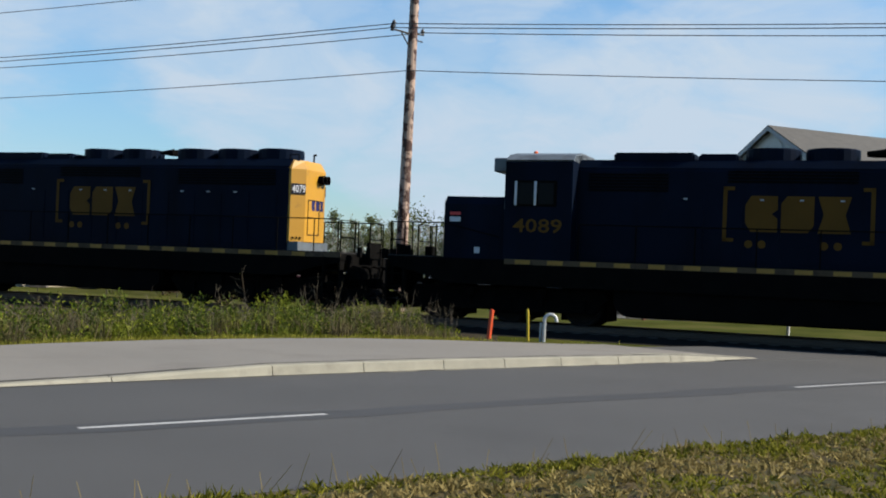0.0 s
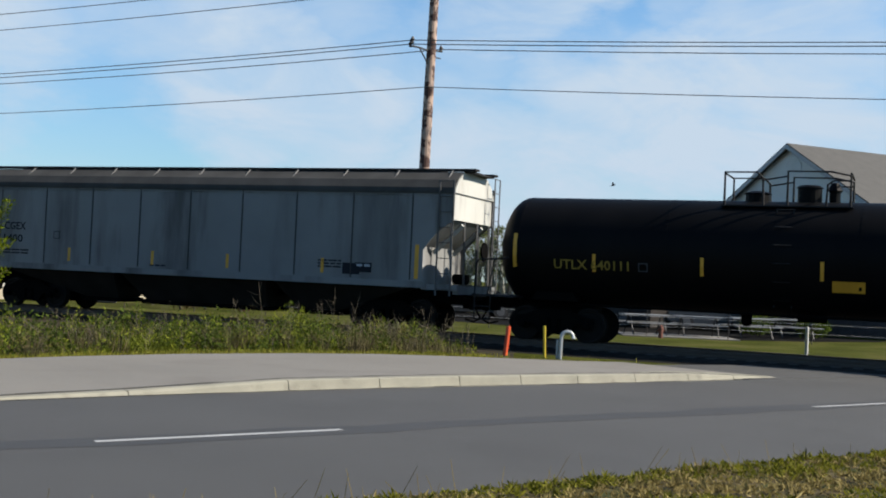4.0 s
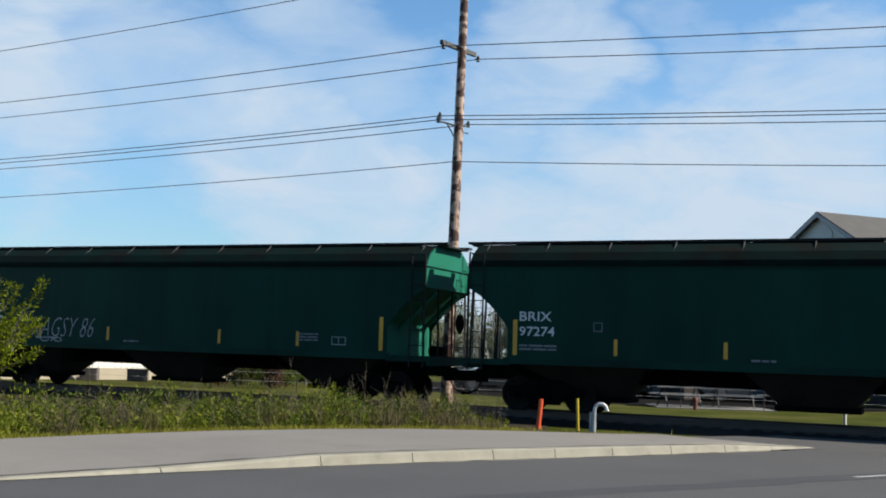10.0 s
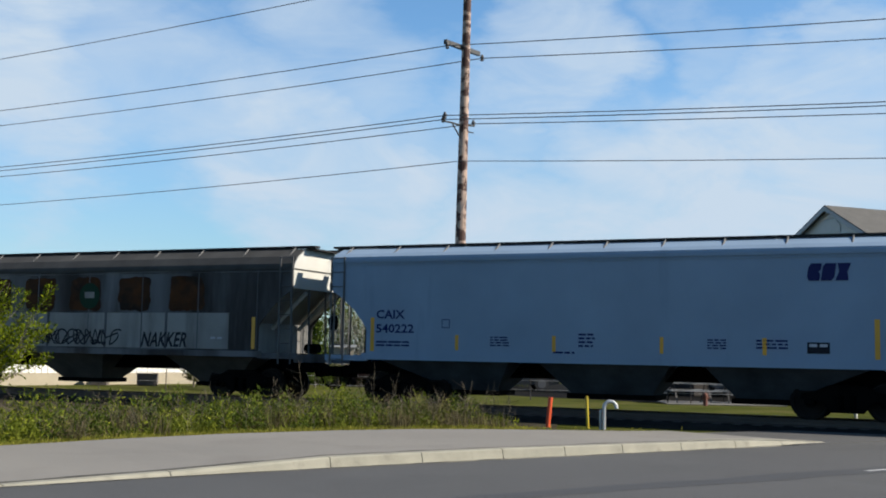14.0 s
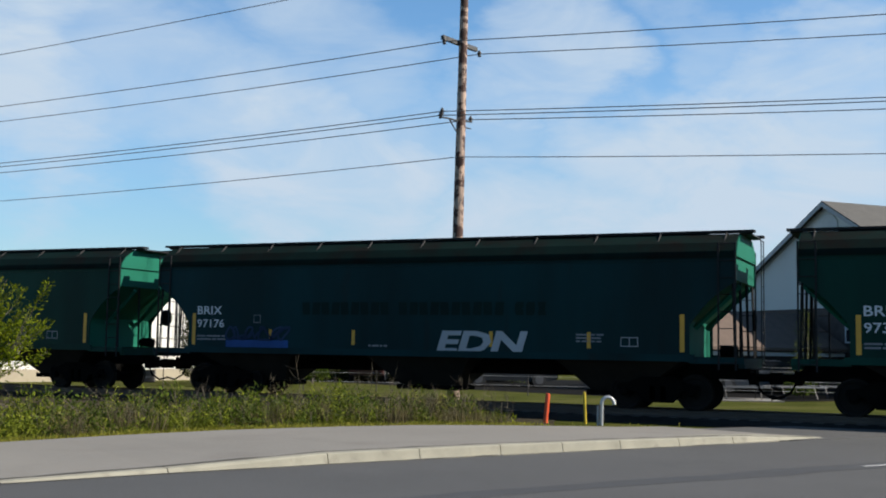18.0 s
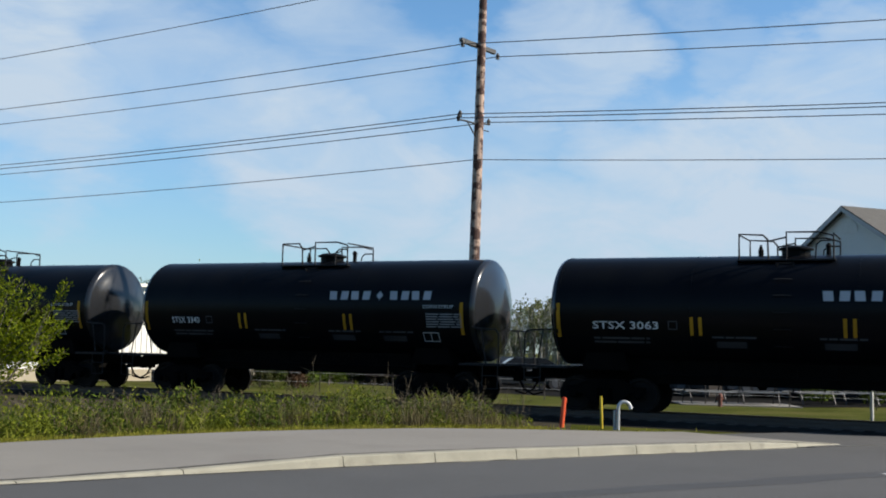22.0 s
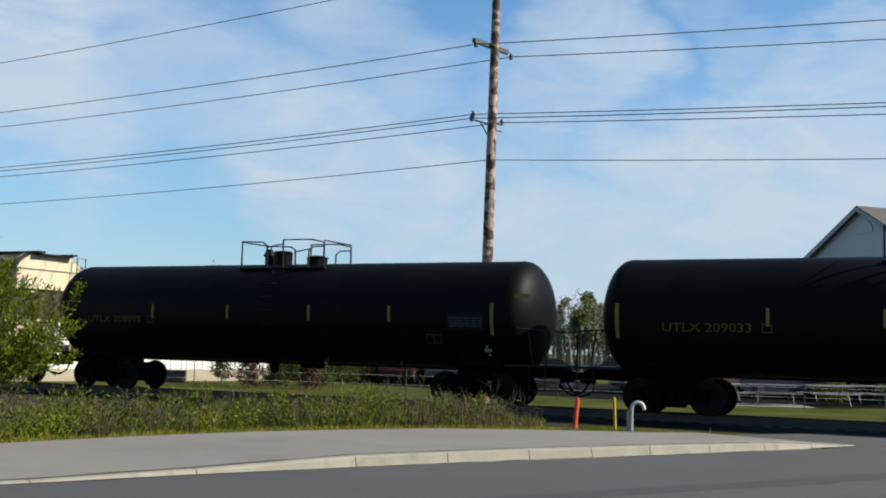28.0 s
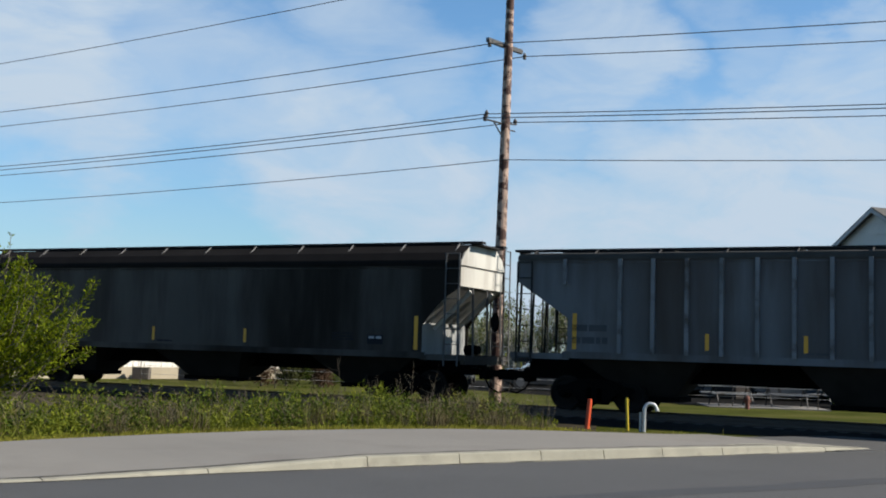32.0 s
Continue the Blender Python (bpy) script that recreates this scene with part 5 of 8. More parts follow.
# ---- tank car ----
def tank(label, L, P, title, let, radius=1.42, zc=2.74, walkway=False, stripes=(4.06, 4.28, 7.75, 7.97), dome="cage", inset=1.75, seed=0, title_at=(1.5, 2.17, 1.75, 0.23), stripe_m=None, stripe_z=2.04, cage=-0.1, belly=False, flip=1, elliptic=False):
    """A tank car; x runs over the shell from head to head."""
    car = new("tank_car")
    tagged(car, label, "tank car", "cars of the train")
    surf = round_side(radius, zc)
    sm = stripe_m or P_STRIPE

    deep = 0.74 if elliptic else 0.46

    def shell():
        bm = bmesh.new()
        lathe_x(bm, [(deep + (L - 2 * deep) * k / 6, radius) for k in range(7)], 0, zc, 56)
        return finish(bm, "tank_shell", P, True)

    def head():
        bm = bmesh.new()
        rk = radius - 0.16
        prof = [(0.3 * (r / rk) ** 2, r) for r in [rk * k / 7 for k in range(8)]]
        prof += [(0.3 + 0.16 * (1 - math.cos(a)) + 0.0 * a, rk + 0.16 * math.sin(a)) for a in [k * math.pi / 2 / 5 for k in range(1, 6)]]
        if elliptic:
            prof = [(deep * (1 - math.cos(a)), radius * math.sin(a)) for a in [k * math.pi / 2 / 14 for k in range(15)]]
        lathe_x(bm, prof, 0, zc, 56)
        return finish(bm, "tank_head", P_HEAD if P is not P_MATTBLACK else P, True)
    sh = part("tank_shell", cached(("shell", L, radius, zc, P.name), shell), None, car)
    for e, turn in ((0.0, 0), (L, math.pi)):
        o = part("tank_head", cached(("head", radius, zc, P.name, elliptic), head), None, car)
        o.matrix_local = Matrix.Translation((e, 0, 0)) @ Matrix.Rotation(turn, 4, "Z")
    for x in (deep + 0.04, L * 0.33, L * 0.66, L - deep - 0.04):
        bm = bmesh.new()
        lathe_x(bm, [(x - 0.03, radius - 0.02), (x - 0.03, radius + 0.006), (x + 0.03, radius + 0.006), (x + 0.03, radius - 0.02)], 0, zc, 48)
        part("jacket_band", bm, P, sh)
    # stub sills, saddles, platforms at the ends
    for e, sgn in ((0.0, 1), (L, -1)):
        bm = bmesh.new()
        a, b = sorted((e - sgn * 0.45, e + sgn * 2.7))
        box(bm, a, b, -0.33, 0.33, 0.82, 1.14)
        a, b = sorted((e + sgn * 1.1, e + sgn * 2.4))
        prism(bm, [(a, 1.1), (b, 1.1), (b - 0.15, zc - radius + 0.35), (a + 0.15, zc - radius + 0.35)], -1.1, 1.1)
        part("stub_sill", bm, P_TRUCK, car)
        bm = bmesh.new()
        a, b = sorted((e - sgn * 0.48, e + sgn * 0.75))
        box(bm, a, b, -1.45, 1.45, 1.12, 1.18)
        part("end_platform", bm, P_GRATE, car)
        xe = e - sgn * 0.42
        for y in (-1.4, 1.4):
            bm = bmesh.new()
            pipe(bm, [(xe, y, 1.15), (xe + sgn * 0.02, y, 2.0), (xe + sgn * 0.1, y, 2.12), (e + sgn * 0.35, y, 2.15), (e + sgn * (0.8 if elliptic else 0.5), y * 0.92, 2.3)], 0.024, 5)
            pipe(bm, [(e - sgn * 0.05, y, 1.15), (e + sgn * 0.12, y, 2.14)], 0.02, 5)
            part("end_railing", bm, P_GRATE, car)
        for y in (-1.42, 1.42):
            bm = bmesh.new()
            pipe(bm, [(e - sgn * 0.4, y, 1.15), (e - sgn * 0.4, y, 0.5), (e + sgn * 0.05, y, 0.5), (e + sgn * 0.05, y, 1.15)], 0.02, 5)
            bar(bm, (e - sgn * 0.4, y, 0.85), (e + sgn * 0.05, y, 0.85), 0.018, 5)
            part("side_step", bm, P_GRATE, car)
        coupler(car, e - sgn * 0.42, -sgn)
    # piping and rigging underneath
    bm = bmesh.new()
    bar(bm, (2.4, -0.95, 1.02), (L - 2.4, -0.95, 1.02), 0.03, 6)
    bar(bm, (2.4, 0.9, 0.98), (L - 2.4, 0.9, 0.98), 0.035, 6)
    for k in range(8):
        x = 2.6 + (L - 5.2) * k / 7
        bar(bm, (x, -0.95, 1.02), (x, -0.7, zc - radius + 0.25), 0.02, 5)
    if walkway:
        for y, z, r in ((-0.6, 0.94, 0.045), (-0.3, 0.88, 0.06), (-1.15, 1.12, 0.03)):
            bar(bm, (2.2, y, z), (L - 2.2, y, z), r, 6)
    part("underframe_pipe", bm, P_TRUCK, car)
    # added black block stands for the sill and piping lost in shadow
    if belly:
        bm = bmesh.new()
        prism(bm, [(2.3, zc - radius + 0.2), (2.5, 0.78), (L - 2.5, 0.78), (L - 2.3, zc - radius + 0.2)], -0.7, 0.7)
        part("belly_pan", bm, P_TRUCK, car, "black block for the sill and shaded piping under the tank")
    bm = bmesh.new()
    lathe_z(bm, [(0.68, 0.08), (0.76, 0.14), (0.95, 0.14), (zc - radius + 0.1, 0.26)], L / 2 - 0.5, 0, 14)
    part("bottom_outlet", bm, P_TRUCK, car)
    bm = bmesh.new()
    lathe_x(bm, [(L / 2 + 0.8, 0.02), (L / 2 + 0.8, 0.14), (L / 2 + 1.5, 0.14), (L / 2 + 1.5, 0.02)], -0.35, 1.0, 14)
    part("air_tank", bm, P_TRUCK, car)
    # top fittings
    zt = zc + radius
    c = L / 2 + cage
    if dome == "cage":
        fittings = (("manway", [(zt - 0.05, 0.36), (zt + 0.12, 0.36), (zt + 0.14, 0.44), (zt + 0.18, 0.44), (zt + 0.24, 0.3)], 0.15, 0.0, 16),
                    ("valve", [(zt - 0.03, 0.07), (zt + 0.16, 0.07), (zt + 0.2, 0.05), (zt + 0.3, 0.03)], -0.75, 0.1, 10),
                    ("valve", [(zt - 0.03, 0.06), (zt + 0.2, 0.06), (zt + 0.24, 0.09), (zt + 0.32, 0.03)], 0.95, 0.0, 10))
    else:
        fittings = (("valve", [(zt - 0.05, 0.3), (zt + 0.34, 0.3), (zt + 0.36, 0.34), (zt + 0.42, 0.26)], 0.5, 0.0, 18),
                    ("manway", [(zt - 0.03, 0.32), (zt + 0.16, 0.32), (zt + 0.2, 0.36), (zt + 0.26, 0.2)], -0.78, 0.0, 14),
                    ("valve", [(zt - 0.03, 0.14), (zt + 0.25, 0.14), (zt + 0.3, 0.19), (zt + 0.5, 0.1)], 1.1, 0.1, 10))
    if walkway:
        fittings = (("valve_housing", [(zt - 0.05, 0.44), (zt + 0.52, 0.44), (zt + 0.56, 0.4), (zt + 0.58, 0.1)], 0.2, 0.0, 20),
                    ("valve", [(zt - 0.03, 0.1), (zt + 0.14, 0.1), (zt + 0.2, 0.14), (zt + 0.24, 0.05)], -0.55, 0.1, 10),
                    ("valve", [(zt - 0.03, 0.1), (zt + 0.16, 0.1), (zt + 0.22, 0.12), (zt + 0.26, 0.05)], -0.85, 0.0, 10))
    for nm, prof, dx, dy, seg in fittings:
        bm = bmesh.new()
        lathe_z(bm, prof, c + flip * dx, dy, seg)
        part(nm, bm, P_MATTBLACK, car)
    bm = bmesh.new()
    w, lo, hi = 0.8, zt - 0.16, zt + (0.5 if belly else 0.68)
    box(bm, c - 1.2, c + 1.2, -w - 0.05, -w + 0.3, lo - 0.03, lo)
    box(bm, c - 1.2, c + 1.2, w - 0.3, w + 0.05, lo - 0.03, lo)
    if dome == "tall" and not walkway:
        bmesh.ops.scale(bm, vec=(1.32, 1, 1), space=Matrix.Translation((-c, 0, 0)), verts=bm.verts)
    part("dome_platform", bm, P_GRATE, car)
    bm = bmesh.new()
    for y in (-w, w) if walkway else ():
        for a, b in ((-1.5, -1.15), (0.95, 1.4)):
            pipe(bm, [(c + a, y, lo), (c + a, y, hi), (c + b, y, hi), (c + b, y, lo)], 0.026, 5)
            bar(bm, (c + a, y, hi - 0.3), (c + b, y, hi - 0.3), 0.02, 5)
        pipe(bm, [(c - 0.5, y, lo), (c - 0.48, y, hi - 0.12), (c - 0.4, y, hi - 0.02), (c + 0.75, y, hi - 0.02), (c + 0.85, y, hi - 0.12), (c + 0.87, y, lo)], 0.022, 5)
    for y in () if walkway else (-w, w):
        pipe(bm, [(c - 1.15, y, lo), (c - 1.15, y, hi), (c - 0.55, y, hi - (0 if seed % 2 else 0.04)), (c - 0.44, y, hi - 0.15), (c - 0.42, y, lo)], 0.026, 5)
        pipe(bm, [(c + 0.02, y, lo), (c + 0.02, y, hi + 0.03), (c + 0.8, y, hi + 0.02), (c + 1.15, y, hi - 0.08), (c + 1.15, y, lo)], 0.026, 5)
        pipe(bm, [(c - 0.44, y, hi - 0.2), (c + 0.02, y, hi - 0.1)], 0.022, 5)
        pipe(bm, [(c + 0.72, y, lo), (c + 0.74, y, hi - 0.3), (c + 0.85, y, hi - 0.2), (c + 1.15, y, hi - 0.2)], 0.022, 5)
    for x in (c - 1.5, c + 1.4) if walkway else (c - 1.15, c + 1.15):
        pipe(bm, [(x, -w, hi - 0.02), (x, w, hi - 0.02)], 0.022, 5)
    if dome == "tall" and not walkway:
        bmesh.ops.scale(bm, vec=(1.32, 1, 1), space=Matrix.Translation((-c, 0, 0)), verts=bm.verts)
    part("dome_railing", bm, P_GRATE, car)
    bm = ladder_mesh(1.2, zt - 0.25)
    for v in bm.verts:
        v.co.x += c - 0.2
        v.co.y = surf(0, min(v.co.z, zt - 0.3))[1] - 0.06 + v.co.y
    part("ladder", bm, P_GRATE, car)
    if walkway:
        bm = bmesh.new()
        box(bm, 0.3, c - 1.25, -0.75, -0.35, zt + 0.1, zt + 0.17)
        box(bm, c + 1.25, L - 0.05, -0.75, -0.35, zt + 0.1, zt + 0.17)
        for k in range(12):
            x = 0.6 + (L - 1.2) * k / 11
            box(bm, x - 0.04, x + 0.04, -0.6, -0.5, zt - 0.2, zt + 0.1)
        part("running_board", bm, P_GRATE, car)
        for e, sgn in ((0.0, 1), (L, -1)):
            bm = bmesh.new()
            for y in (-0.75, -0.05):
                pipe(bm, [(e + sgn * 0.28, y, zt + 0.1), (e + sgn * 0.28, y, zt + 0.5), (e + sgn * 0.4, y, zt + 0.6), (e + sgn * 1.05, y, zt + 0.6), (e + sgn * 1.15, y, zt + 0.5), (e + sgn * 1.15, y, zt + 0.1)], 0.025, 6)
            part("grab_rail", bm, P_GRATE, car)
            bm = ladder_mesh(1.2, zt + 0.1)
            bmesh.ops.translate(bm, vec=(e + (0.1 if sgn > 0 else -0.3), -0.85, 0), verts=bm.verts)
            part("end_ladder", bm, P_LADDER, car)
    truck(car, inset)
    truck(car, L - inset)
    # lettering
    x, z, w, h = title_at
    letters(car, title, x, z, w, h, surf, let, "reporting_mark")
    if not elliptic:
        bars(car, x, z - 0.36, 1.5, 0.2, 2, surf, P_LETDIM, seed)
    frame_box(car, x + w + 0.25, z, 0.24, 0.22, surf, P_LETDIM, cells=1)
    for s in stripes:
        patch(car, s, stripe_z, 0.085, 0.46, surf, sm, "reflector")
    patch(car, 0.66 if elliptic else 0.5, 1.95, 0.1, 0.9, surf, sm, "reflector")
    patch(car, L - (1.2 if elliptic else 0.75), 1.95, 0.1, 0.9, surf, sm, "reflector")
    if elliptic:
        patch(car, L - 2.5, 2.1, 1.1, 0.45, surf, P_SHADEPANEL, "repainted_panel")
        bars(car, L - 2.45, 2.18, 1.0, 0.3, 4, round_side(radius + 0.004, zc), P_LETDIM, seed + 3)
        frame_box(car, L - 3.2, 1.7, 0.46, 0.26, surf, P_LETDIM)
        patch(car, L - 1.5, 1.5, 0.22, 0.09, surf, P_LETGREY, "stencil")
        patch(car, L - 1.42, 1.38, 0.07, 0.3, surf, P_LETGREY, "stencil")
        patch(car, L - 0.5, 2.98, 0.4, 0.12, round_side(radius * 0.985, zc), P_LETYEL, "warning_label")
    return car


def syrup_tank(number, seed, name=True, tag=0):
    car = tank("glossy black corn syrup tank car with white lettering", 12.25, P_BLACK, "STSX " + number, P_LETWHITE, radius=1.47, zc=2.69, seed=seed, belly=True, stripe_m=P_SYRUPMARK, cage=0.2, title_at=(1.55, 2.18, 1.05, 0.19) if number == "3340" else (1.62, 2.3, 1.75, 0.22) if number == "4090" else (1.5, 2.12 if number == "4230" else 2.18, 1.75, 0.2))
    surf = round_side(1.47, 2.69)
    if name:
        blocks(car, 7.3, 2.92, 1.45, 0.25, (4,), surf, P_LETGREY, gap=0.34)
        blocks(car, 8.85, 2.92, 0.28, 0.25, (1,), surf, P_LETGREY)
        blocks(car, 9.3, 2.92, 1.4, 0.25, (4,), surf, P_LETGREY, gap=0.34)
    letters(car, "CORN SYRUP", 10.35, 2.68, 0.95, 0.1, surf, P_LETGREY)
    bars(car, 10.45, 2.15, 1.1, 0.42, 6, surf, P_PANEL, seed + 9)
    frame_box(car, 10.3, 1.75, 0.5, 0.26, surf, P_LETGREY)
    for x in (4.6, 7.2, 8.9):
        bars(car, x, 1.98, 1.1, 0.09, 1, surf, P_LETDIM, seed + int(x))
        patch(car, x + 0.1, 1.74, 0.75, 0.16, surf, P_DIMPANEL, "repainted_panel")
    if tag:
        scrawl(car, {71: 7.3, 72: 5.6, 73: 6.2}[tag], {71: 2.12, 72: 1.75, 73: 2.4}[tag], {71: 1.4, 72: 1.3, 73: 0.8}[tag], 1.1 if tag == 72 else 0.62, surf, P_LETGREY, tag, 4, 0.022 if tag == 72 else 0.04)
    return car


# ---- locomotive ----
def locomotive(number, reversed_end=False, label_x=0.0):
    loco = new("locomotive")
    tagged(loco, "six-axle dark blue diesel locomotive with yellow end" + (" facing backwards" if reversed_end else ""), "locomotive", "locomotives of the train")
    L = 20.98
    start = {"4090": 0.75, "4073": 6.2}.get(number, 4.0)
    bm = bmesh.new()
    prism(bm, [(0.6, 1.7), (20.1, 1.7), (20.1, 1.45), (19.3, 1.3), (18.3, 1.02), (2.3, 1.02), (1.4, 1.3), (0.6, 1.45)], -1.5, 1.5)
    part("frame", bm, P_TRUCK, loco)
    def dash():
        bm = bmesh.new()
        box(bm, 0, 0.42, -0.012, 0.012, 1.6, 1.71)
        return finish(bm, "sill_reflector", P_SILL)
    for y in (-1.51, 1.51):
        bm = bmesh.new()
        box(bm, start, 20.1, y - 0.004, y + 0.004, 1.585, 1.725)
        part("sill_stripe", bm, P_SILLBAND, loco, "grimy faded stripe along the sill")
        for k in range(int((19.6 - start) / 0.89)):
            part("sill_reflector", cached("dash", dash), None, loco).location = (start + 0.3 + 0.89 * k, y, 0)
    bm = bmesh.new()
    prism(bm, [(6.95, 1.2), (14.0, 1.2), (14.0, 0.6), (13.7, 0.33), (7.25, 0.33), (6.95, 0.6)], -1.4, 1.4)
    bmesh.ops.bevel(bm, geom=bm.edges[:], offset=0.06, segments=2, affect="EDGES")
    part("fuel_tank", bm, P_TRUCK, loco)
    # long hood
    bm = bmesh.new()
    section(bm, [(-1.1, 1.7), (-1.1, 4.12), (-0.88, 4.37), (0.88, 4.37), (1.1, 4.12), (1.1, 1.7)], 5.7, 18.05)
    bmesh.ops.bevel(bm, geom=[e for e in bm.edges if abs(e.verts[0].co.x - e.verts[1].co.x) > 1], offset=0.05, segments=2, affect="EDGES")
    hood = part("long_hood", bm, P_LOCO, loco)
    # hood end with chamfered corners that carry the number boards
    bm = bmesh.new()
    plan = [(18.05, -1.09), (18.12, -1.09), (18.42, -0.68), (18.42, 0.68), (18.12, 1.09), (18.05, 1.09)]
    low = [bm.verts.new((x, y, 2.0)) for x, y in plan]
    high = [bm.verts.new((x, y, 4.08)) for x, y in plan]
    crown = [bm.verts.new((18.05 + (x - 18.05) * 0.7, y * 0.8, 4.34)) for x, y in plan]
    for a, b in ((low, high), (high, crown)):
        for k in range(6):
            bm.faces.new((a[k], a[(k + 1) % 6], b[(k + 1) % 6], b[k]))
    bm.faces.new(low[::-1])
    bm.faces.new(crown)
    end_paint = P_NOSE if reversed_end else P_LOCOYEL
    hood_end = part("hood_end", bm, end_paint, loco, ("dull dark yellow" if reversed_end else "bright yellow") + " painted hood end")
    bm = bmesh.new()
    box(bm, 18.05, 18.4, -1.05, 1.05, 1.72, 2.0)
    part("hood_end_base", bm, P_CABROOF, hood_end, "grey painted foot of the hood end")
    bm = bmesh.new()
    for z in (3.2, 2.7, 2.2):
        box(bm, 18.42, 18.435, -0.5, 0.3, z, z + 0.025)
    box(bm, 18.42, 18.435, -0.5, -0.475, 2.2, 3.2)
    box(bm, 18.42, 18.435, 0.275, 0.3, 2.2, 3.2)
    part("hood_door", bm, P_LOCO, hood_end)
    for s in (-1, 1):
        def bevel(u, z, off=0.03, s=s):
            v = u if s < 0 else 0.508 - u
            return (18.12 + v * 0.59 + off * 0.807, s * (1.09 - v * 0.807 + off * 0.59), z)
        bm = bmesh.new()
        lo = [bm.verts.new(bevel(u, z, d)) for d in (-0.01, 0.025) for u, z in ((0.02, 3.36), (0.49, 3.36), (0.49, 3.66), (0.02, 3.66))]
        for f in ((3, 2, 1, 0), (4, 5, 6, 7), (0, 1, 5, 4), (1, 2, 6, 5), (2, 3, 7, 6), (3, 0, 4, 7)):
            bm.faces.new([lo[i] for i in f])
        bmesh.ops.recalc_face_normals(bm, faces=bm.faces[:])
        part("number_board", bm, P_LETBLACK, hood_end)
        letters(hood_end, number, 0.03, 3.4, 0.45, 0.22, bevel, P_LETWHITE, "road_number")
        for k in range(3):
            bm = bmesh.new()
            lathe_z(bm, [(2.08, 0.03), (2.13, 0.03), (2.14, 0.01)], 18.2 + 0.07 * k, s * (1.0 - 0.1 * k), 6)
            part("grab_bolt", bm, P_TRUCK, hood_end)
    blocks(loco, -0.25, 2.92, 0.9, 0.3, (3,), lambda x, z: (18.424, x, z), P_LETNAVY, "owner_logo")
    bm = bmesh.new()
    for y in (-0.13, 0.13):
        lathe_x(bm, [(18.4, 0.12), (18.6, 0.13), (18.61, 0.1)], y + 0.35, 3.84, 14)
    part("headlight", bm, P_TRUCK, loco)
    bm = bmesh.new()
    pipe(bm, [(17.9, -0.7, 4.35), (17.9, -0.7, 4.5), (18.2, -0.7, 4.5), (18.2, -0.7, 4.32)], 0.02, 5)
    pipe(bm, [(18.0, 0.6, 4.35), (18.0, 0.6, 4.62), (18.0, 0.75, 4.62)], 0.03, 5)
    part("roof_grab_iron", bm, P_TRUCK, loco)
    # radiator and dynamic-brake fans, flare, bells
    for x, r in ((17.2, 0.7), (15.75, 0.68), (14.3, 0.7), (12.15, 0.66), (10.7, 0.7)):
        x = min(x, 17.25)
        bm = bmesh.new()
        lathe_z(bm, [(4.3, r), (4.66, r), (4.69, r - 0.03), (4.62, r * 0.9), (4.62, 0.2), (4.68, 0.18), (4.68, 0.01)], x, 0, 22)
        part("roof_fan", bm, P_LOCO, loco)
    bm = bmesh.new()
    box(bm, 6.7, 8.8, -0.8, 0.8, 4.3, 4.56)
    box(bm, 8.9, 9.9, -0.75, 0.75, 4.3, 4.53)
    bmesh.ops.bevel(bm, geom=bm.edges[:], offset=0.05, segments=2, affect="EDGES")
    part("roof_housing", bm, P_LOCO, loco)
    for k in range(3):
        bm = bmesh.new()
        y = -0.2 + 0.2 * k
        pipe(bm, [(12.95, y, 4.6), (13.15, y, 4.6), (13.45, y, 4.62)], 0.05, 8, 0.1)
        part("air_horn", bm, P_TRUCK, loco)
    for s in (-1, 1):
        for x0, x1, z0, z1 in ((14.2, 17.6, 3.6, 4.15), (6.1, 8.2, 3.55, 4.1), (9.7, 12.8, 3.8, 4.15)):
            bm = bmesh.new()
            n = int((z1 - z0) / 0.08)
            for k in range(n):
                box(bm, x0, x1, s * 1.11 - 0.015, s * 1.11 + 0.015, z0 + k * 0.08, z0 + k * 0.08 + 0.045)
            part("side_grille", bm, P_TRUCK, hood)
        for k in range(10):
            x = 8.3 + 0.95 * k
            bm = bmesh.new()
            box(bm, x, x + 0.82, s * 1.105 - 0.012, s * 1.105 + 0.012, 1.85, 3.35)
            box(bm, x + 0.68, x + 0.76, s * 1.12 - 0.012, s * 1.12 + 0.012, 2.4, 2.62)
            part("hood_panel", bm, P_LOCO, hood)
            # pale bits paint the glints of hinges and latches
            if k % 4 != 1:
                bm = bmesh.new()
                box(bm, x + 0.3, x + 0.4, s * 1.12 - 0.02, s * 1.12 + 0.02, 3.36, 3.4)
                part("hood_latch", bm, P_LETGREY, hood, "pale latch bit coloured as a glint")
    # cab and nose
    bm = bmesh.new()
    section(bm, [(-1.5, 1.7), (-1.5, 4.22), (-1.2, 4.42), (-0.6, 4.5), (0.6, 4.5), (1.2, 4.42), (1.5, 4.22), (1.5, 1.7)], 3.95, 5.8)
    cab = part("cab", bm, P_LOCO, loco)
    bm = bmesh.new()
    section(bm, [(-1.48, 4.3), (-1.2, 4.45), (-0.6, 4.55), (0.6, 4.55), (1.2, 4.45), (1.48, 4.3), (1.45, 4.26), (-1.45, 4.26)], 3.95, 5.8)
    part("cab_roof", bm, P_CABROOF, cab, "grey painted cab roof")
    bm = bmesh.new()
    lathe_z(bm, [(4.5, 0.06), (4.62, 0.06), (4.64, 0.04)], 4.4, -0.3, 10)
    part("roof_beacon", bm, P_ORANGE2, cab, "orange roof beacon")
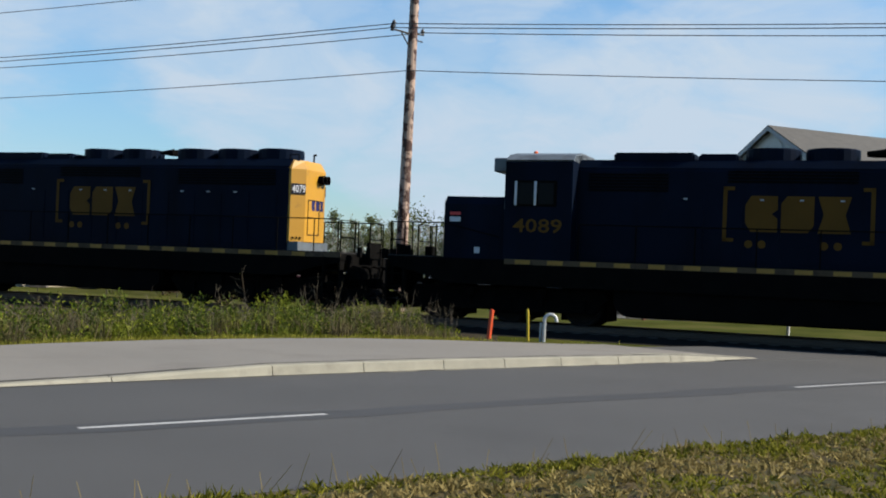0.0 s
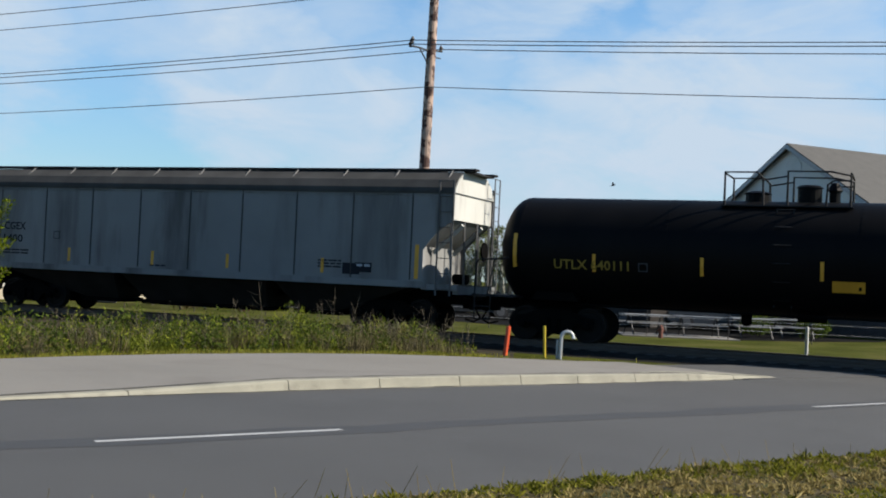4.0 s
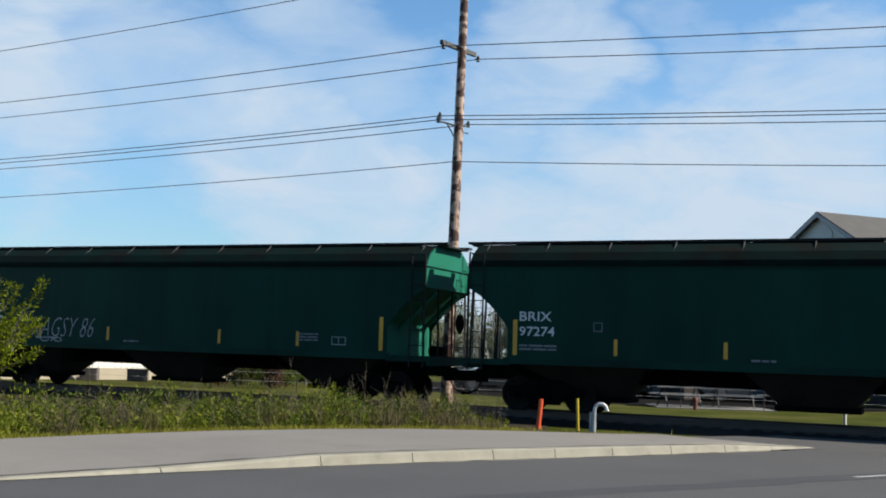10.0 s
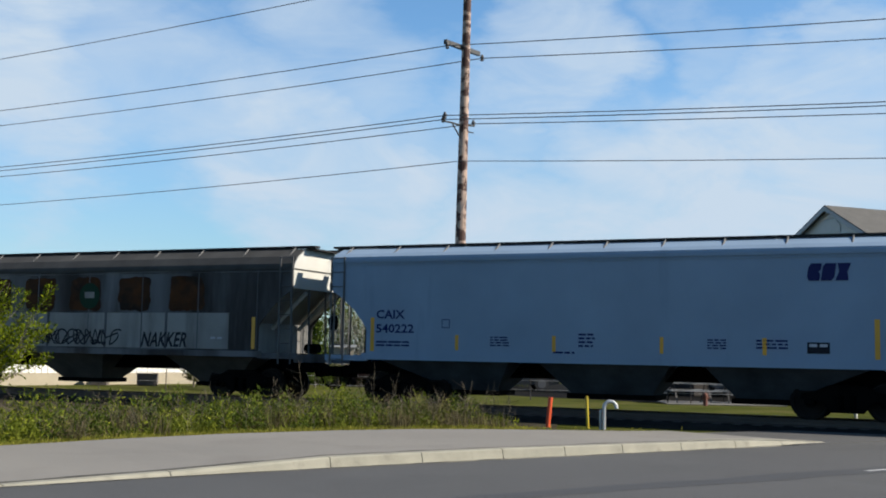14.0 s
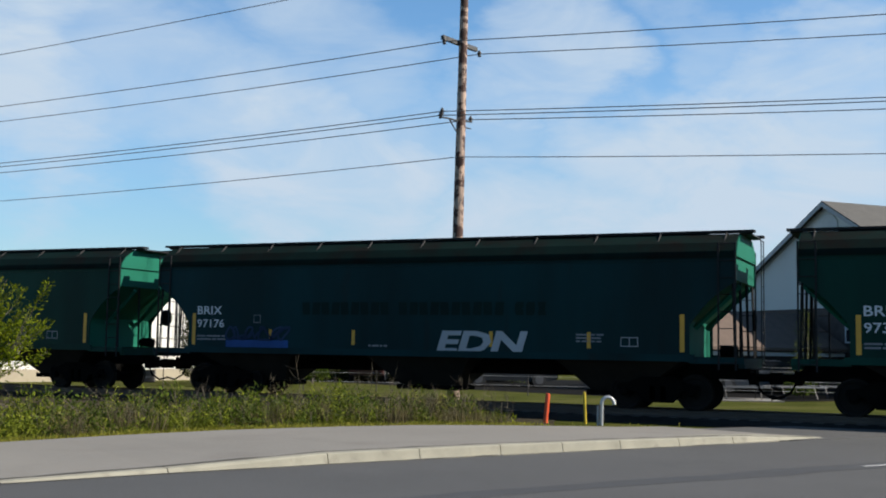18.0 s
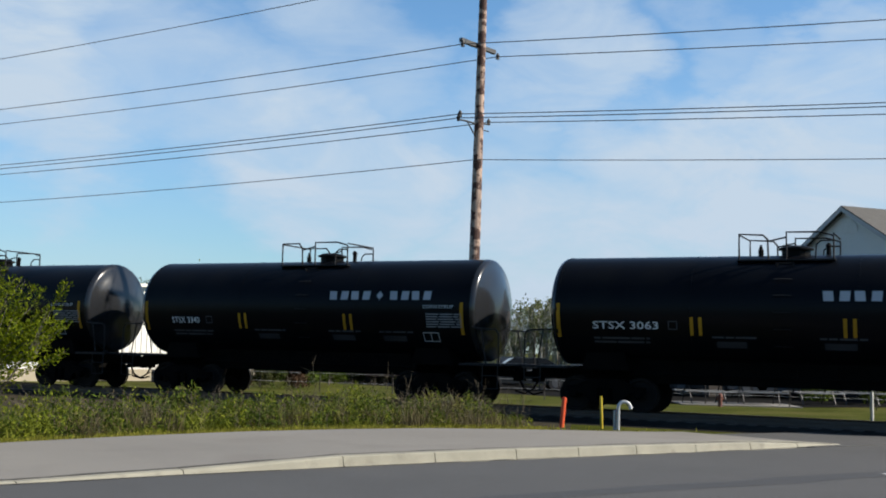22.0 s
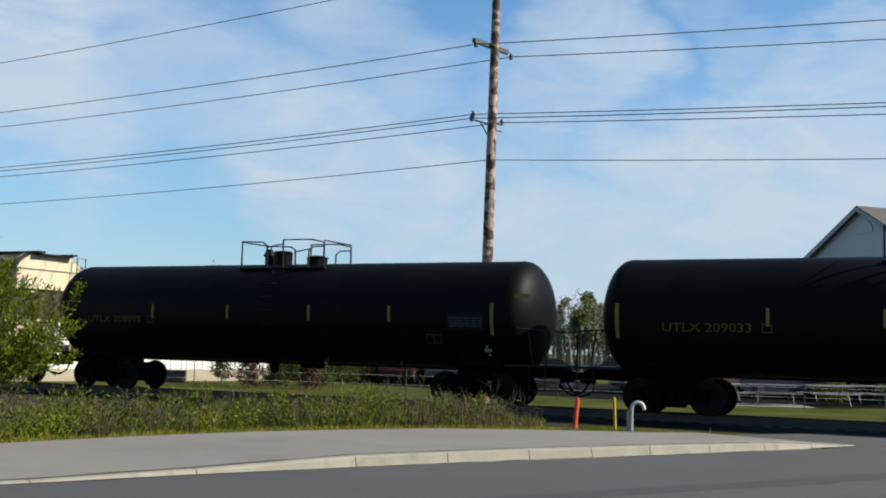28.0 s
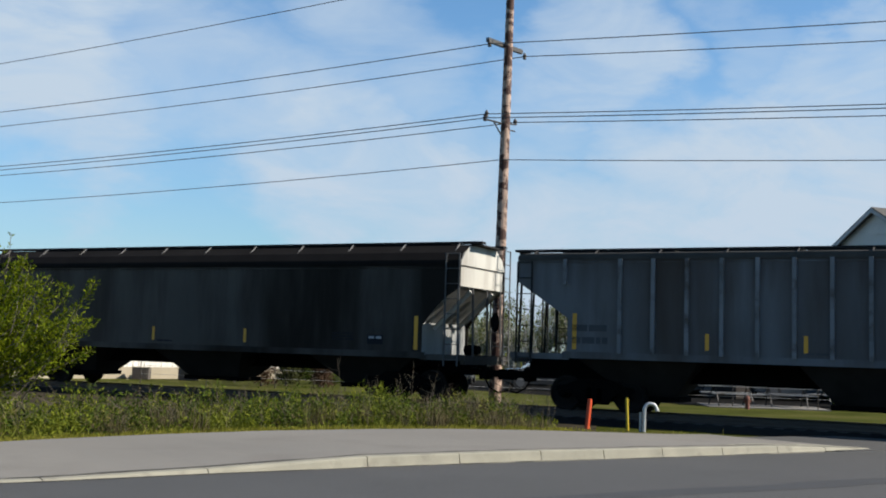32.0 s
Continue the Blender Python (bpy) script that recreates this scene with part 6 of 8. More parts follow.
    for y in (-1.51, 1.5):
        bm = bmesh.new()
        box(bm, 4.2, 5.38, y - 0.01, y + 0.02, 3.1, 3.76)
        part("window_frame", bm, P_TRUCK, cab)
        for x0 in (4.32, 4.88):
            bm = bmesh.new()
            box(bm, x0, x0 + 0.42, y - 0.02, y + 0.025, 3.15, 3.7)
            part("window_pane", bm, P_CABGLASS, cab)
        # white strips imitate daylight seen through the cab windows
        for x0 in (4.23, 4.77):
            bm = bmesh.new()
            box(bm, x0, x0 + 0.06, y - 0.04, y + 0.04, 3.12, 3.74)
            part("window_post", bm, P_LETWHITE, cab)
    bm = bmesh.new()
    section(bm, [(-1.0, 1.62), (-1.0, 3.2), (-0.8, 3.42), (0.8, 3.42), (1.0, 3.2), (1.0, 1.62)], 2.05, 3.94)
    part("short_hood", bm, P_LOCO, loco)
    bm = bmesh.new()
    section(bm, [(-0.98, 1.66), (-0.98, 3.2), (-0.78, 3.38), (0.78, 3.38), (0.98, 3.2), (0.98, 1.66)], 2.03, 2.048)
    part("nose_face", bm, P_NOSE, loco, "dull dark yellow nose face")
    bm = bmesh.new()
    box(bm, 1.95, 2.03, -0.25, 0.25, 2.75, 3.0)
    part("headlight_box", bm, P_TRUCK, loco)
    bm = bmesh.new()
    for y in (-0.14, 0.14):
        lathe_x(bm, [(1.93, 0.09), (1.955, 0.1)], y, 2.87, 12)
        lathe_x(bm, [(3.38, 0.1), (3.41, 0.11)], y, 4.2, 12)
    part("headlight", bm, P_LAMP, loco)
    for z, hh, m in ((2.86, 0.1, P_REDLABEL), (2.68, 0.16, P_LETWHITE)):
        patch(loco, 2.2, z, 0.32, hh * 0.8, lambda x, zz: (x, -1.006, zz), m, "warning_label")
    patch(loco, 2.95, 1.85, 0.16, 0.16, lambda x, zz: (x, -1.006, zz), P_LETWHITE, "warning_label")
    # this grey imitates sky and sun on the cab front
    bm = bmesh.new()
    section(bm, [(-1.42, 3.0), (-1.42, 4.18), (-1.18, 4.36), (1.18, 4.36), (1.42, 4.18), (1.42, 3.0)], 3.915, 3.945)
    part("cab_front", bm, P_CABROOF, cab, "cab front in grey for the light it catches")
    for y in (-1.28, -0.62, 0.14, 0.8):
        bm = bmesh.new()
        box(bm, 3.89, 3.91, y, y + 0.48, 3.5, 3.98)
        part("windshield", bm, P_CABGLASS, cab)
    bm = bmesh.new()
    box(bm, 3.42, 3.91, -0.95, 0.95, 4.03, 4.4)
    bmesh.ops.bevel(bm, geom=bm.edges[:], offset=0.025, segments=1, affect="EDGES")
    part("number_box", bm, P_CABROOF, cab, "grey number box over the windshield")
    for y in (-0.85, 0.4):
        bm = bmesh.new()
        box(bm, 3.405, 3.42, y, y + 0.45, 4.1, 4.32)
        part("number_board", bm, P_LETDIM, cab)
    for y in (-1.1, 0.85):
        bm = bmesh.new()
        box(bm, 0.72, 0.98, y, y + 0.25, 1.74, 2.02)
        bmesh.ops.bevel(bm, geom=bm.edges[:], offset=0.03, segments=1, affect="EDGES")
        part("ditch_light", bm, P_TRUCK, loco)
    # decks, steps, handrails
    for x0, x1 in ((0.6, 2.0), (18.1, 20.1)):
        bm = bmesh.new()
        box(bm, x0, x1, -1.5, 1.5, 1.7, 1.74)
        part("deck", bm, P_GRATE, loco)
    for e, sgn in ((0.35, 1), (20.35, -1)):
        bm = bmesh.new()
        for y in (-1.45, 1.45):
            for k, z in enumerate((0.5, 0.85, 1.2)):
                box(bm, min(e + sgn * 0.25, e + sgn * 0.75), max(e + sgn * 0.25, e + sgn * 0.75), y - 0.12, y + 0.12, z, z + 0.03)
            box(bm, e + sgn * 0.24 - 0.02, e + sgn * 0.24 + 0.02, y - 0.14, y + 0.14, 0.45, 1.6)
            box(bm, e + sgn * 0.76 - 0.02, e + sgn * 0.76 + 0.02, y - 0.14, y + 0.14, 0.45, 1.6)
        box(bm, e + sgn * 0.2 - 0.05, e + sgn * 0.2 + 0.05, -1.1, 1.1, 0.95, 1.66)
        prism(bm, [(e + sgn * 0.2, 0.7), (e, 0.22), (e + sgn * 0.3, 0.22)], -1.2, 1.2)
        part("end_steps", bm, P_TRUCK, loco)
        xe = e + sgn * 0.3
        for a, b in ((-1.45, -0.5), (0.5, 1.45)):
            bm = bmesh.new()
            pipe(bm, [(xe, a, 1.6), (xe, a, 2.65), (xe, b, 2.65), (xe, b, 1.6)], 0.022, 5)
            part("end_railing", bm, P_TRUCK, loco)
            bm = bmesh.new()
            bar(bm, (xe, a, 2.15), (xe, b, 2.15), 0.018, 5)
            part("end_rail_bar", bm, P_TRUCK, loco)
        coupler(loco, 0.77 if sgn > 0 else 19.83, -sgn)
        bm = bmesh.new()
        for y in (-0.75, -0.55, 0.55, 0.75):
            pipe(bm, [(e + sgn * 0.1, y, 1.0), (e - sgn * 0.15, y, 0.8), (e - sgn * 0.25, y, 0.5), (e - sgn * 0.4, y * 0.9, 0.55)], 0.03, 5)
        part("air_hose", bm, P_TRUCK, loco)
        bm = bmesh.new()
        for y in (-1.0, -0.35, 0.4, 0.95):
            pipe(bm, [(e + sgn * 0.12, y, 1.35), (e - sgn * 0.12, y, 1.3), (e - sgn * 0.2, y * 0.97, 0.95), (e - sgn * 0.1, y * 0.95, 0.72)], 0.035, 5)
            box(bm, e - sgn * 0.1 - 0.05, e - sgn * 0.1 + 0.05, y - 0.06, y + 0.06, 1.62, 1.9)
        box(bm, e + 0.02, e + 0.12, -0.4, 0.4, 1.6, 2.05)
        part("jumper_cable", bm, P_TRUCK, loco)
    for y in (-1.46, 1.46):
        bm = bmesh.new()
        xs = [6.0 + 1.5 * k for k in range(9)]
        for x in xs + [19.2, 19.98]:
            bar(bm, (x, y, 1.6), (x, y, 2.68), 0.018, 5)
        pipe(bm, [(xs[0], y, 2.68), (19.98, y, 2.68)], 0.018, 5)
        pipe(bm, [(0.7, y, 1.6), (0.7, y, 2.65), (2.2, y, 2.65), (3.8, y, 2.3)], 0.018, 5)
        for x in (1.3, 2.0):
            bar(bm, (x, y, 1.6), (x, y, 2.65), 0.018, 5)
        part("handrail", bm, P_TRUCK, loco)
    truck(loco, 3.95, 2.05, 0.508, 3)
    truck(loco, L - 4.05, 2.05, 0.508, 3)
    # lettering on both sides
    for s in (-1, 1):
        surf = (lambda x, z: (x, -1.135, z)) if s < 0 else (lambda x, z: (L - x, 1.135, z))
        cabs = (lambda x, z: (x, -1.512, z)) if s < 0 else (lambda x, z: (L - x, 1.512, z))
        x = (10.15 if s < 0 else L - 12.75)
        blocks(loco, x, 2.6, 2.6, 0.88, (3,), surf, P_LOGO, "owner_logo", 0.1)
        for x0, d in ((x - 0.55, 1), (x + 3.05, -1)):
            bx = min(x0, x0 + d * 0.28)
            patch(loco, x0 if d > 0 else x0 - 0.1, 2.35, 0.1, 1.35, surf, P_LOGO, "logo_bracket")
            patch(loco, bx, 2.35, 0.28, 0.09, surf, P_LOGO, "logo_bracket")
            patch(loco, bx, 3.61, 0.28, 0.09, surf, P_LOGO, "logo_bracket")
        for xx in (x + 0.1, x + 0.42, x + 1.9, x + 2.22):
            bm = bmesh.new()
            bm.faces.new([bm.verts.new(surf(xx + 0.1 * math.cos(a * math.tau / 10), 2.3 + 0.1 * math.sin(a * math.tau / 10))) for a in range(10)])
            part("logo_dot", bm, P_LOGO, loco)
        x = 4.2 if s < 0 else L - 5.6
        letters(loco, number, x, 2.42, 1.35, 0.36, cabs, P_DIMNUM if reversed_end else P_LOGO, "road_number")
        if not label_x:
            continue
        x = label_x
        patch(loco, x, 2.85, 0.5, 0.16, surf, P_LETWHITE, "warning_label")
        patch(loco, x, 3.01, 0.5, 0.08, surf, P_REDLABEL, "warning_label")
    # the hood is narrower than the cab and stands a little higher
    slim = {"long_hood", "hood_end", "side_grille", "hood_panel", "hood_latch", "hood_end_base", "hood_door", "number_board", "road_number", "grab_bolt", "owner_logo", "logo_bracket", "logo_dot", "warning_label"}
    for ob in loco.children_recursive:
        if ob.type != "MESH" or min(v.co.z for v in ob.data.vertices) < 1.65 or ob.data.users > 1:
            continue
        narrow = ob.name.split(".")[0] in slim and min(v.co.x for v in ob.data.vertices) > 6 or ob.name.startswith(("long_hood", "owner_logo", "logo_"))
        for v in ob.data.vertices:
            v.co.z = 1.65 + (v.co.z - 1.65) * 1.03
            if narrow:
                v.co.y *= 0.9
    return loco


P_ORANGE2 = mat("orange_beacon", (0.7, 0.12, 0.02), 0.3, spread=0.05)
P_REDLABEL = mat("red_label", (0.5, 0.03, 0.03), 0.5, spread=0.1)
P_CABGLASS = mat("cab_glass", (0.004, 0.005, 0.007), 0.15, spread=0.05, bump=0, spec=0.04)
P_SILL = mat("dull_yellow_reflector", (0.26, 0.14, 0.012), 0.6, spread=0.3)
P_SILLBAND = mat("grimy_sill_stripe", (0.076, 0.054, 0.034), 0.7, spread=0.4, grain=5, dirt=(0.02, 0.016, 0.014), dirt_at=(0.5, 0.7), dirt_scale=2, spec=0.05)
P_DIMNUM = mat("worn_yellow_lettering", (0.034, 0.024, 0.011), 0.7, spread=0.4, spec=0.05)
P_CABROOF = mat("dull_grey_loco_paint", (0.075, 0.088, 0.1), 0.5, spread=0.3, dirt=(0.04, 0.042, 0.045), dirt_at=(0.5, 0.7), dirt_scale=2.5)
# much darker than the hood-end yellow, with uneven blotches
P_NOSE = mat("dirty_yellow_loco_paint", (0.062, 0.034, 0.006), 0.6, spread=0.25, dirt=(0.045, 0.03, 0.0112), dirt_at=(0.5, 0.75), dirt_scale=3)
# ---- kerb stones ----
M_GRIT = mat("road_grit", (0.03, 0.026, 0.02), 0.95, grain=30, spread=0.4, fine=80)
kerb = new("kerb")
tagged(kerb, "pale concrete kerb of cast sections with dark joints", "kerb", kind="structure")
pts = along(KERB, KERB_H, 1.65)
for (a, ha), (b, hb) in zip(pts, pts[1:]):
    dv = (b - a).normalized()
    a2, b2 = a + dv * 0.007, b - dv * 0.007
    nx, ny = ROAD_NRM.x, ROAD_NRM.y
    bm = bmesh.new()
    vs = []
    for p, h in ((a2, ha), (b2, hb)):
        vs.append([bm.verts.new((p.x + nx * d, p.y + ny * d, z)) for d, z in ((-0.02, -0.05), (-0.02, 0.008), (0.0, 0.014), (0.025, h - 0.015), (0.04, h), (0.2, h + 0.004), (0.2, -0.05))])
    for i in range(7):
        j = (i + 1) % 7
        bm.faces.new((vs[0][i], vs[0][j], vs[1][j], vs[1][i]))
    bm.faces.new(vs[0][::-1])
    bm.faces.new(vs[1])
    part("kerb_stone", bm, M_CONCRETE, kerb)
bm = bmesh.new()
bm.faces.new([bm.verts.new(p) for p in ((4.3, 20.75, 0.16), (6.2, 22.02, 0.105), (7.85, 23.2, 0.028), (6.3, 22.62, 0.1), (5.2, 21.9, 0.125))])
part("kerb_nose", bm, M_CONCRETE, kerb)

# soil in the joint behind the kerb and grit at its foot
for off, wide, dz, nm, lab in ((0.19, 0.13, 0.008, "kerb_joint", "dark soil-filled joint behind the kerb"), (-0.07, 0.055, None, "gutter_grit", "dark grit along the foot of the kerb")):
    bm = bmesh.new()
    prev = None
    rk = random.Random(6)
    for p, h in along(KERB, KERB_H, 0.4):
        z = 0.007 if dz is None else h + dz
        w = wide * rk.uniform(0.35, 1.2)
        cur = [bm.verts.new((p.x + ROAD_NRM.x * d, p.y + ROAD_NRM.y * d, z)) for d in (off, off + w)]
        if prev:
            bm.faces.new((prev[0], cur[0], cur[1], prev[1]))
        prev = cur
    part(nm, bm, M_GRIT, kerb, lab)

# ---- ties under the rails ----
def tie_mesh():
    bm = bmesh.new()
    box(bm, -0.115, 0.115, -1.3, 1.3, -0.3, -0.155)
    return finish(bm, "tie", M_TIE)


tm = tie_mesh()
for k in range(120):
    t = part("tie", tm, None, rails)
    p = track(-36 + 0.5 * k)
    t.matrix_world = Matrix.Translation(p) @ Matrix.Rotation(-TURN, 4, "Z")


# ---- planting ----
def cloud_mesh(name, centres, ups, wide, long, material):
    """Many small separate leaves or blades: each a quad from its foot along up."""
    n = len(centres)
    rg = np.random.RandomState(len(name) * 7 + n)
    side = np.cross(ups, rg.normal(size=(n, 3)))
    side /= np.linalg.norm(side, axis=1, keepdims=True) + 1e-9
    w = np.asarray(wide).reshape(-1, 1) * 0.5
    l = np.asarray(long).reshape(-1, 1)
    v = np.empty((n, 4, 3))
    v[:, 0] = centres - side * w * 0.5
    v[:, 1] = centres + side * w * 0.5 + ups * l * 0.1
    v[:, 2] = centres + ups * l + side * w * 0.15
    v[:, 3] = centres + ups * l * 0.55 - side * w
    me = bpy.data.meshes.new(name)
    me.from_pydata(v.reshape(-1, 3).tolist(), [], (np.arange(n * 4).reshape(n, 4)).tolist())
    me.materials.append(material)
    return me


def unit(v):
    return v / (np.linalg.norm(v, axis=1, keepdims=True) + 1e-9)


RG = np.random.RandomState(11)


def back_edge(x):
    xs, ys = zip(*APRON_BACK)
    return np.interp(x, xs, ys)


# weeds between the path and the railway: mounds of leaves with dark hollows between them
n_plant = 1500
px = RG.uniform(-19, 1.9, n_plant)
far_in = RG.uniform(0, 1, n_plant) ** 1.1 * 5.2
py = np.where(px < -9.4, 14.2 + (px + 9.4) * 1.9, back_edge(px)) + 0.95 + far_in
thin = np.clip((1.9 - px) / 2.4, 0, 1)
q = py * math.cos(TURN) + px * math.sin(TURN) - OFF
lift = np.array([noise.noise(Vector((a * 1.1, b * 0.9, 0))) for a, b in zip(px, py)])
kind = 1.1 * np.array([noise.noise(Vector((a * 0.55, b * 1.0, 9))) for a, b in zip(px, py)]) + RG.normal(size=n_plant) * 0.24 - 0.45 * np.clip((px + 2.5) / 4, 0, 1)
tall = np.clip((0.4 + 0.6 * lift + 0.06 * np.minimum(far_in, 3) + RG.normal(size=n_plant) * 0.1) * (0.35 + 0.65 * thin), 0.1, 0.95)
wide = RG.uniform(0.13, 0.36, n_plant) * (0.6 + 0.8 * tall)
grow = (q < -2.4) & (RG.uniform(0, 1, n_plant) < 0.3 + 0.7 * thin)
count = np.where(grow, np.clip(290 * wide * (0.35 + tall), 12, 210), 0).astype(int)
idx = np.repeat(np.arange(n_plant), count)
n = len(idx)
way = unit(np.c_[RG.normal(size=(n, 2)), np.abs(RG.normal(size=n)) * 0.9])
shell = 0.45 + 0.55 * RG.uniform(0, 1, n) ** 0.6
foot = np.c_[px[idx], py[idx], np.full(n, -0.03)] + way * shell[:, None] * np.c_[wide[idx], wide[idx], tall[idx]]
up = unit(way * [1, 1, 0.6] + RG.normal(size=(n, 3)) * 0.55 + [0, 0, 0.25])
hue = kind[idx] + RG.normal(size=n) * 0.1
for lo, hi, m, nm, lab in ((-9, -0.45, L_WEEDDRY, "dry_weeds", "withered tan weeds between path and railway"), (-0.45, 0.08, L_WEEDDARK, "dark_weeds", "dark green weeds between path and railway"), (0.08, 9, L_WEED, "weeds", "yellow-green weeds growing between path and railway")):
    sel = (hue >= lo) & (hue < hi)
    k = int(sel.sum())
    slim = 0.55 if m is L_WEEDDRY else 1.0
    me = cloud_mesh(nm, foot[sel], up[sel], RG.uniform(0.02, 0.05, k) * slim, RG.uniform(0.045, 0.13, k), m)
    tagged(part(nm, me, None), lab, "weeds", kind="stuff")
bed = [(x, float(back_edge(x)) + 0.75) for x in (-15.0, -11.5, -9.4, -7.05, -4.06, -0.5, 2.6)]
bed += [tuple(track(s, -3.2).xy) for s in (-9.0, -20.0, -32.0)]
tagged(sheet("weed_bed", bed, -0.022, mat("dark_leaf_litter", (0.028, 0.023, 0.013), 0.95, grain=20, spread=0.5, fine=40, bump=0.8, spec=0.1)), "dark soil and leaf litter under the weeds", "soil", kind="structure")
# clumps of tall dry grass among them
n_clump = 260
cx = RG.uniform(-6.5, 1.6, n_clump)
cy = back_edge(cx) + RG.uniform(0.7, 4.2, n_clump)
keep = np.array([noise.noise(Vector((a * 0.9, b * 0.9, 21))) for a, b in zip(cx, cy)]) + 0.05 * (cx + 4) > 0.0
cx, cy = cx[keep], cy[keep]
idx = np.repeat(np.arange(len(cx)), 26)
n = len(idx)
P3 = np.c_[cx[idx] + RG.normal(size=n) * 0.07, cy[idx] + RG.normal(size=n) * 0.07, np.full(n, -0.03)]
up = unit(np.c_[RG.normal(size=(n, 2)) * 0.22, np.ones(n)])
me = cloud_mesh("tall_grass", P3, up, RG.uniform(0.012, 0.026, n), RG.uniform(0.2, 0.62, n) * (0.55 + 0.45 * np.clip((1.9 - P3[:, 0]) / 2.4, 0, 1)), L_TALLGRASS)
tagged(part("tall_grass", me, None), "clumps of tall straw-and-olive grass among the weeds", "grass", kind="stuff")
# long green grass blades leaning through the weeds
n = 6000
x = RG.uniform(-15.5, 1.7, n)
y = np.where(x < -9.4, 14.2 + (x + 9.4) * 1.9, back_edge(x)) + 0.75 + RG.uniform(0, 1, n) ** 1.2 * 4.6
patchy = np.array([noise.noise(Vector((a * 0.7, b * 0.9, 31))) for a, b in zip(x, y)])
stay = (patchy + RG.normal(size=n) * 0.12 > -0.08) & (RG.uniform(0, 1, n) < np.clip((1.9 - x) / 2.4, 0.2, 1))
x, y, patchy = x[stay], y[stay], patchy[stay]
n = len(x)
up = unit(np.c_[RG.normal(size=(n, 2)) * 0.45, np.ones(n)])
me = cloud_mesh("long_grass", np.c_[x, y, np.full(n, -0.03)], up, RG.uniform(0.018, 0.036, n), RG.uniform(0.16, 0.36, n) + 0.4 * np.clip(patchy, 0, 1), L_LONGGRASS)
tagged(part("long_grass", me, None), "long green grass blades leaning through the weeds", "grass", kind="stuff")
# dead stalks standing in them
bm = bmesh.new()
rr = random.Random(5)
for k in range(330):
    x = rr.uniform(-15, 1.9)
    y = float(back_edge(x)) + rr.uniform(0.7, 4.6)
    h = rr.uniform(0.35, 0.8) * (1.35 if rr.random() < 0.12 else 1)
    if -4.4 < x < -0.8 and rr.random() < 0.5:
        h *= 1.4
    lean = Vector((rr.gauss(0, 0.16), rr.gauss(0, 0.1), 1))
    a = Vector((x, y, -0.03))
    b = a + lean * h
    pipe(bm, [a, a.lerp(b, 0.5) + Vector((rr.gauss(0, 0.035), 0, 0)), b], 0.005, 3, 0.0025)
    for j in range(rr.randint(2, 6)):
        f = rr.uniform(0.45, 0.95)
        s = a.lerp(b, f)
        e = s + Vector((rr.gauss(0, 0.15), rr.gauss(0, 0.1), rr.uniform(0.05, 0.26)))
        pipe(bm, [s, s.lerp(e, 0.5) + Vector((0, 0, -0.015)), e], 0.005, 3, 0.002)
tagged(part("dead_stalks", bm, L_STALK), "bare grey dead stalks standing among the weeds", "dead stalks", kind="stuff")
# grass fringe along the path's back edge
n = 26000
x = RG.uniform(-14, 5.6, n)
y = back_edge(x) + RG.uniform(-0.05, 1.15, n) + 0.12 * np.abs(RG.normal(size=n))
stay = RG.uniform(0, 1, n) < np.clip((2.6 - x) / 1.6, 0.012, 1)
x, y = x[stay], y[stay]
n = len(x)
P3 = np.c_[x, y, np.full(n, 0.0)]
up = unit(np.c_[RG.normal(size=(n, 2)) * 0.45, RG.uniform(0.5, 1.1, n)])
me = cloud_mesh("fringe_blades", P3, up, RG.uniform(0.014, 0.03, n), RG.uniform(0.05, 0.14, n), L_FRINGE)
tagged(part("grass_fringe", me, None), "light green grass fringe along the path edge", "grass", kind="stuff")
# verge on the near side of the road: tufts of broad blades over thatch
n_tuft = 5200
tu = RG.uniform(0.5, 16.5, n_tuft)
tc = 7.3 - RG.uniform(0, 1, n_tuft) ** 1.15 * 3.6
size = RG.uniform(0.5, 1.0, n_tuft) * (0.8 + 0.6 * np.array([noise.noise(Vector((a * 1.3, b * 1.3, 3))) for a, b in zip(tu, tc)]))
wet = RG.uniform(-0.45, 0.45, n_tuft) + 1.1 * np.array([noise.noise(Vector((a * 0.7, b * 1.6, 7))) for a, b in zip(tu, tc)])
bare = 0.3 - 0.6 * np.clip((7.15 - tc) / 0.7, 0, 1) + 0.5 * np.clip((6.1 - tc) / 0.6, 0, 1)
dry = wet > bare
per = 9
idx = np.repeat(np.arange(n_tuft), per)
n = len(idx)
u, c = tu[idx] + RG.normal(size=n) * 0.03, np.minimum(tc[idx] + RG.normal(size=n) * 0.03, 7.34)
P3 = np.c_[0.828 * u - 0.561 * c, 0.561 * u + 0.828 * c, 0.05 * np.clip((7.3 - c) / 1.5, 0, 1)]
up = unit(np.c_[RG.normal(size=(n, 2)) * 0.75, RG.uniform(0.25, 0.9, n)])
tall = np.clip(0.11 * size[idx], 0.03, 0.2) * RG.uniform(0.5, 1.4, n)
for sel, m, nm, lab in ((~dry[idx], L_GRASS, "verge_grass", "rough green grass tufts on the near road verge"), (dry[idx], L_DRY, "dry_grass", "straw-coloured dead grass on the near road verge")):
    me = cloud_mesh(nm, P3[sel], up[sel], RG.uniform(0.014, 0.034, sel.sum()), tall[sel], m)
    tagged(part(nm, me, None), lab, "grass", kind="stuff")
bm = bmesh.new()
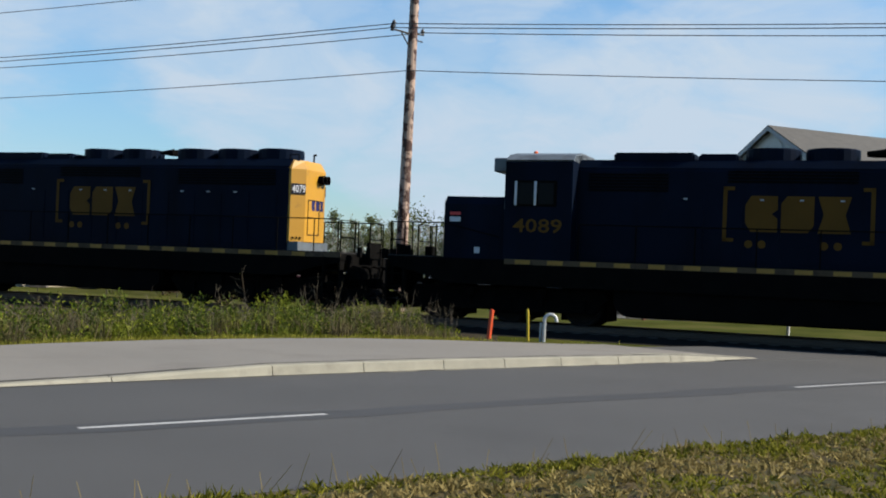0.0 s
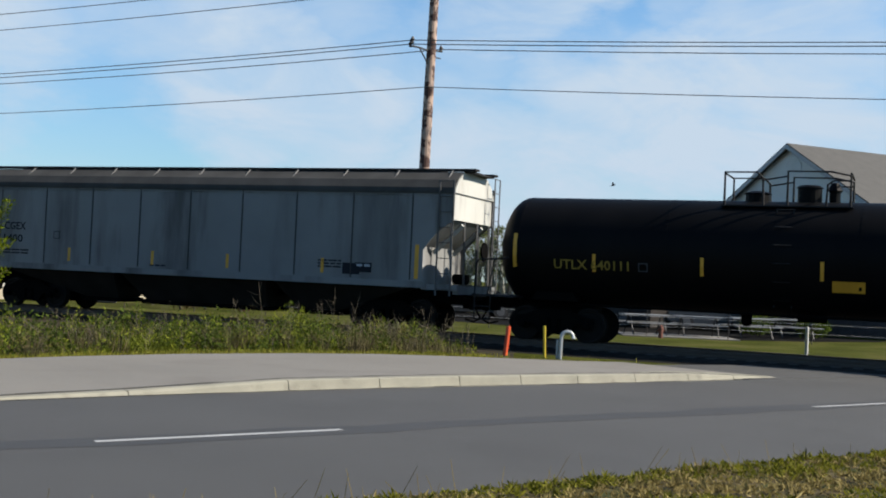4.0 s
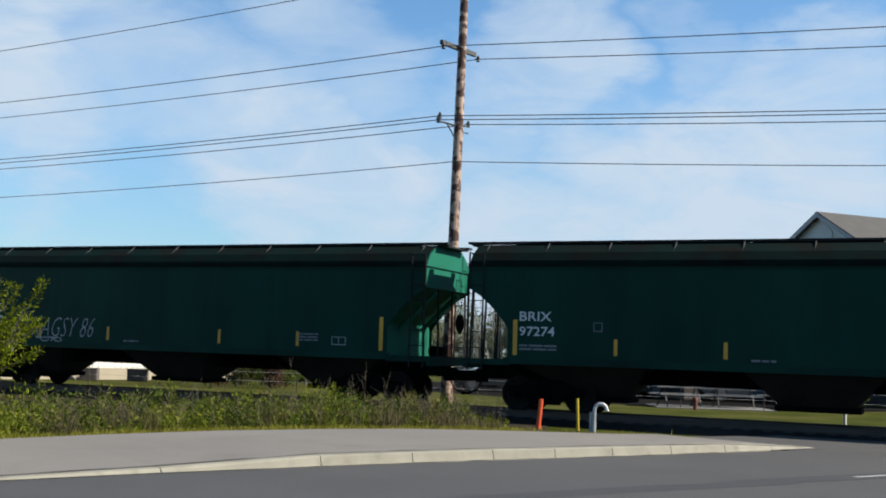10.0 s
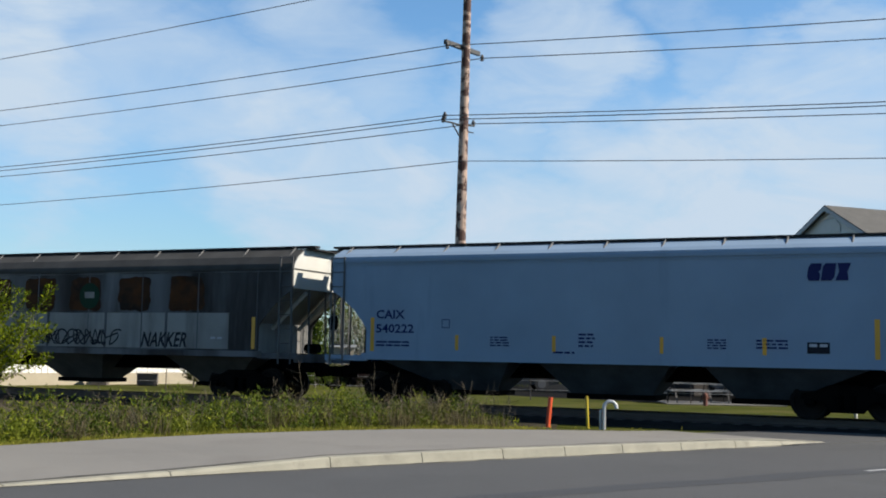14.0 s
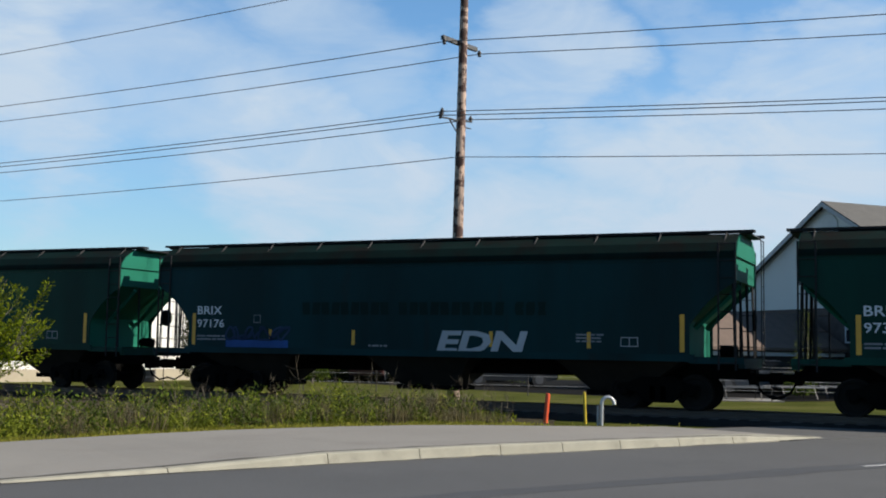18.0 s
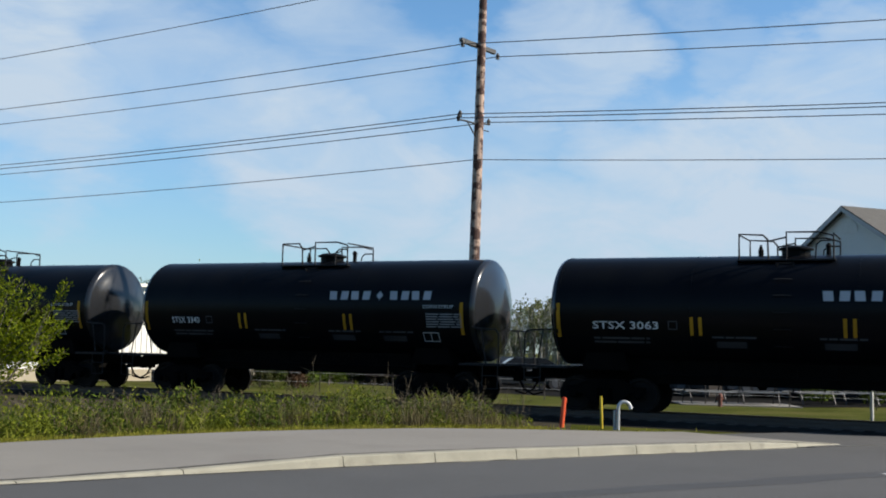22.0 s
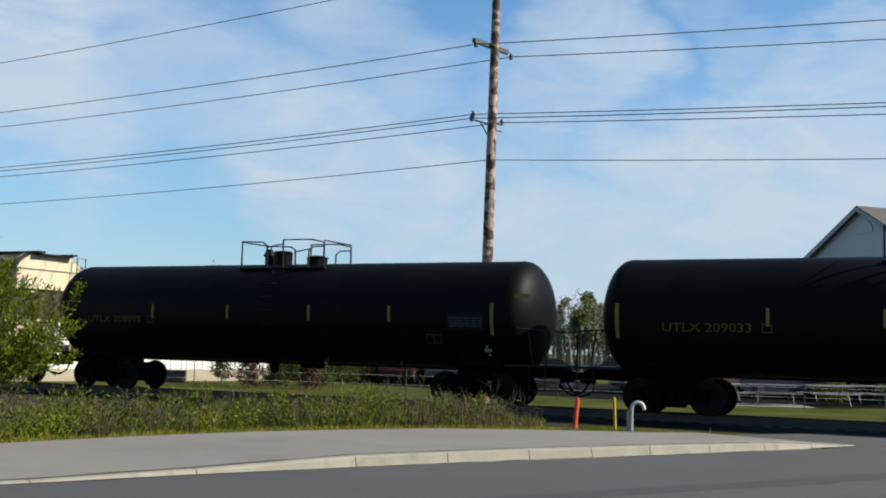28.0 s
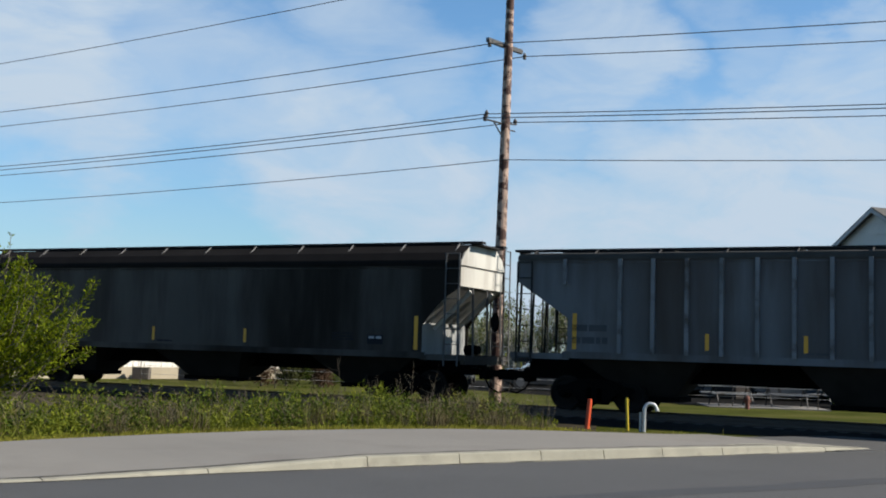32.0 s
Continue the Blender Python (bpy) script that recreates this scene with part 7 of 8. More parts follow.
for k in range(60):
    u, c = rr.uniform(2, 12), 7.3 - rr.uniform(0.0, 0.8)
    a = road(u, c, 0.0)
    b = a + Vector((rr.gauss(0, 0.1), rr.gauss(0, 0.05), rr.uniform(0.12, 0.34)))
    pipe(bm, [a, a.lerp(b, 0.6), b], 0.0035, 3, 0.002)
tagged(part("verge_stalks", bm, L_DRY), "thin dry grass stalks at the road edge", "grass stalks", kind="stuff")
vg = sheet("verge", [road(u, c)[:2] for u, c in ((-40, 7.28), (60, 7.28), (60, -30), (-40, -30))], -0.004, mat("verge_soil", (0.07, 0.055, 0.03), 0.95, grain=20, spread=0.4, fine=60, bump=0.8, dirt=(0.035, 0.04, 0.014), dirt_at=(0.45, 0.6), dirt_scale=2.5, spec=0.1))
tagged(vg, "thatched grassy soil of the near road verge", "verge", kind="structure")

# leafy shrub beside the track
shrub = new("shrub")
tagged(shrub, "leafy bright green shrub with long upright shoots", "shrub")
rr = random.Random(21)
bm = bmesh.new()
tips, ups, sizes = [], [], []
base = Vector((-11.6, 24.3, 0))
for k in range(150):
    a = rr.uniform(0, math.tau)
    out = rr.uniform(0.15, 1.0)
    h = rr.uniform(2.0, 4.1) * (1 - 0.42 * out)
    foot = base + Vector((rr.gauss(0, 0.5), rr.gauss(0, 0.4), 0))
    reach = 3.3 * out
    pts = []
    for i in range(8):
        f = i / 7
        pts.append(foot + Vector((math.cos(a) * reach * f ** 0.8 + 0.05 * rr.gauss(0, 1), math.sin(a) * reach * 0.8 * f ** 0.8 + 0.05 * rr.gauss(0, 1), 0.1 + h * f ** 0.85)))
    pipe(bm, pts, 0.022, 4, 0.004)
    for i in range(1, 8):
        p, d = pts[i], (pts[i] - pts[i - 1])
        for j in range(int(24 + 8 * i)):
            s = p - d * rr.random()
            tw = Vector((rr.gauss(0, 1), rr.gauss(0, 1), rr.gauss(0.25, 0.8)))
            o = tw.normalized() * rr.uniform(0.0, 0.34 - 0.03 * i)
            tips.append(tuple(s + o))
            e = (tw.normalized() + d.normalized() * 0.5 + Vector((0, 0, 0.2))).normalized()
            ups.append(tuple(e))
            sizes.append(rr.uniform(0.05, 0.105))
for k in range(70):
    a = rr.uniform(0, math.tau)
    out = rr.uniform(0.2, 1.0)
    s = base + Vector((math.cos(a) * 2.7 * out, math.sin(a) * 2.1 * out, 1.2 + 2.3 * (1 - out ** 1.5) * rr.uniform(0.7, 1.0)))
    e = s + Vector((math.cos(a) * rr.uniform(0.15, 0.55), math.sin(a) * 0.3, rr.uniform(0.7, 1.25)))
    pipe(bm, [s, s.lerp(e, 0.5) + Vector((math.cos(a) * 0.06, 0, -0.03)), e], 0.011, 4, 0.004)
    for j in range(46):
        f = rr.random()
        d = Vector((rr.gauss(0, 1), rr.gauss(0, 1), rr.gauss(0.5, 0.6))).normalized()
        tips.append(tuple(s.lerp(e, f) + d * rr.uniform(0, 0.05)))
        ups.append(tuple((d + Vector((0, 0, 0.5))).normalized()))
        sizes.append(rr.uniform(0.05, 0.1) * (1.1 - 0.35 * f))
part("branching", bm, M_BARK, shrub)
tips, ups, sizes = np.array(tips), np.array(ups), np.array(sizes)
ok = tips[:, 2] > 0.25
part("foliage", cloud_mesh("shrub_leaves", tips[ok], ups[ok], sizes[ok] * 0.55, sizes[ok], L_BUSH), None, shrub)


# ---- trees ----
def tree(x, y, h, r, leaf, bark, label, seed, n=1500, slim=False, bare=0.0, cat="tree"):
    rr = random.Random(seed)
    t = new("tree")
    tagged(t, label, cat, "trees behind the railway")
    t.location = (x, y, 0)
    bm = bmesh.new()
    top = Vector((rr.gauss(0, 0.2), rr.gauss(0, 0.2), h * 0.92))
    pipe(bm, [(0, 0, -0.1), (0.03, 0, h * 0.3), tuple(top * 0.65), tuple(top)], 0.03 * h * (0.6 if slim else 1), 6, 0.01)
    limbs = []
    for k in range(16 if not slim else 12):
        f = rr.uniform(0.22, 0.95)
        s = top * f
        a = rr.uniform(0, math.tau)
        ln = r * (1.15 - 0.75 * abs(f - 0.45) / 0.55) * rr.uniform(0.7, 1.1)
        rise = (0.5 if not slim else 1.4) * ln * rr.uniform(0.6, 1.2)
        e = s + Vector((math.cos(a) * ln, math.sin(a) * ln, rise))
        m = s.lerp(e, 0.5) + Vector((0, 0, -0.1 * ln))
        pipe(bm, [s, m, e], 0.008 * h, 4, 0.006)
        limbs.append((s, e))
        for j in range(3):
            s2 = s.lerp(e, rr.uniform(0.4, 0.95))
            e2 = s2 + Vector((rr.gauss(0, 0.4) * r * 0.5, rr.gauss(0, 0.4) * r * 0.5, rr.uniform(0.1, 0.6) * r * 0.6))
            pipe(bm, [s2, s2.lerp(e2, 0.5), e2], 0.012, 3, 0.005)
            limbs.append((s2, e2))
    part("trunk", bm, bark, t)
    P, U = [], []
    per = int(n * (1 - bare) / len(limbs)) + 1
    for s, e in limbs:
        for j in range(per):
            p = s.lerp(e, rr.uniform(0.3, 1.1)) + Vector((rr.gauss(0, 1), rr.gauss(0, 1), rr.gauss(0, 1))) * (0.16 * r)
            if p.z > 0.12 * h:
                P.append(tuple(p))
                U.append((rr.gauss(0, 1), rr.gauss(0, 1), rr.gauss(0.3, 1)))
    sz = np.random.RandomState(seed).uniform(0.14, 0.34, len(P)) * (h / 8)
    part("crown", cloud_mesh("crown", np.array(P), unit(np.array(U)), sz * 0.8, sz, leaf), None, t)
    return t


FAR_TREES = [(-46, 8.0), (-40, 8.6), (-35, 8.0), (-30, 8.4), (-27, 9.0), (-24.5, 9.3), (-22, 8.2), (-19.5, 8.0), (-17.3, 9.3), (-14.8, 8.3), (-12.4, 9.3), (-10.2, 7.4), (-8.2, 6.0), (3.2, 7.0), (6.0, 6.2), (24, 7.5), (30, 8.0)]
for k, (x, h) in enumerate(FAR_TREES):
    tree(x + 0.3 * math.sin(k * 7), 110 + 5 * math.sin(k * 3.1), h, 2.4, L_FAR, M_BARK, "broad tree in fresh spring leaf, far off", 100 + k, 1500)
for k, (x, h, b) in enumerate([(7.4, 6.6, 0.3), (8.8, 7.2, 0.4), (10.2, 7.8, 0.3), (11.6, 8.3, 0.2), (13.0, 7.6, 0.3), (14.6, 7.8, 0.35), (16.5, 7.0, 0.4), (-6.2, 5.8, 0.75), (-4.4, 6.2, 0.85), (-2.8, 5.6, 0.8), (-1.0, 6.0, 0.85), (0.8, 5.6, 0.75), (2.0, 6.6, 0.6)]):
    tree(x, 106 + 4 * math.sin(k * 2.3), h, 1.0, L_PALE, M_PALEBARK, "slender pale tree just coming into leaf", 200 + k, 2600, True, 0.5 * b)

# thicket of bare and budding stems along the far edge of the lawn
bm = bmesh.new()
P, U = [], []
for k in range(620):
    x = rr.uniform(-10, 22)
    y = 103 + rr.uniform(-2, 3)
    h = (5.2 + 1.6 * noise.noise(Vector((x * 0.35, 0, 2))) + (1.2 if 6 < x < 13 else 0)) * rr.uniform(0.55, 1.05)
    top = Vector((x + rr.gauss(0, 0.5), y + rr.gauss(0, 0.4), h))
    foot = Vector((x, y, -0.05))
    pipe(bm, [foot, foot.lerp(top, 0.5) + Vector((rr.gauss(0, 0.12), 0, 0)), top], 0.05, 3, 0.012)
    for j in range(5):
        f = rr.uniform(0.35, 0.95)
        s = foot.lerp(top, f)
        e = s + Vector((rr.gauss(0, 0.45), rr.gauss(0, 0.3), rr.uniform(0.3, 1.0)))
        pipe(bm, [s, e], 0.022, 3, 0.008)
        for q in range(10 if 4 < x < 16 else 7):
            P.append(tuple(s.lerp(e, rr.uniform(0.2, 1.1)) + Vector((rr.gauss(0, 0.12), rr.gauss(0, 0.12), rr.gauss(0, 0.12)))))
            U.append((rr.gauss(0, 1), rr.gauss(0, 1), rr.gauss(0.3, 1)))
tagged(part("thicket_stems", bm, M_PALEBARK), "thicket of slender pale bare stems beyond the lawn", "thicket", kind="stuff")
sz = np.random.RandomState(8).uniform(0.1, 0.24, len(P))
tagged(part("thicket_leaves", cloud_mesh("thicket_leaves", np.array(P), unit(np.array(U)), sz * 0.8, sz, L_PALE), None), "sparse pale green young leaves on the thicket", "thicket", kind="stuff")

# young conifer beside the hall
cf = new("conifer")
tagged(cf, "young yellow-green conifer beside the brick wall", "conifer")
cf.location = (15.85, 48.4, 0)
bm = bmesh.new()
pipe(bm, [(0, 0, -0.1), (0.02, 0, 1.8), (0, 0, 3.7)], 0.07, 6, 0.012)
part("trunk", bm, M_BARK, cf)
P, U = [], []
for k in range(70):
    z = 0.5 + 3.1 * (k / 70)
    a = k * 2.4
    ln = 0.95 * (1 - (z / 3.9)) + 0.08
    for j in range(26):
        f = rr.random()
        P.append((math.cos(a) * ln * f + rr.gauss(0, 0.06), math.sin(a) * ln * f + rr.gauss(0, 0.06), z - 0.15 * f + rr.gauss(0, 0.06)))
        U.append((math.cos(a) + rr.gauss(0, 0.4), math.sin(a) + rr.gauss(0, 0.4), 0.3 + rr.gauss(0, 0.3)))
P = np.array(P)
part("crown", cloud_mesh("needles", P, unit(np.array(U)), np.full(len(P), 0.035), np.full(len(P), 0.17), L_SPRUCE), None, cf)


# ---- things beyond the railway ----
# lot asphalt far below its own grey: shade over this ground is painted in
lot = sheet("parking_lot", [(-6.5, 57.0), (-3.8, 54.6), (-1.5, 52.0), (2.4, 47.6), (5.2, 45.0), (7.6, 43.0), (8.2, 41.9), (12.9, 41.6), (16.2, 43.2), (20.6, 46.3), (15.0, 60.0), (9.4, 68.0), (-7.2, 68.0)], -0.028, M_LOT)
tagged(lot, "asphalt parking lot beyond the lawn, darkened for shade", "parking lot", kind="structure")
M_TABLE = mat("pale_table_metal", (0.17, 0.175, 0.18), 0.6, spread=0.25, dirt=(0.06, 0.06, 0.06), dirt_at=(0.5, 0.7), dirt_scale=2)


def picnic_table(x, y, yaw):
    t = new("picnic_table")
    tagged(t, "grey metal picnic table with bench seats on the lawn", "picnic table", "picnic tables on the lawn")
    t.matrix_world = pose(x, y, -0.01, 0, 0, yaw)
    bm = bmesh.new()
    box(bm, -0.95, 0.95, -0.38, 0.38, 0.72, 0.77)
    part("tabletop", bm, M_TABLE, t)
    for s in (-1, 1):
        bm = bmesh.new()
        box(bm, -0.95, 0.95, s * 0.72 - 0.13, s * 0.72 + 0.13, 0.43, 0.47)
        part("bench", bm, M_TABLE, t)
        bm = bmesh.new()
        pipe(bm, [(s * 0.65, -0.75, 0.43), (s * 0.65, 0.75, 0.43)], 0.025, 5)
        pipe(bm, [(s * 0.65, -0.6, 0.0), (s * 0.65, -0.15, 0.72)], 0.025, 5)
        pipe(bm, [(s * 0.65, 0.6, 0.0), (s * 0.65, 0.15, 0.72)], 0.025, 5)
        # dark leg colour imitates the shade below the sunlit top and seats
        part("leg", bm, M_DARK, t)
    return t


for x, y, a in ((9.4, 42.6, 6), (11.5, 42.8, -4), (13.9, 44.0, 8), (16.0, 45.2, 4)):
    picnic_table(x, y, a)
sl = sheet("picnic_slab", [(8.3, 41.2), (12.6, 41.0), (12.8, 43.8), (8.4, 44.0)], -0.005, M_APRON, 0.05)
tagged(sl, "pale concrete slab under the picnic tables", "slab", kind="structure")
bm = bmesh.new()
lathe_z(bm, [(0.0, 0.08), (0.3, 0.075), (0.33, 0.095), (0.42, 0.075), (0.47, 0.02)], 9.3, 39.6, 12)
bar(bm, (9.17, 39.6, 0.27), (9.43, 39.6, 0.27), 0.035, 8)
tagged(part("hydrant", bm, mat("weathered_orange_iron", (0.1, 0.032, 0.02), 0.8, spread=0.3)), "small weathered orange fire hydrant on the lawn", "hydrant")
# wire fence beyond the track
fence = new("fence")
tagged(fence, "low wire fence on thin steel posts", "fence")
F0, F1 = Vector((-14.0, 46.5, 0)), Vector((18.0, 40.0, 0))
for k in range(12):
    p = F0.lerp(F1, k / 11)
    bm = bmesh.new()
    bar(bm, (p.x, p.y, -0.05), (p.x, p.y, 1.25), 0.02, 6)
    part("fence_post", bm, M_TIE, fence)
for z in (0.35, 0.7, 1.05, 1.2):
    bm = bmesh.new()
    pipe(bm, [(F0.x, F0.y, z), (F1.x, F1.y, z)], 0.006, 4)
    part("fence_wire", bm, M_GREYWOOD, fence)


def parked_car(x, y, yaw, colour, label, tall=1.45, long=4.6):
    c = new("parked_car")
    tagged(c, label, "car", "cars parked beyond the railway")
    c.matrix_world = pose(x, y, 0, 0, 0, yaw)
    h = long / 2
    bm = bmesh.new()
    prism(bm, [(-h, 0.35), (-h, 0.75), (-h + 0.25, 0.92), (-h + 1.1, 0.98), (h - 0.9, 0.98), (h - 0.1, 0.85), (h, 0.6), (h, 0.35), (h - 0.5, 0.28), (-h + 0.5, 0.28)], -0.88, 0.88)
    bmesh.ops.bevel(bm, geom=bm.edges[:], offset=0.06, segments=2, affect="EDGES")
    part("body", bm, colour, c)
    bm = bmesh.new()
    prism(bm, [(-h + 1.0, 0.96), (-h + 1.7, tall), (h - 1.3, tall), (h - 0.5, 0.96)], -0.74, 0.74)
    bmesh.ops.bevel(bm, geom=bm.edges[:], offset=0.05, segments=2, affect="EDGES")
    part("cabin", bm, M_GLASS, c)
    bm = bmesh.new()
    box(bm, -h + 1.75, h - 1.35, -0.7, 0.7, tall - 0.02, tall + 0.03)
    part("roof_panel", bm, colour, c)
    for sx in (-h + 0.85, h - 0.9):
        for sy in (-0.82, 0.82):
            bm = bmesh.new()
            lathe_y(bm, [(sy - 0.1, 0.28), (sy - 0.1, 0.33), (sy + 0.1, 0.33), (sy + 0.1, 0.28)], sx, 0.33, 16)
            w = part("wheel", bm, P_TYRE, c)
            bm = bmesh.new()
            lathe_y(bm, [(sy - 0.105, 0.2), (sy + 0.105, 0.2)], sx, 0.33, 12)
            part("rim", bm, P_RIM, w)
    return c


P_TYRE = mat("tyre", (0.015, 0.015, 0.015), 0.8)
P_RIM = mat("dull_wheel_rim", (0.06, 0.062, 0.065), 0.5, spread=0.2)
C_DARK = mat("dark_car_paint", (0.02, 0.022, 0.025), 0.25, spread=0.1)
C_BLUE = mat("blue_grey_car_paint_gloss", (0.03, 0.036, 0.045), 0.3, spread=0.1)
C_RED = mat("maroon_car_paint", (0.035, 0.009, 0.008), 0.3, spread=0.1)
# the first three cars are added to fill the dark band behind the tables
for x, y, a, m, lab, tl in ((3.3, 53.4, 4, C_DARK, "added dark car side-on in the lot beyond the tables", 1.45), (8.8, 51.6, -3, C_DARK, "added dark car side-on in the lot beyond the tables", 1.5), (14.2, 50.6, 2, C_BLUE, "added dark blue-grey car side-on in the lot", 1.4), (11.0, 84.5, 6, C_DARK, "dark car parked beyond the railway", 1.5), (3.3, 62.5, 86, C_DARK, "dark car parked beyond the railway", 1.45), (17.2, 86.5, 8, C_DARK, "dark car parked beyond the railway", 1.45),
                         (-3.4, 59.5, 84, C_RED, "maroon car parked beyond the railway", 1.5), (-7.6, 84.6, -8, C_DARK, "black car parked beside the shed", 1.5), (-1.2, 60.0, 87, C_BLUE, "blue-grey car parked nose-on beyond the railway", 1.5)):
    parked_car(x, y, a, m, lab, tl)
# low shrubs on the far side of the lawn
for k, (x, y, h, r) in enumerate(((-6.8, 52.0, 0.7, 0.7), (4.2, 60.0, 1.2, 1.0), (15.2, 47.5, 0.8, 0.7), (17.2, 46.2, 0.9, 0.7))):
    b = new("bush")
    tagged(b, "low rounded bush on the far lawn", "bush", "bushes on the lawn")
    b.location = (x, y, 0)
    for j in range(7):
        bm = bmesh.new()
        a = j * 0.9
        pipe(bm, [(0, 0, -0.03), (math.cos(a) * r * 0.4, math.sin(a) * r * 0.4, h * 0.45), (math.cos(a) * r * 0.7, math.sin(a) * r * 0.7, h * 0.8)], 0.02, 4, 0.006)
        part("stem", bm, M_BARK, b)
    rg = np.random.RandomState(300 + k)
    d = unit(rg.normal(size=(900, 3))) * (rg.uniform(0.35, 1, (900, 1)) ** 0.5) * (1 + 0.25 * rg.normal(size=(900, 1)) * 0.4)
    P = d * [r, r, h * 0.5] + [0, 0, h * 0.52]
    part("leaves", cloud_mesh("bush_leaves", P, unit(d + rg.normal(size=(900, 3)) * 0.6), rg.uniform(0.05, 0.1, 900), rg.uniform(0.08, 0.15, 900), L_WEEDDARK), None, b)
# young trees with low dense crowns on the lawn before the warehouse
for k, (x, y, h, r, low, leaf, lab) in enumerate(((-11.05, 50.9, 3.6, 0.68, 0.22, L_OLIVE, "young dense olive-brown tree on the far lawn"), (-9.1, 47.2, 2.9, 0.62, 0.03, L_RUSSET, "young russet budding tree on the far lawn"),
                                                (-8.35, 48.9, 3.4, 0.5, 0.05, L_OLIVE, "narrow dark young tree on the far lawn"), (-7.5, 51.5, 3.2, 0.95, 0.05, L_WEEDDARK, "dense dark green young tree on the far lawn"), (-5.9, 53.6, 3.0, 0.9, 0.1, L_WEEDDARK, "dense dark green young tree on the far lawn"),
                                                (-6.7, 48.2, 1.5, 0.5, 0.05, L_RUSSET, "young russet budding tree on the far lawn"))):
    t = new("young_tree")
    tagged(t, lab, "tree", "young trees on the lawn")
    t.location = (x, y, 0)
    rg = np.random.RandomState(340 + k)
    bm = bmesh.new()
    pipe(bm, [(0, 0, -0.05), (0.03, 0, h * 0.4), (0, 0, h * 0.93)], 0.05, 6, 0.012)
    part("trunk", bm, M_BARK, t)
    ends = []
    bm = bmesh.new()
    for j in range(44):
        f = (j + 0.5) / 44
        z = low + (h - low) * f
        a = j * 2.4 + rg.normal() * 0.3
        ln = r * (1 - 0.75 * f ** 1.6) * rg.uniform(0.65, 1.1)
        e = Vector((math.cos(a) * ln, math.sin(a) * ln, z + 0.25 * ln))
        pipe(bm, [(0, 0, z - 0.05), e], 0.014, 3, 0.005)
        ends.append((Vector((0, 0, z - 0.05)), e))
    part("branching", bm, M_BARK, t)
    n = 80
    P = np.concatenate([np.array(a)[None] + (np.array(b) - np.array(a))[None] * rg.uniform(0.25, 1.08, (n, 1)) + rg.normal(size=(n, 3)) * 0.075 for a, b in ends])
    U = unit(rg.normal(size=P.shape) + [0, 0, 0.3])
    part("crown", cloud_mesh("young_crown", P, U, rg.uniform(0.05, 0.1, len(P)), rg.uniform(0.07, 0.16, len(P)), leaf), None, t)
# hedge of mixed scrub along the back of the lawn
rg = np.random.RandomState(77)
n = 15000
hx = rg.uniform(-9.8, -1.2, n)
bulge = np.array([noise.noise(Vector((v * 1.1, 5.0, 1))) for v in hx])
P = np.c_[hx, 58.6 + 0.09 * (hx + 5) + rg.normal(size=n) * 0.35, rg.uniform(0, 1, n) ** 0.8 * (0.95 + 0.55 * bulge)]
U = unit(rg.normal(size=(n, 3)) + [0, -0.3, 0.5])
tagged(part("hedge", cloud_mesh("hedge_leaves", P, U, rg.uniform(0.05, 0.11, n), rg.uniform(0.08, 0.18, n), L_OLIVE), None), "low dark mixed scrub hedge along the back of the lawn", "hedge", kind="stuff")
# small bird that flies up from behind the train
bird = new("bird")
tagged(bird, "small dark bird in flight with spread wings", "bird")
bm = bmesh.new()
lathe_x(bm, [(-0.13, 0.0), (-0.07, 0.03), (0.0, 0.045), (0.07, 0.035), (0.11, 0.028), (0.14, 0.0)], 0, 0, 8)
part("body", bm, P_LETBLACK, bird, smooth=True)
for sgn in (-1, 1):
    bm = bmesh.new()
    pts = [(0.05, 0.03, 0.01), (0.07, 0.12, 0.09), (0.0, 0.25, 0.13), (-0.03, 0.14, 0.08), (-0.06, 0.03, 0.01)]
    lo = [bm.verts.new((x, sgn * y, z)) for x, y, z in pts]
    hi = [bm.verts.new((x, sgn * y, z + 0.008)) for x, y, z in pts]
    bm.faces.new(lo[::-1])
    bm.faces.new(hi)
    for i in range(5):
        bm.faces.new((lo[i], lo[(i + 1) % 5], hi[(i + 1) % 5], hi[i]))
    part("wing", bm, P_LETBLACK, bird)
bm = bmesh.new()
prism(bm, [(-0.11, 0.0), (-0.2, 0.008), (-0.2, -0.004), (-0.11, -0.01)], -0.03, 0.03)
part("tail", bm, P_LETBLACK, bird)
# ---- the consist: each car with its place behind the first ----
CONSIST = []


def put(car, s0, back=False):
    """A car at s0 metres behind the mark at the clip's start; back turns it end for end."""
    CONSIST.append((car, s0, back))
    return car


LEN = 20.98
put(locomotive("4079"), -34.45)
put(locomotive("4089", label_x=16.6), -13.48)
put(locomotive("4090", label_x=16.3), 7.7)
put(locomotive("4073", True), 29.45 + LEN - 0.35, True)

c = put(hopper("light grey covered hopper car with vertical weld seams", 17.3, P_GREY, "CGEX", "1400", eave=3.95, seams=9, let=P_LETBLACK, bold=0.03, roof=P_GREYROOF, ends=P_SUNPALEEND, gap_size=(0.1, 0.55), stripes=(4.1, 7.3, 10.0, 13.2), seed=11, cut=(0.85, 1.6), tx=1.45, mz=2.5), 51.0)
patch(c, 13.9, 1.55, 0.55, 0.32, flat_side(-1.56), P_LETBLACK, "placard")
c = put(tank("black tank car with yellow lettering and markers", 14.25, P_MATTBLACK, "UTLX 640111", P_LETYEL, radius=1.47, zc=2.45, dome="tall", stripes=(2.84, 5.62, 8.49, 10.93), seed=1, title_at=(1.8, 1.95, 2.0, 0.25), stripe_z=1.9, cage=0.45, elliptic=True), 69.3)
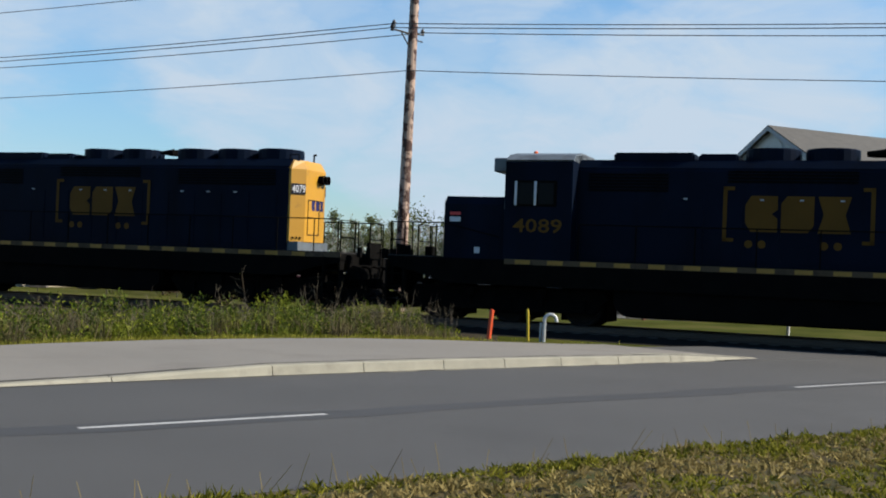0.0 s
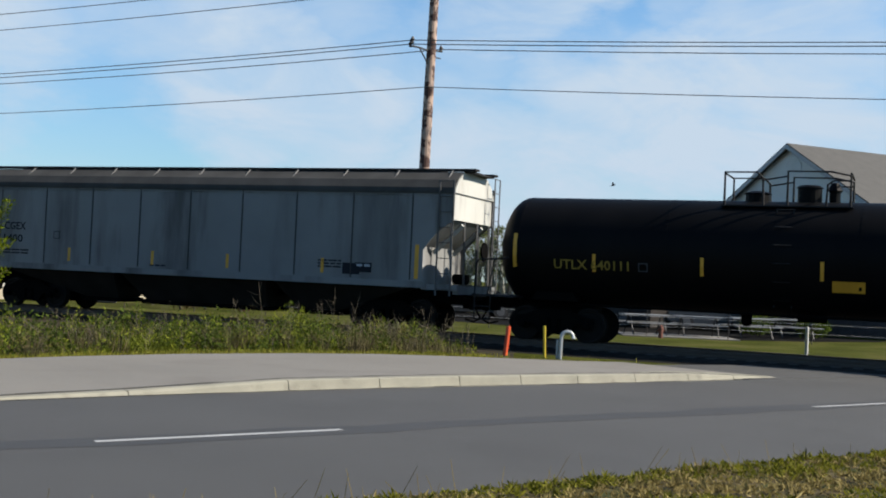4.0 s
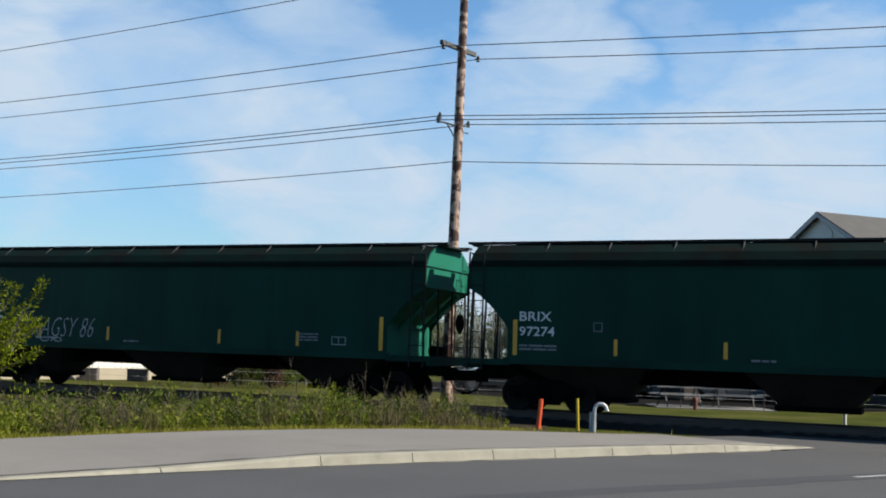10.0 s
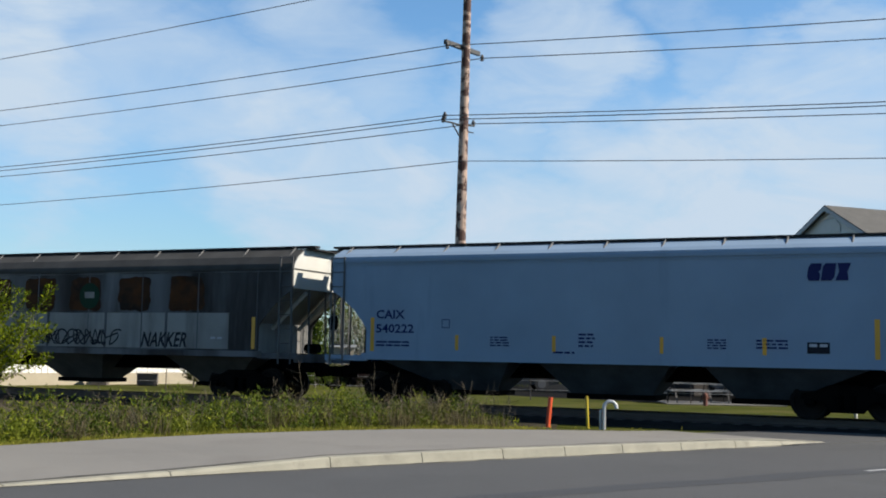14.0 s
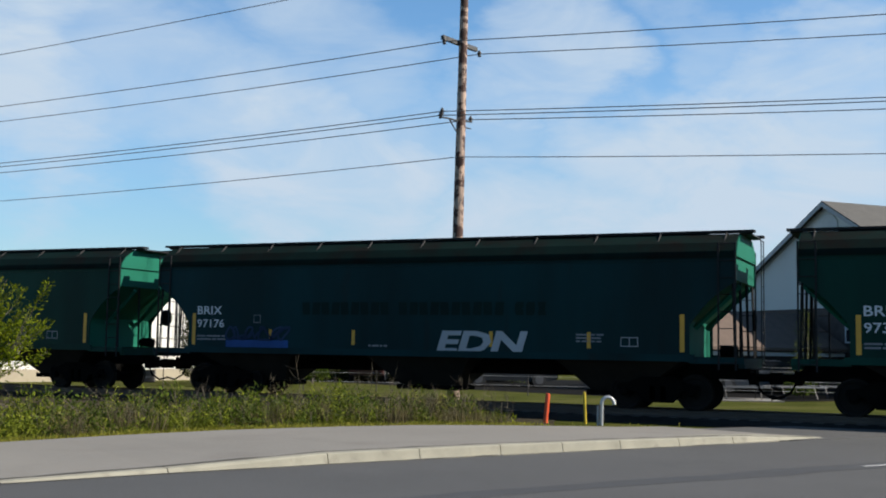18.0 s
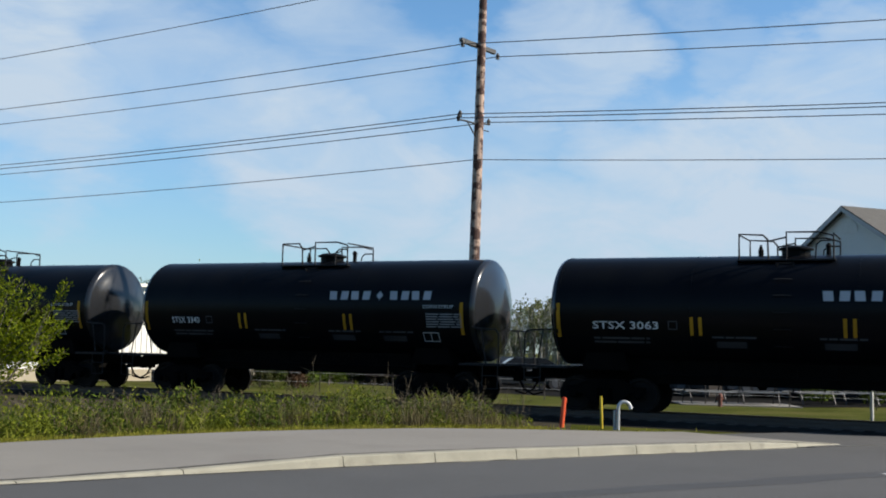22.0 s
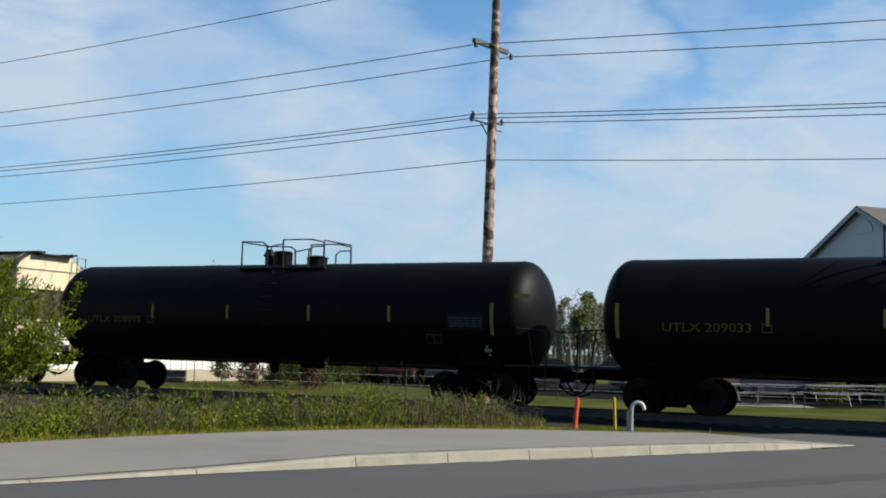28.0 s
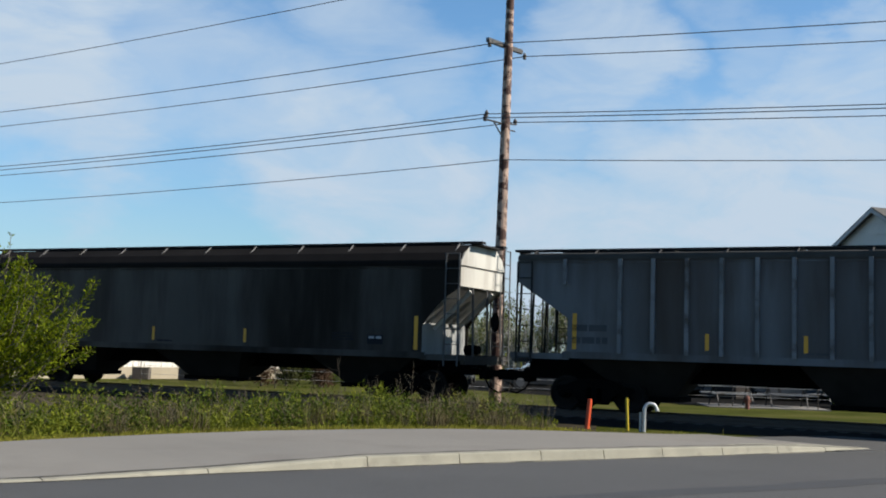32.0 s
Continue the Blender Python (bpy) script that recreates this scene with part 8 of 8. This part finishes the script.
patch(c, 8.77, 1.64, 0.75, 0.27, round_side(1.47, 2.45), P_STRIPE, "caution_label")
bars(c, 11.85, 1.68, 1.1, 0.5, 5, round_side(1.47, 2.45), P_LETDIM, 15)
c = put(hopper("clean pale blue-white covered hopper car with dark lettering", 19.7, P_BLUEWHITE, "DOWX", "69711", eave=3.84, sill=1.2, let=P_LETNAVY, bays=4, cut=(1.6, 1.35), seed=13, stripes=(), apron=True, bold=0.035, tx=1.85, mz=2.5, lh=0.23, lw=1.08, drop=0.41), 85.05)
patch(c, 0.9, 1.12, 1.4, 0.11, flat_side(-1.59), P_STRIPE, "reflector")
patch(c, 5.4, 1.12, 1.4, 0.11, flat_side(-1.59), P_STRIPE, "reflector")
c = put(hopper("white covered hopper car with red primer patches and graffiti", 16.0, P_WHITEGREY, "INTX", "67017", eave=3.95, top=4.34, sill=1.22, let=P_LETNAVY, cut=(0.9, 1.0), seed=17, stripes=(3.7, 8.1, 11.3), sidesill=P_WHITEGREY, tx=1.6, mz=2.22, lh=0.24, lw=0.75, drop=0.36, nx=-0.2), 106.45)
rp = random.Random(12)
for k, (x0, x1) in enumerate(((0.3, 2.3), (2.7, 3.5), (3.6, 4.8), (5.3, 6.45), (6.6, 7.7), (8.3, 9.7), (9.85, 10.7), (11.3, 12.5), (12.65, 13.85), (14.0, 15.5))):
    for j in range(4):
        a, b = x0 + rp.uniform(0, 0.25), x1 - rp.uniform(0, 0.25)
        blotch(c, a, 2.7 + 0.235 * j, b - a, rp.uniform(0.2, 0.27), flat_side(-1.56 - 0.0015 * j), P_REDPATCH, 20 * k + j)
blotch(c, 0.15, 1.5, 0.5, 2.0, flat_side(-1.567), P_RUSTPATCH, 3)
blotch(c, 14.05, 2.35, 1.0, 1.15, flat_side(-1.569), P_RUSTPATCH, 8)
for k in range(14):
    blotch(c, rp.uniform(3.9, 4.7) if k < 6 else rp.uniform(10.6, 15.4), rp.uniform(2.0, 2.6), rp.uniform(0.08, 0.3), rp.uniform(0.05, 0.16), flat_side(-1.57), P_RUSTPATCH, 40 + k)
blotch(c, 9.3, 1.35, 1.5, 0.75, flat_side(-1.5645), P_LETGREY, 4, "graffiti")
for ch, x, z, w, h in (("D", 4.7, 1.3, 1.05, 1.0), ("N", 5.8, 1.24, 1.0, 1.12), ("Z", 6.9, 1.3, 1.05, 0.95), ("O", 8.0, 1.22, 1.15, 1.12)):
    lean = lambda px, pz: (px + 0.18 * (pz - 1.3), -1.57, pz)
    letters(c, ch, x, z, w, h, lean, P_LETNAVY, "graffiti", 0.11)
    letters(c, ch, x + 0.1, z + 0.1, w - 0.2, h - 0.2, lambda px, pz: (px + 0.18 * (pz - 1.3), -1.574, pz), P_SKYTAG, "graffiti", 0.04)
    letters(c, ch, x + 0.17, z + 0.14, w - 0.34, h - 0.36, lambda px, pz: (px + 0.18 * (pz - 1.3), -1.578, pz), P_BLUETAG, "graffiti", 0.0)
scrawl(c, 9.2, 1.35, 1.3, 0.75, flat_side(-1.573), P_BLUETAG, 5, 4, 0.12)
for k in range(16):
    drips(c, 0.9 * k + 1.0, 3.55, rp.uniform(0.3, 0.9), rp.uniform(0.15, 0.4), flat_side(-1.561), P_RUSTBAND, 500 + k, 0.8)
patch(c, 11.9, 1.5, 0.95, 0.3, flat_side(-1.568), P_LETBLACK, "placard")
put(hopper("pale grey covered hopper car with scuffed paint", 11.3, P_LCEX, "LCEX", "622", bold=0.03, eave=4.12, top=4.42, ridges=3, sill=1.24, seams=6, let=P_LETBLACK, bays=2, cut=(1.25, 1.75), seed=19, stripes=(), inset=1.9, tx=1.9, mz=2.5, lh=0.23, lw=0.9, drop=0.48), 124.55)
c = put(hopper("pale grey covered hopper car with yellow reflectors", 11.6, P_WHITEGREY, "CEFX", "81210", eave=3.83, sill=1.16, let=P_LETNAVY, bays=2, seams=6, cut=(0.95, 1.95), seed=23, stripes=(3.0, 5.2, 8.0), inset=1.9, mz=2.3), 137.4)
c = put(tank("long glossy navy-black tank car with a roof walkway", 17.4, P_NAVYBLACK, "VMSX 311377", P_LETWHITE, radius=1.52, zc=2.64, walkway=True, dome="tall", stripes=(3.6, 6.6, 10.1, 13.1), stripe_z=2.22, seed=2, title_at=(1.72, 2.05, 1.85, 0.25), inset=1.8, cage=-0.5), 150.4)
sf = round_side(1.52, 2.64)
letters(c, "VMSX 311377", 1.9, 3.93, 2.0, 0.1, sf, P_LETWHITE)
patch(c, 10.8, 2.0, 0.8, 0.27, sf, P_STRIPE, "caution_label")
bars(c, 14.0, 1.95, 1.3, 0.6, 5, sf, P_LETDIM, 3)
frame_box(c, 14.3, 1.55, 0.55, 0.26, sf, P_LETDIM)
c = put(hopper("dark green covered hopper car with pale graffiti", 18.15, P_GREEN, "BRIX", "97260", roof=P_GREENROOF, ends=P_SUNGREENEND, cut=(1.15, 1.75), seed=31), 168.85)
letters(c, "KAGSY 86", 3.85, 1.62, 2.5, 0.62, lambda x, z: (x + 0.25 * (z - 1.6), -1.567, z), P_LETGREY, "graffiti", -0.03)
scrawl(c, 4.1, 1.46, 1.0, 0.14, flat_side(-1.567), P_LETGREY, 8, 2, 0.03)
put(hopper("dark green covered hopper car", 18.15, P_GREEN, "BRIX", "97274", roof=P_GREENROOF, ends=P_SUNGREENEND, cut=(1.15, 1.75), seed=33), 188.2)
c = put(hopper("dark green covered hopper car with white graffiti", 18.15, P_GREEN, "BRIX", "97306", roof=P_GREENROOF, ends=P_SUNGREENEND, cut=(1.15, 1.75), seed=35), 207.5)
scrawl(c, 3.6, 1.5, 2.1, 0.5, flat_side(-1.567), P_LETWHITE, 12, 6, 0.1)
patch(c, 3.1, 1.43, 2.8, 0.06, flat_side(-1.567), P_LETWHITE, "graffiti")
put(hopper("grimy brown covered hopper car with illegible lettering", 17.9, P_BROWN, "", "", cut=(1.15, 1.75), let=P_DKBROWN, roof=P_DKBROWN, stripes=(), seed=37), 226.7)
c = put(hopper("grey covered hopper car with rust patches and black graffiti", 17.7, P_SAMX, "SAMX", "11414", bold=0.03, ends=P_SUNPALEEND, cut=(1.15, 1.75), let=P_LETBLACK, seams=8, roof=P_GREYROOF, seed=39, stripes=(1.2, 5.0, 7.05, 10.8, 12.8), tx=1.8, mz=2.36), 245.6)
for k, (x, w) in enumerate(((1.4, 1.0), (3.25, 1.3), (5.3, 1.3), (7.15, 1.4), (9.1, 1.35), (11.1, 1.35), (13.1, 1.4))):
    blotch(c, x, 2.6, w, 1.15, flat_side(-1.562), P_RUSTPATCH, 90 + k)
for k in range(5):
    patch(c, 3.5 + 2.4 * k, 1.48, 2.3, 1.1, flat_side(-1.56), P_PANELPAINT, "repainted_panel")
for k, (x, w) in enumerate(((4.5, 1.75), (6.7, 1.9), (8.7, 2.5))):
    scrawl(c, x, 1.55, w, 0.5, flat_side(-1.567), P_LETBLACK, 60 + k, 7, 0.05)
letters(c, "NAKKER", 12.1, 1.52, 1.75, 0.46, lambda x, z: (x + 0.2 * (z - 1.5), -1.567, z), P_LETBLACK, "graffiti", 0.03)
me = bpy.data.meshes.new("owner_logo")
me.from_pydata([(9.95 + 0.42 * math.cos(k * math.tau / 20), -1.568, 3.12 + 0.42 * math.sin(k * math.tau / 20)) for k in range(20)], [], [tuple(range(20))])
me.materials.append(P_GREENLOGO)
part("owner_logo", me, None, c)
patch(c, 9.75, 3.05, 0.4, 0.2, flat_side(-1.571), P_PANELPAINT, "logo_mark")
c = put(hopper("clean pale blue-grey covered hopper car", 16.3, P_CAIX, "CAIX", "540222", bold=0.03, cut=(1.15, 1.7), eave=4.1, top=4.45, let=P_LETNAVY, seed=41, stripes=(4.01, 6.82, 9.7, 12.25), gaps=(5.95, 10.35), gap_size=(0.35, 1.1)), 264.5)
for x, z, w, h in ((5.05, 1.69, 0.55, 0.29), (7.55, 1.7, 0.44, 0.4), (10.91, 1.7, 0.46, 0.27)):
    bars(c, x, z, w, h, 4, flat_side(-1.56), P_LETNAVY, int(10 * x))
blocks(c, 13.3, 3.38, 1.0, 0.42, (3,), flat_side(-1.567), P_LETNAVY, "owner_logo", 0.1, 0.15)
put(hopper("dark brown weathered covered hopper car", 16.9, P_DKBROWN, "", "", cut=(1.15, 1.75), let=P_LETGREY, seed=43, stripes=(4.0, 8.0, 12.0)), 282.35)
GH = [("97274", 300.6, P_GREEN), ("97379", 320.15, P_GREEN), ("97176", 339.75, P_TEAL), ("97364", 358.95, P_GREEN)]
for k, (num, s0, pm) in enumerate(GH):
    c = put(hopper("dark %s covered hopper car with faded owner lettering" % ("teal" if pm is P_TEAL else "green"), 18.15 if k != 2 else 17.85, pm, "BRIX" if k else "", num, roof=P_GREENROOF, ends=P_SUNGREENEND, cut=(1.15, 1.75), seed=50 + k), s0)
    blocks(c, 5.3, 2.42, 7.6, 0.36, (9, 10, 3), flat_side(-1.562), P_GHOST)
    if k == 2:
        patch(c, 2.63, 1.36, 2.20, 0.30, flat_side(-1.566), P_BLUETAG, "graffiti")
        scrawl(c, 2.63, 1.66, 2.20, 0.39, flat_side(-1.569), P_DIMTAG, 21, 7, 0.07)
        letters(c, "EDN", 9.63, 1.38, 2.71 - 0.2, 0.61, lambda x, z: (x + 0.3 * (z - 1.4), -1.569, z), P_LETGREY, "graffiti", 0.05)
TANKS = (("3423", False, 0), ("4230", False, 0), ("4728", False, 0), ("3340", True, 0), ("3063", True, 0), ("4090", True, 71), ("4072", True, 72), ("3146", True, 73))
for k, (num, nm, tg) in enumerate(TANKS):
    put(syrup_tank(num, 80 + k, nm, tg), 378.35 + 13.83 * k)
put(tank("dull black tank car with thin white lettering", 12.4, P_MATTBLACK, "STSX 51391", P_LETGREY, belly=True, seed=3, stripes=(3.0,)), 489.2)
c = put(hopper("tan covered hopper car with a dark owner mark", 11.8, P_TAN, "", "", let=P_LETBLACK, bays=2, seed=61, stripes=(), cut=(1.0, 1.3), inset=1.9), 503.35)
blocks(c, 7.9, 3.1, 1.5, 0.5, (3,), flat_side(-1.567), P_LETBLACK, "owner_logo", 0.12)
for x in (7.6, 9.65):
    patch(c, x, 2.9, 0.06, 0.9, flat_side(-1.567), P_LETBLACK, "logo_bracket")
c = put(hopper("long dirty tan covered hopper car streaked with soot", 21.2, P_TILX, "TILX", "641657", cut=(1.15, 1.75), eave=4.05, let=P_LETBLACK, bays=4, seed=63, roof=P_TANROOF, stripes=(4.1, 7.7, 13.3, 16.9), mz=2.2, ends=P_SUNTANEND), 516.6)
for x, z, dx, dz in ((8.4, 2.5, -0.25, 0.6), (12.7, 1.75, -0.03, 0.7), (13.4, 1.85, 0.55, 0.5)):
    me = bpy.data.meshes.new("scratch")
    me.from_pydata([(x, -1.566, z), (x + 0.04, -1.566, z), (x + dx + 0.04, -1.566, z + dz), (x + dx, -1.566, z + dz)], [], [(0, 1, 2, 3)])
    me.materials.append(P_LETBLACK)
    part("scratch", me, None, c)
put(tank("matt black tank car with dull yellow lettering", 17.5, P_MATTBLACK, "UTLX 208995", P_LETOLD, radius=1.54, zc=2.57, dome="tall", seed=4, stripes=(4.5, 7.42, 10.38, 13.1), stripe_z=2.3, inset=2.0, stripe_m=P_LETYEL, title_at=(1.85, 2.17, 2.2, 0.22), cage=0.17, flip=-1, elliptic=True), 539.2)
c = put(tank("matt black tank car with white graffiti patches", 17.6, P_MATTBLACK, "UTLX 209033", P_LETOLD, radius=1.54, zc=2.57, dome="tall", seed=5, stripes=(4.5, 7.2, 10.4, 13.1), stripe_z=2.29, inset=2.0, stripe_m=P_LETYEL, title_at=(1.9, 2.14, 2.25, 0.23), cage=-0.1, elliptic=True), 558.4)
scrawl(c, 12.45, 1.85, 1.15, 0.42, round_side(1.54, 2.57), P_LETGREY, 33, 7, 0.035)
scrawl(c, 12.7, 2.25, 0.6, 0.25, round_side(1.54, 2.57), P_LETGREY, 35, 4, 0.03)
scrawl(c, 13.7, 1.66, 0.5, 0.14, round_side(1.54, 2.57), P_LETGREY, 36, 4, 0.025)
scrawl(c, 8.98, 1.68, 1.35, 0.26, round_side(1.54, 2.57), P_LETGREY, 34, 6, 0.028)
c = put(hopper("pale grey covered hopper car with a rust band along the roof", 19.9, P_BBFX, "BBFX", "76083", bold=0.03, eave=4.15, let=P_LETNAVY, bays=4, seed=65, roof=P_GREYROOF, ends=P_WHITEGREY, cut=(1.6, 1.9), stripes=(), tx=2.35, mz=2.65, lh=0.27, lw=1.0, gaps=(5.05, 7.85, 12.05, 14.85)), 577.8)
c = put(hopper("heavily rusted covered hopper car with pale block graffiti", 18.0, P_RUSTY, "", "", ends=P_SUNPALEEND, cut=(1.15, 1.75), let=P_SOOT, seed=67, roof=P_SOOTROOF, stripes=(3.0, 6.0, 8.0, 10.0, 13.2)), 599.2)
letters(c, "TAZE", 10.2, 1.5, 2.3, 0.6, flat_side(-1.567), P_PANEL, "graffiti", 0.04)
letters(c, "TAZE", 10.23, 1.525, 2.24, 0.55, flat_side(-1.571), P_RUSTY, "graffiti", 0.014)
scrawl(c, 4.5, 1.5, 2.2, 0.6, flat_side(-1.567), P_LETBLACK, 42, 4, 0.08)
c = put(hopper("sooty grey covered hopper car", 18.6, P_SOOT, "CGOX", "5120", cut=(1.15, 1.75), tx=1.87, mz=2.4, ends=P_SUNPALEEND, let=P_LETBLACK, seed=69, roof=P_SOOTROOF, stripes=(4.2, 7.6, 11.2)), 618.65)
put(hopper("ribbed blue-grey covered hopper car with rust streaks", 18.3, P_RIBBED, "", "", let=P_LETDIM, ribs=17, seed=71, width=1.48, sill=1.56, eave=4.09, top=4.24, cut=(1.44, 1.76), bend=0.66, tx=1.65, mz=2.2, stripes=(5.2, 7.6, 10.3), roof=P_GREYROOF), 638.85)



# ---- what moves ----
SPEED, GAIN = 20.338, 0.0293


def travelled(t):
    return SPEED * t + GAIN * ((t - 16) ** 2 - 256) / 2


def motions():
    turn = math.degrees(-TURN)
    for car, s0, back in CONSIST:
        rows = []
        for k in range(9):
            t = 4.0 * k
            p = track(s0 - travelled(t))
            rows.append((t, pose(p.x, p.y, p.z, 0, 0, turn + (180 if back else 0))))
        walk(car, rows)
    walk(bird, [(t, pose(x, y, z, 0, -20, -12)) for t, x, y, z in ((0.0, -13.5, 62.0, 1.0), (3.0, 3.9, 60.5, 4.3), (4.0, 10.98, 58.96, 7.12), (4.5, 14.57, 58.18, 8.56), (6.0, 25.3, 55.8, 12.9), (32.0, 212.0, 15.0, 60.0))])


motions()
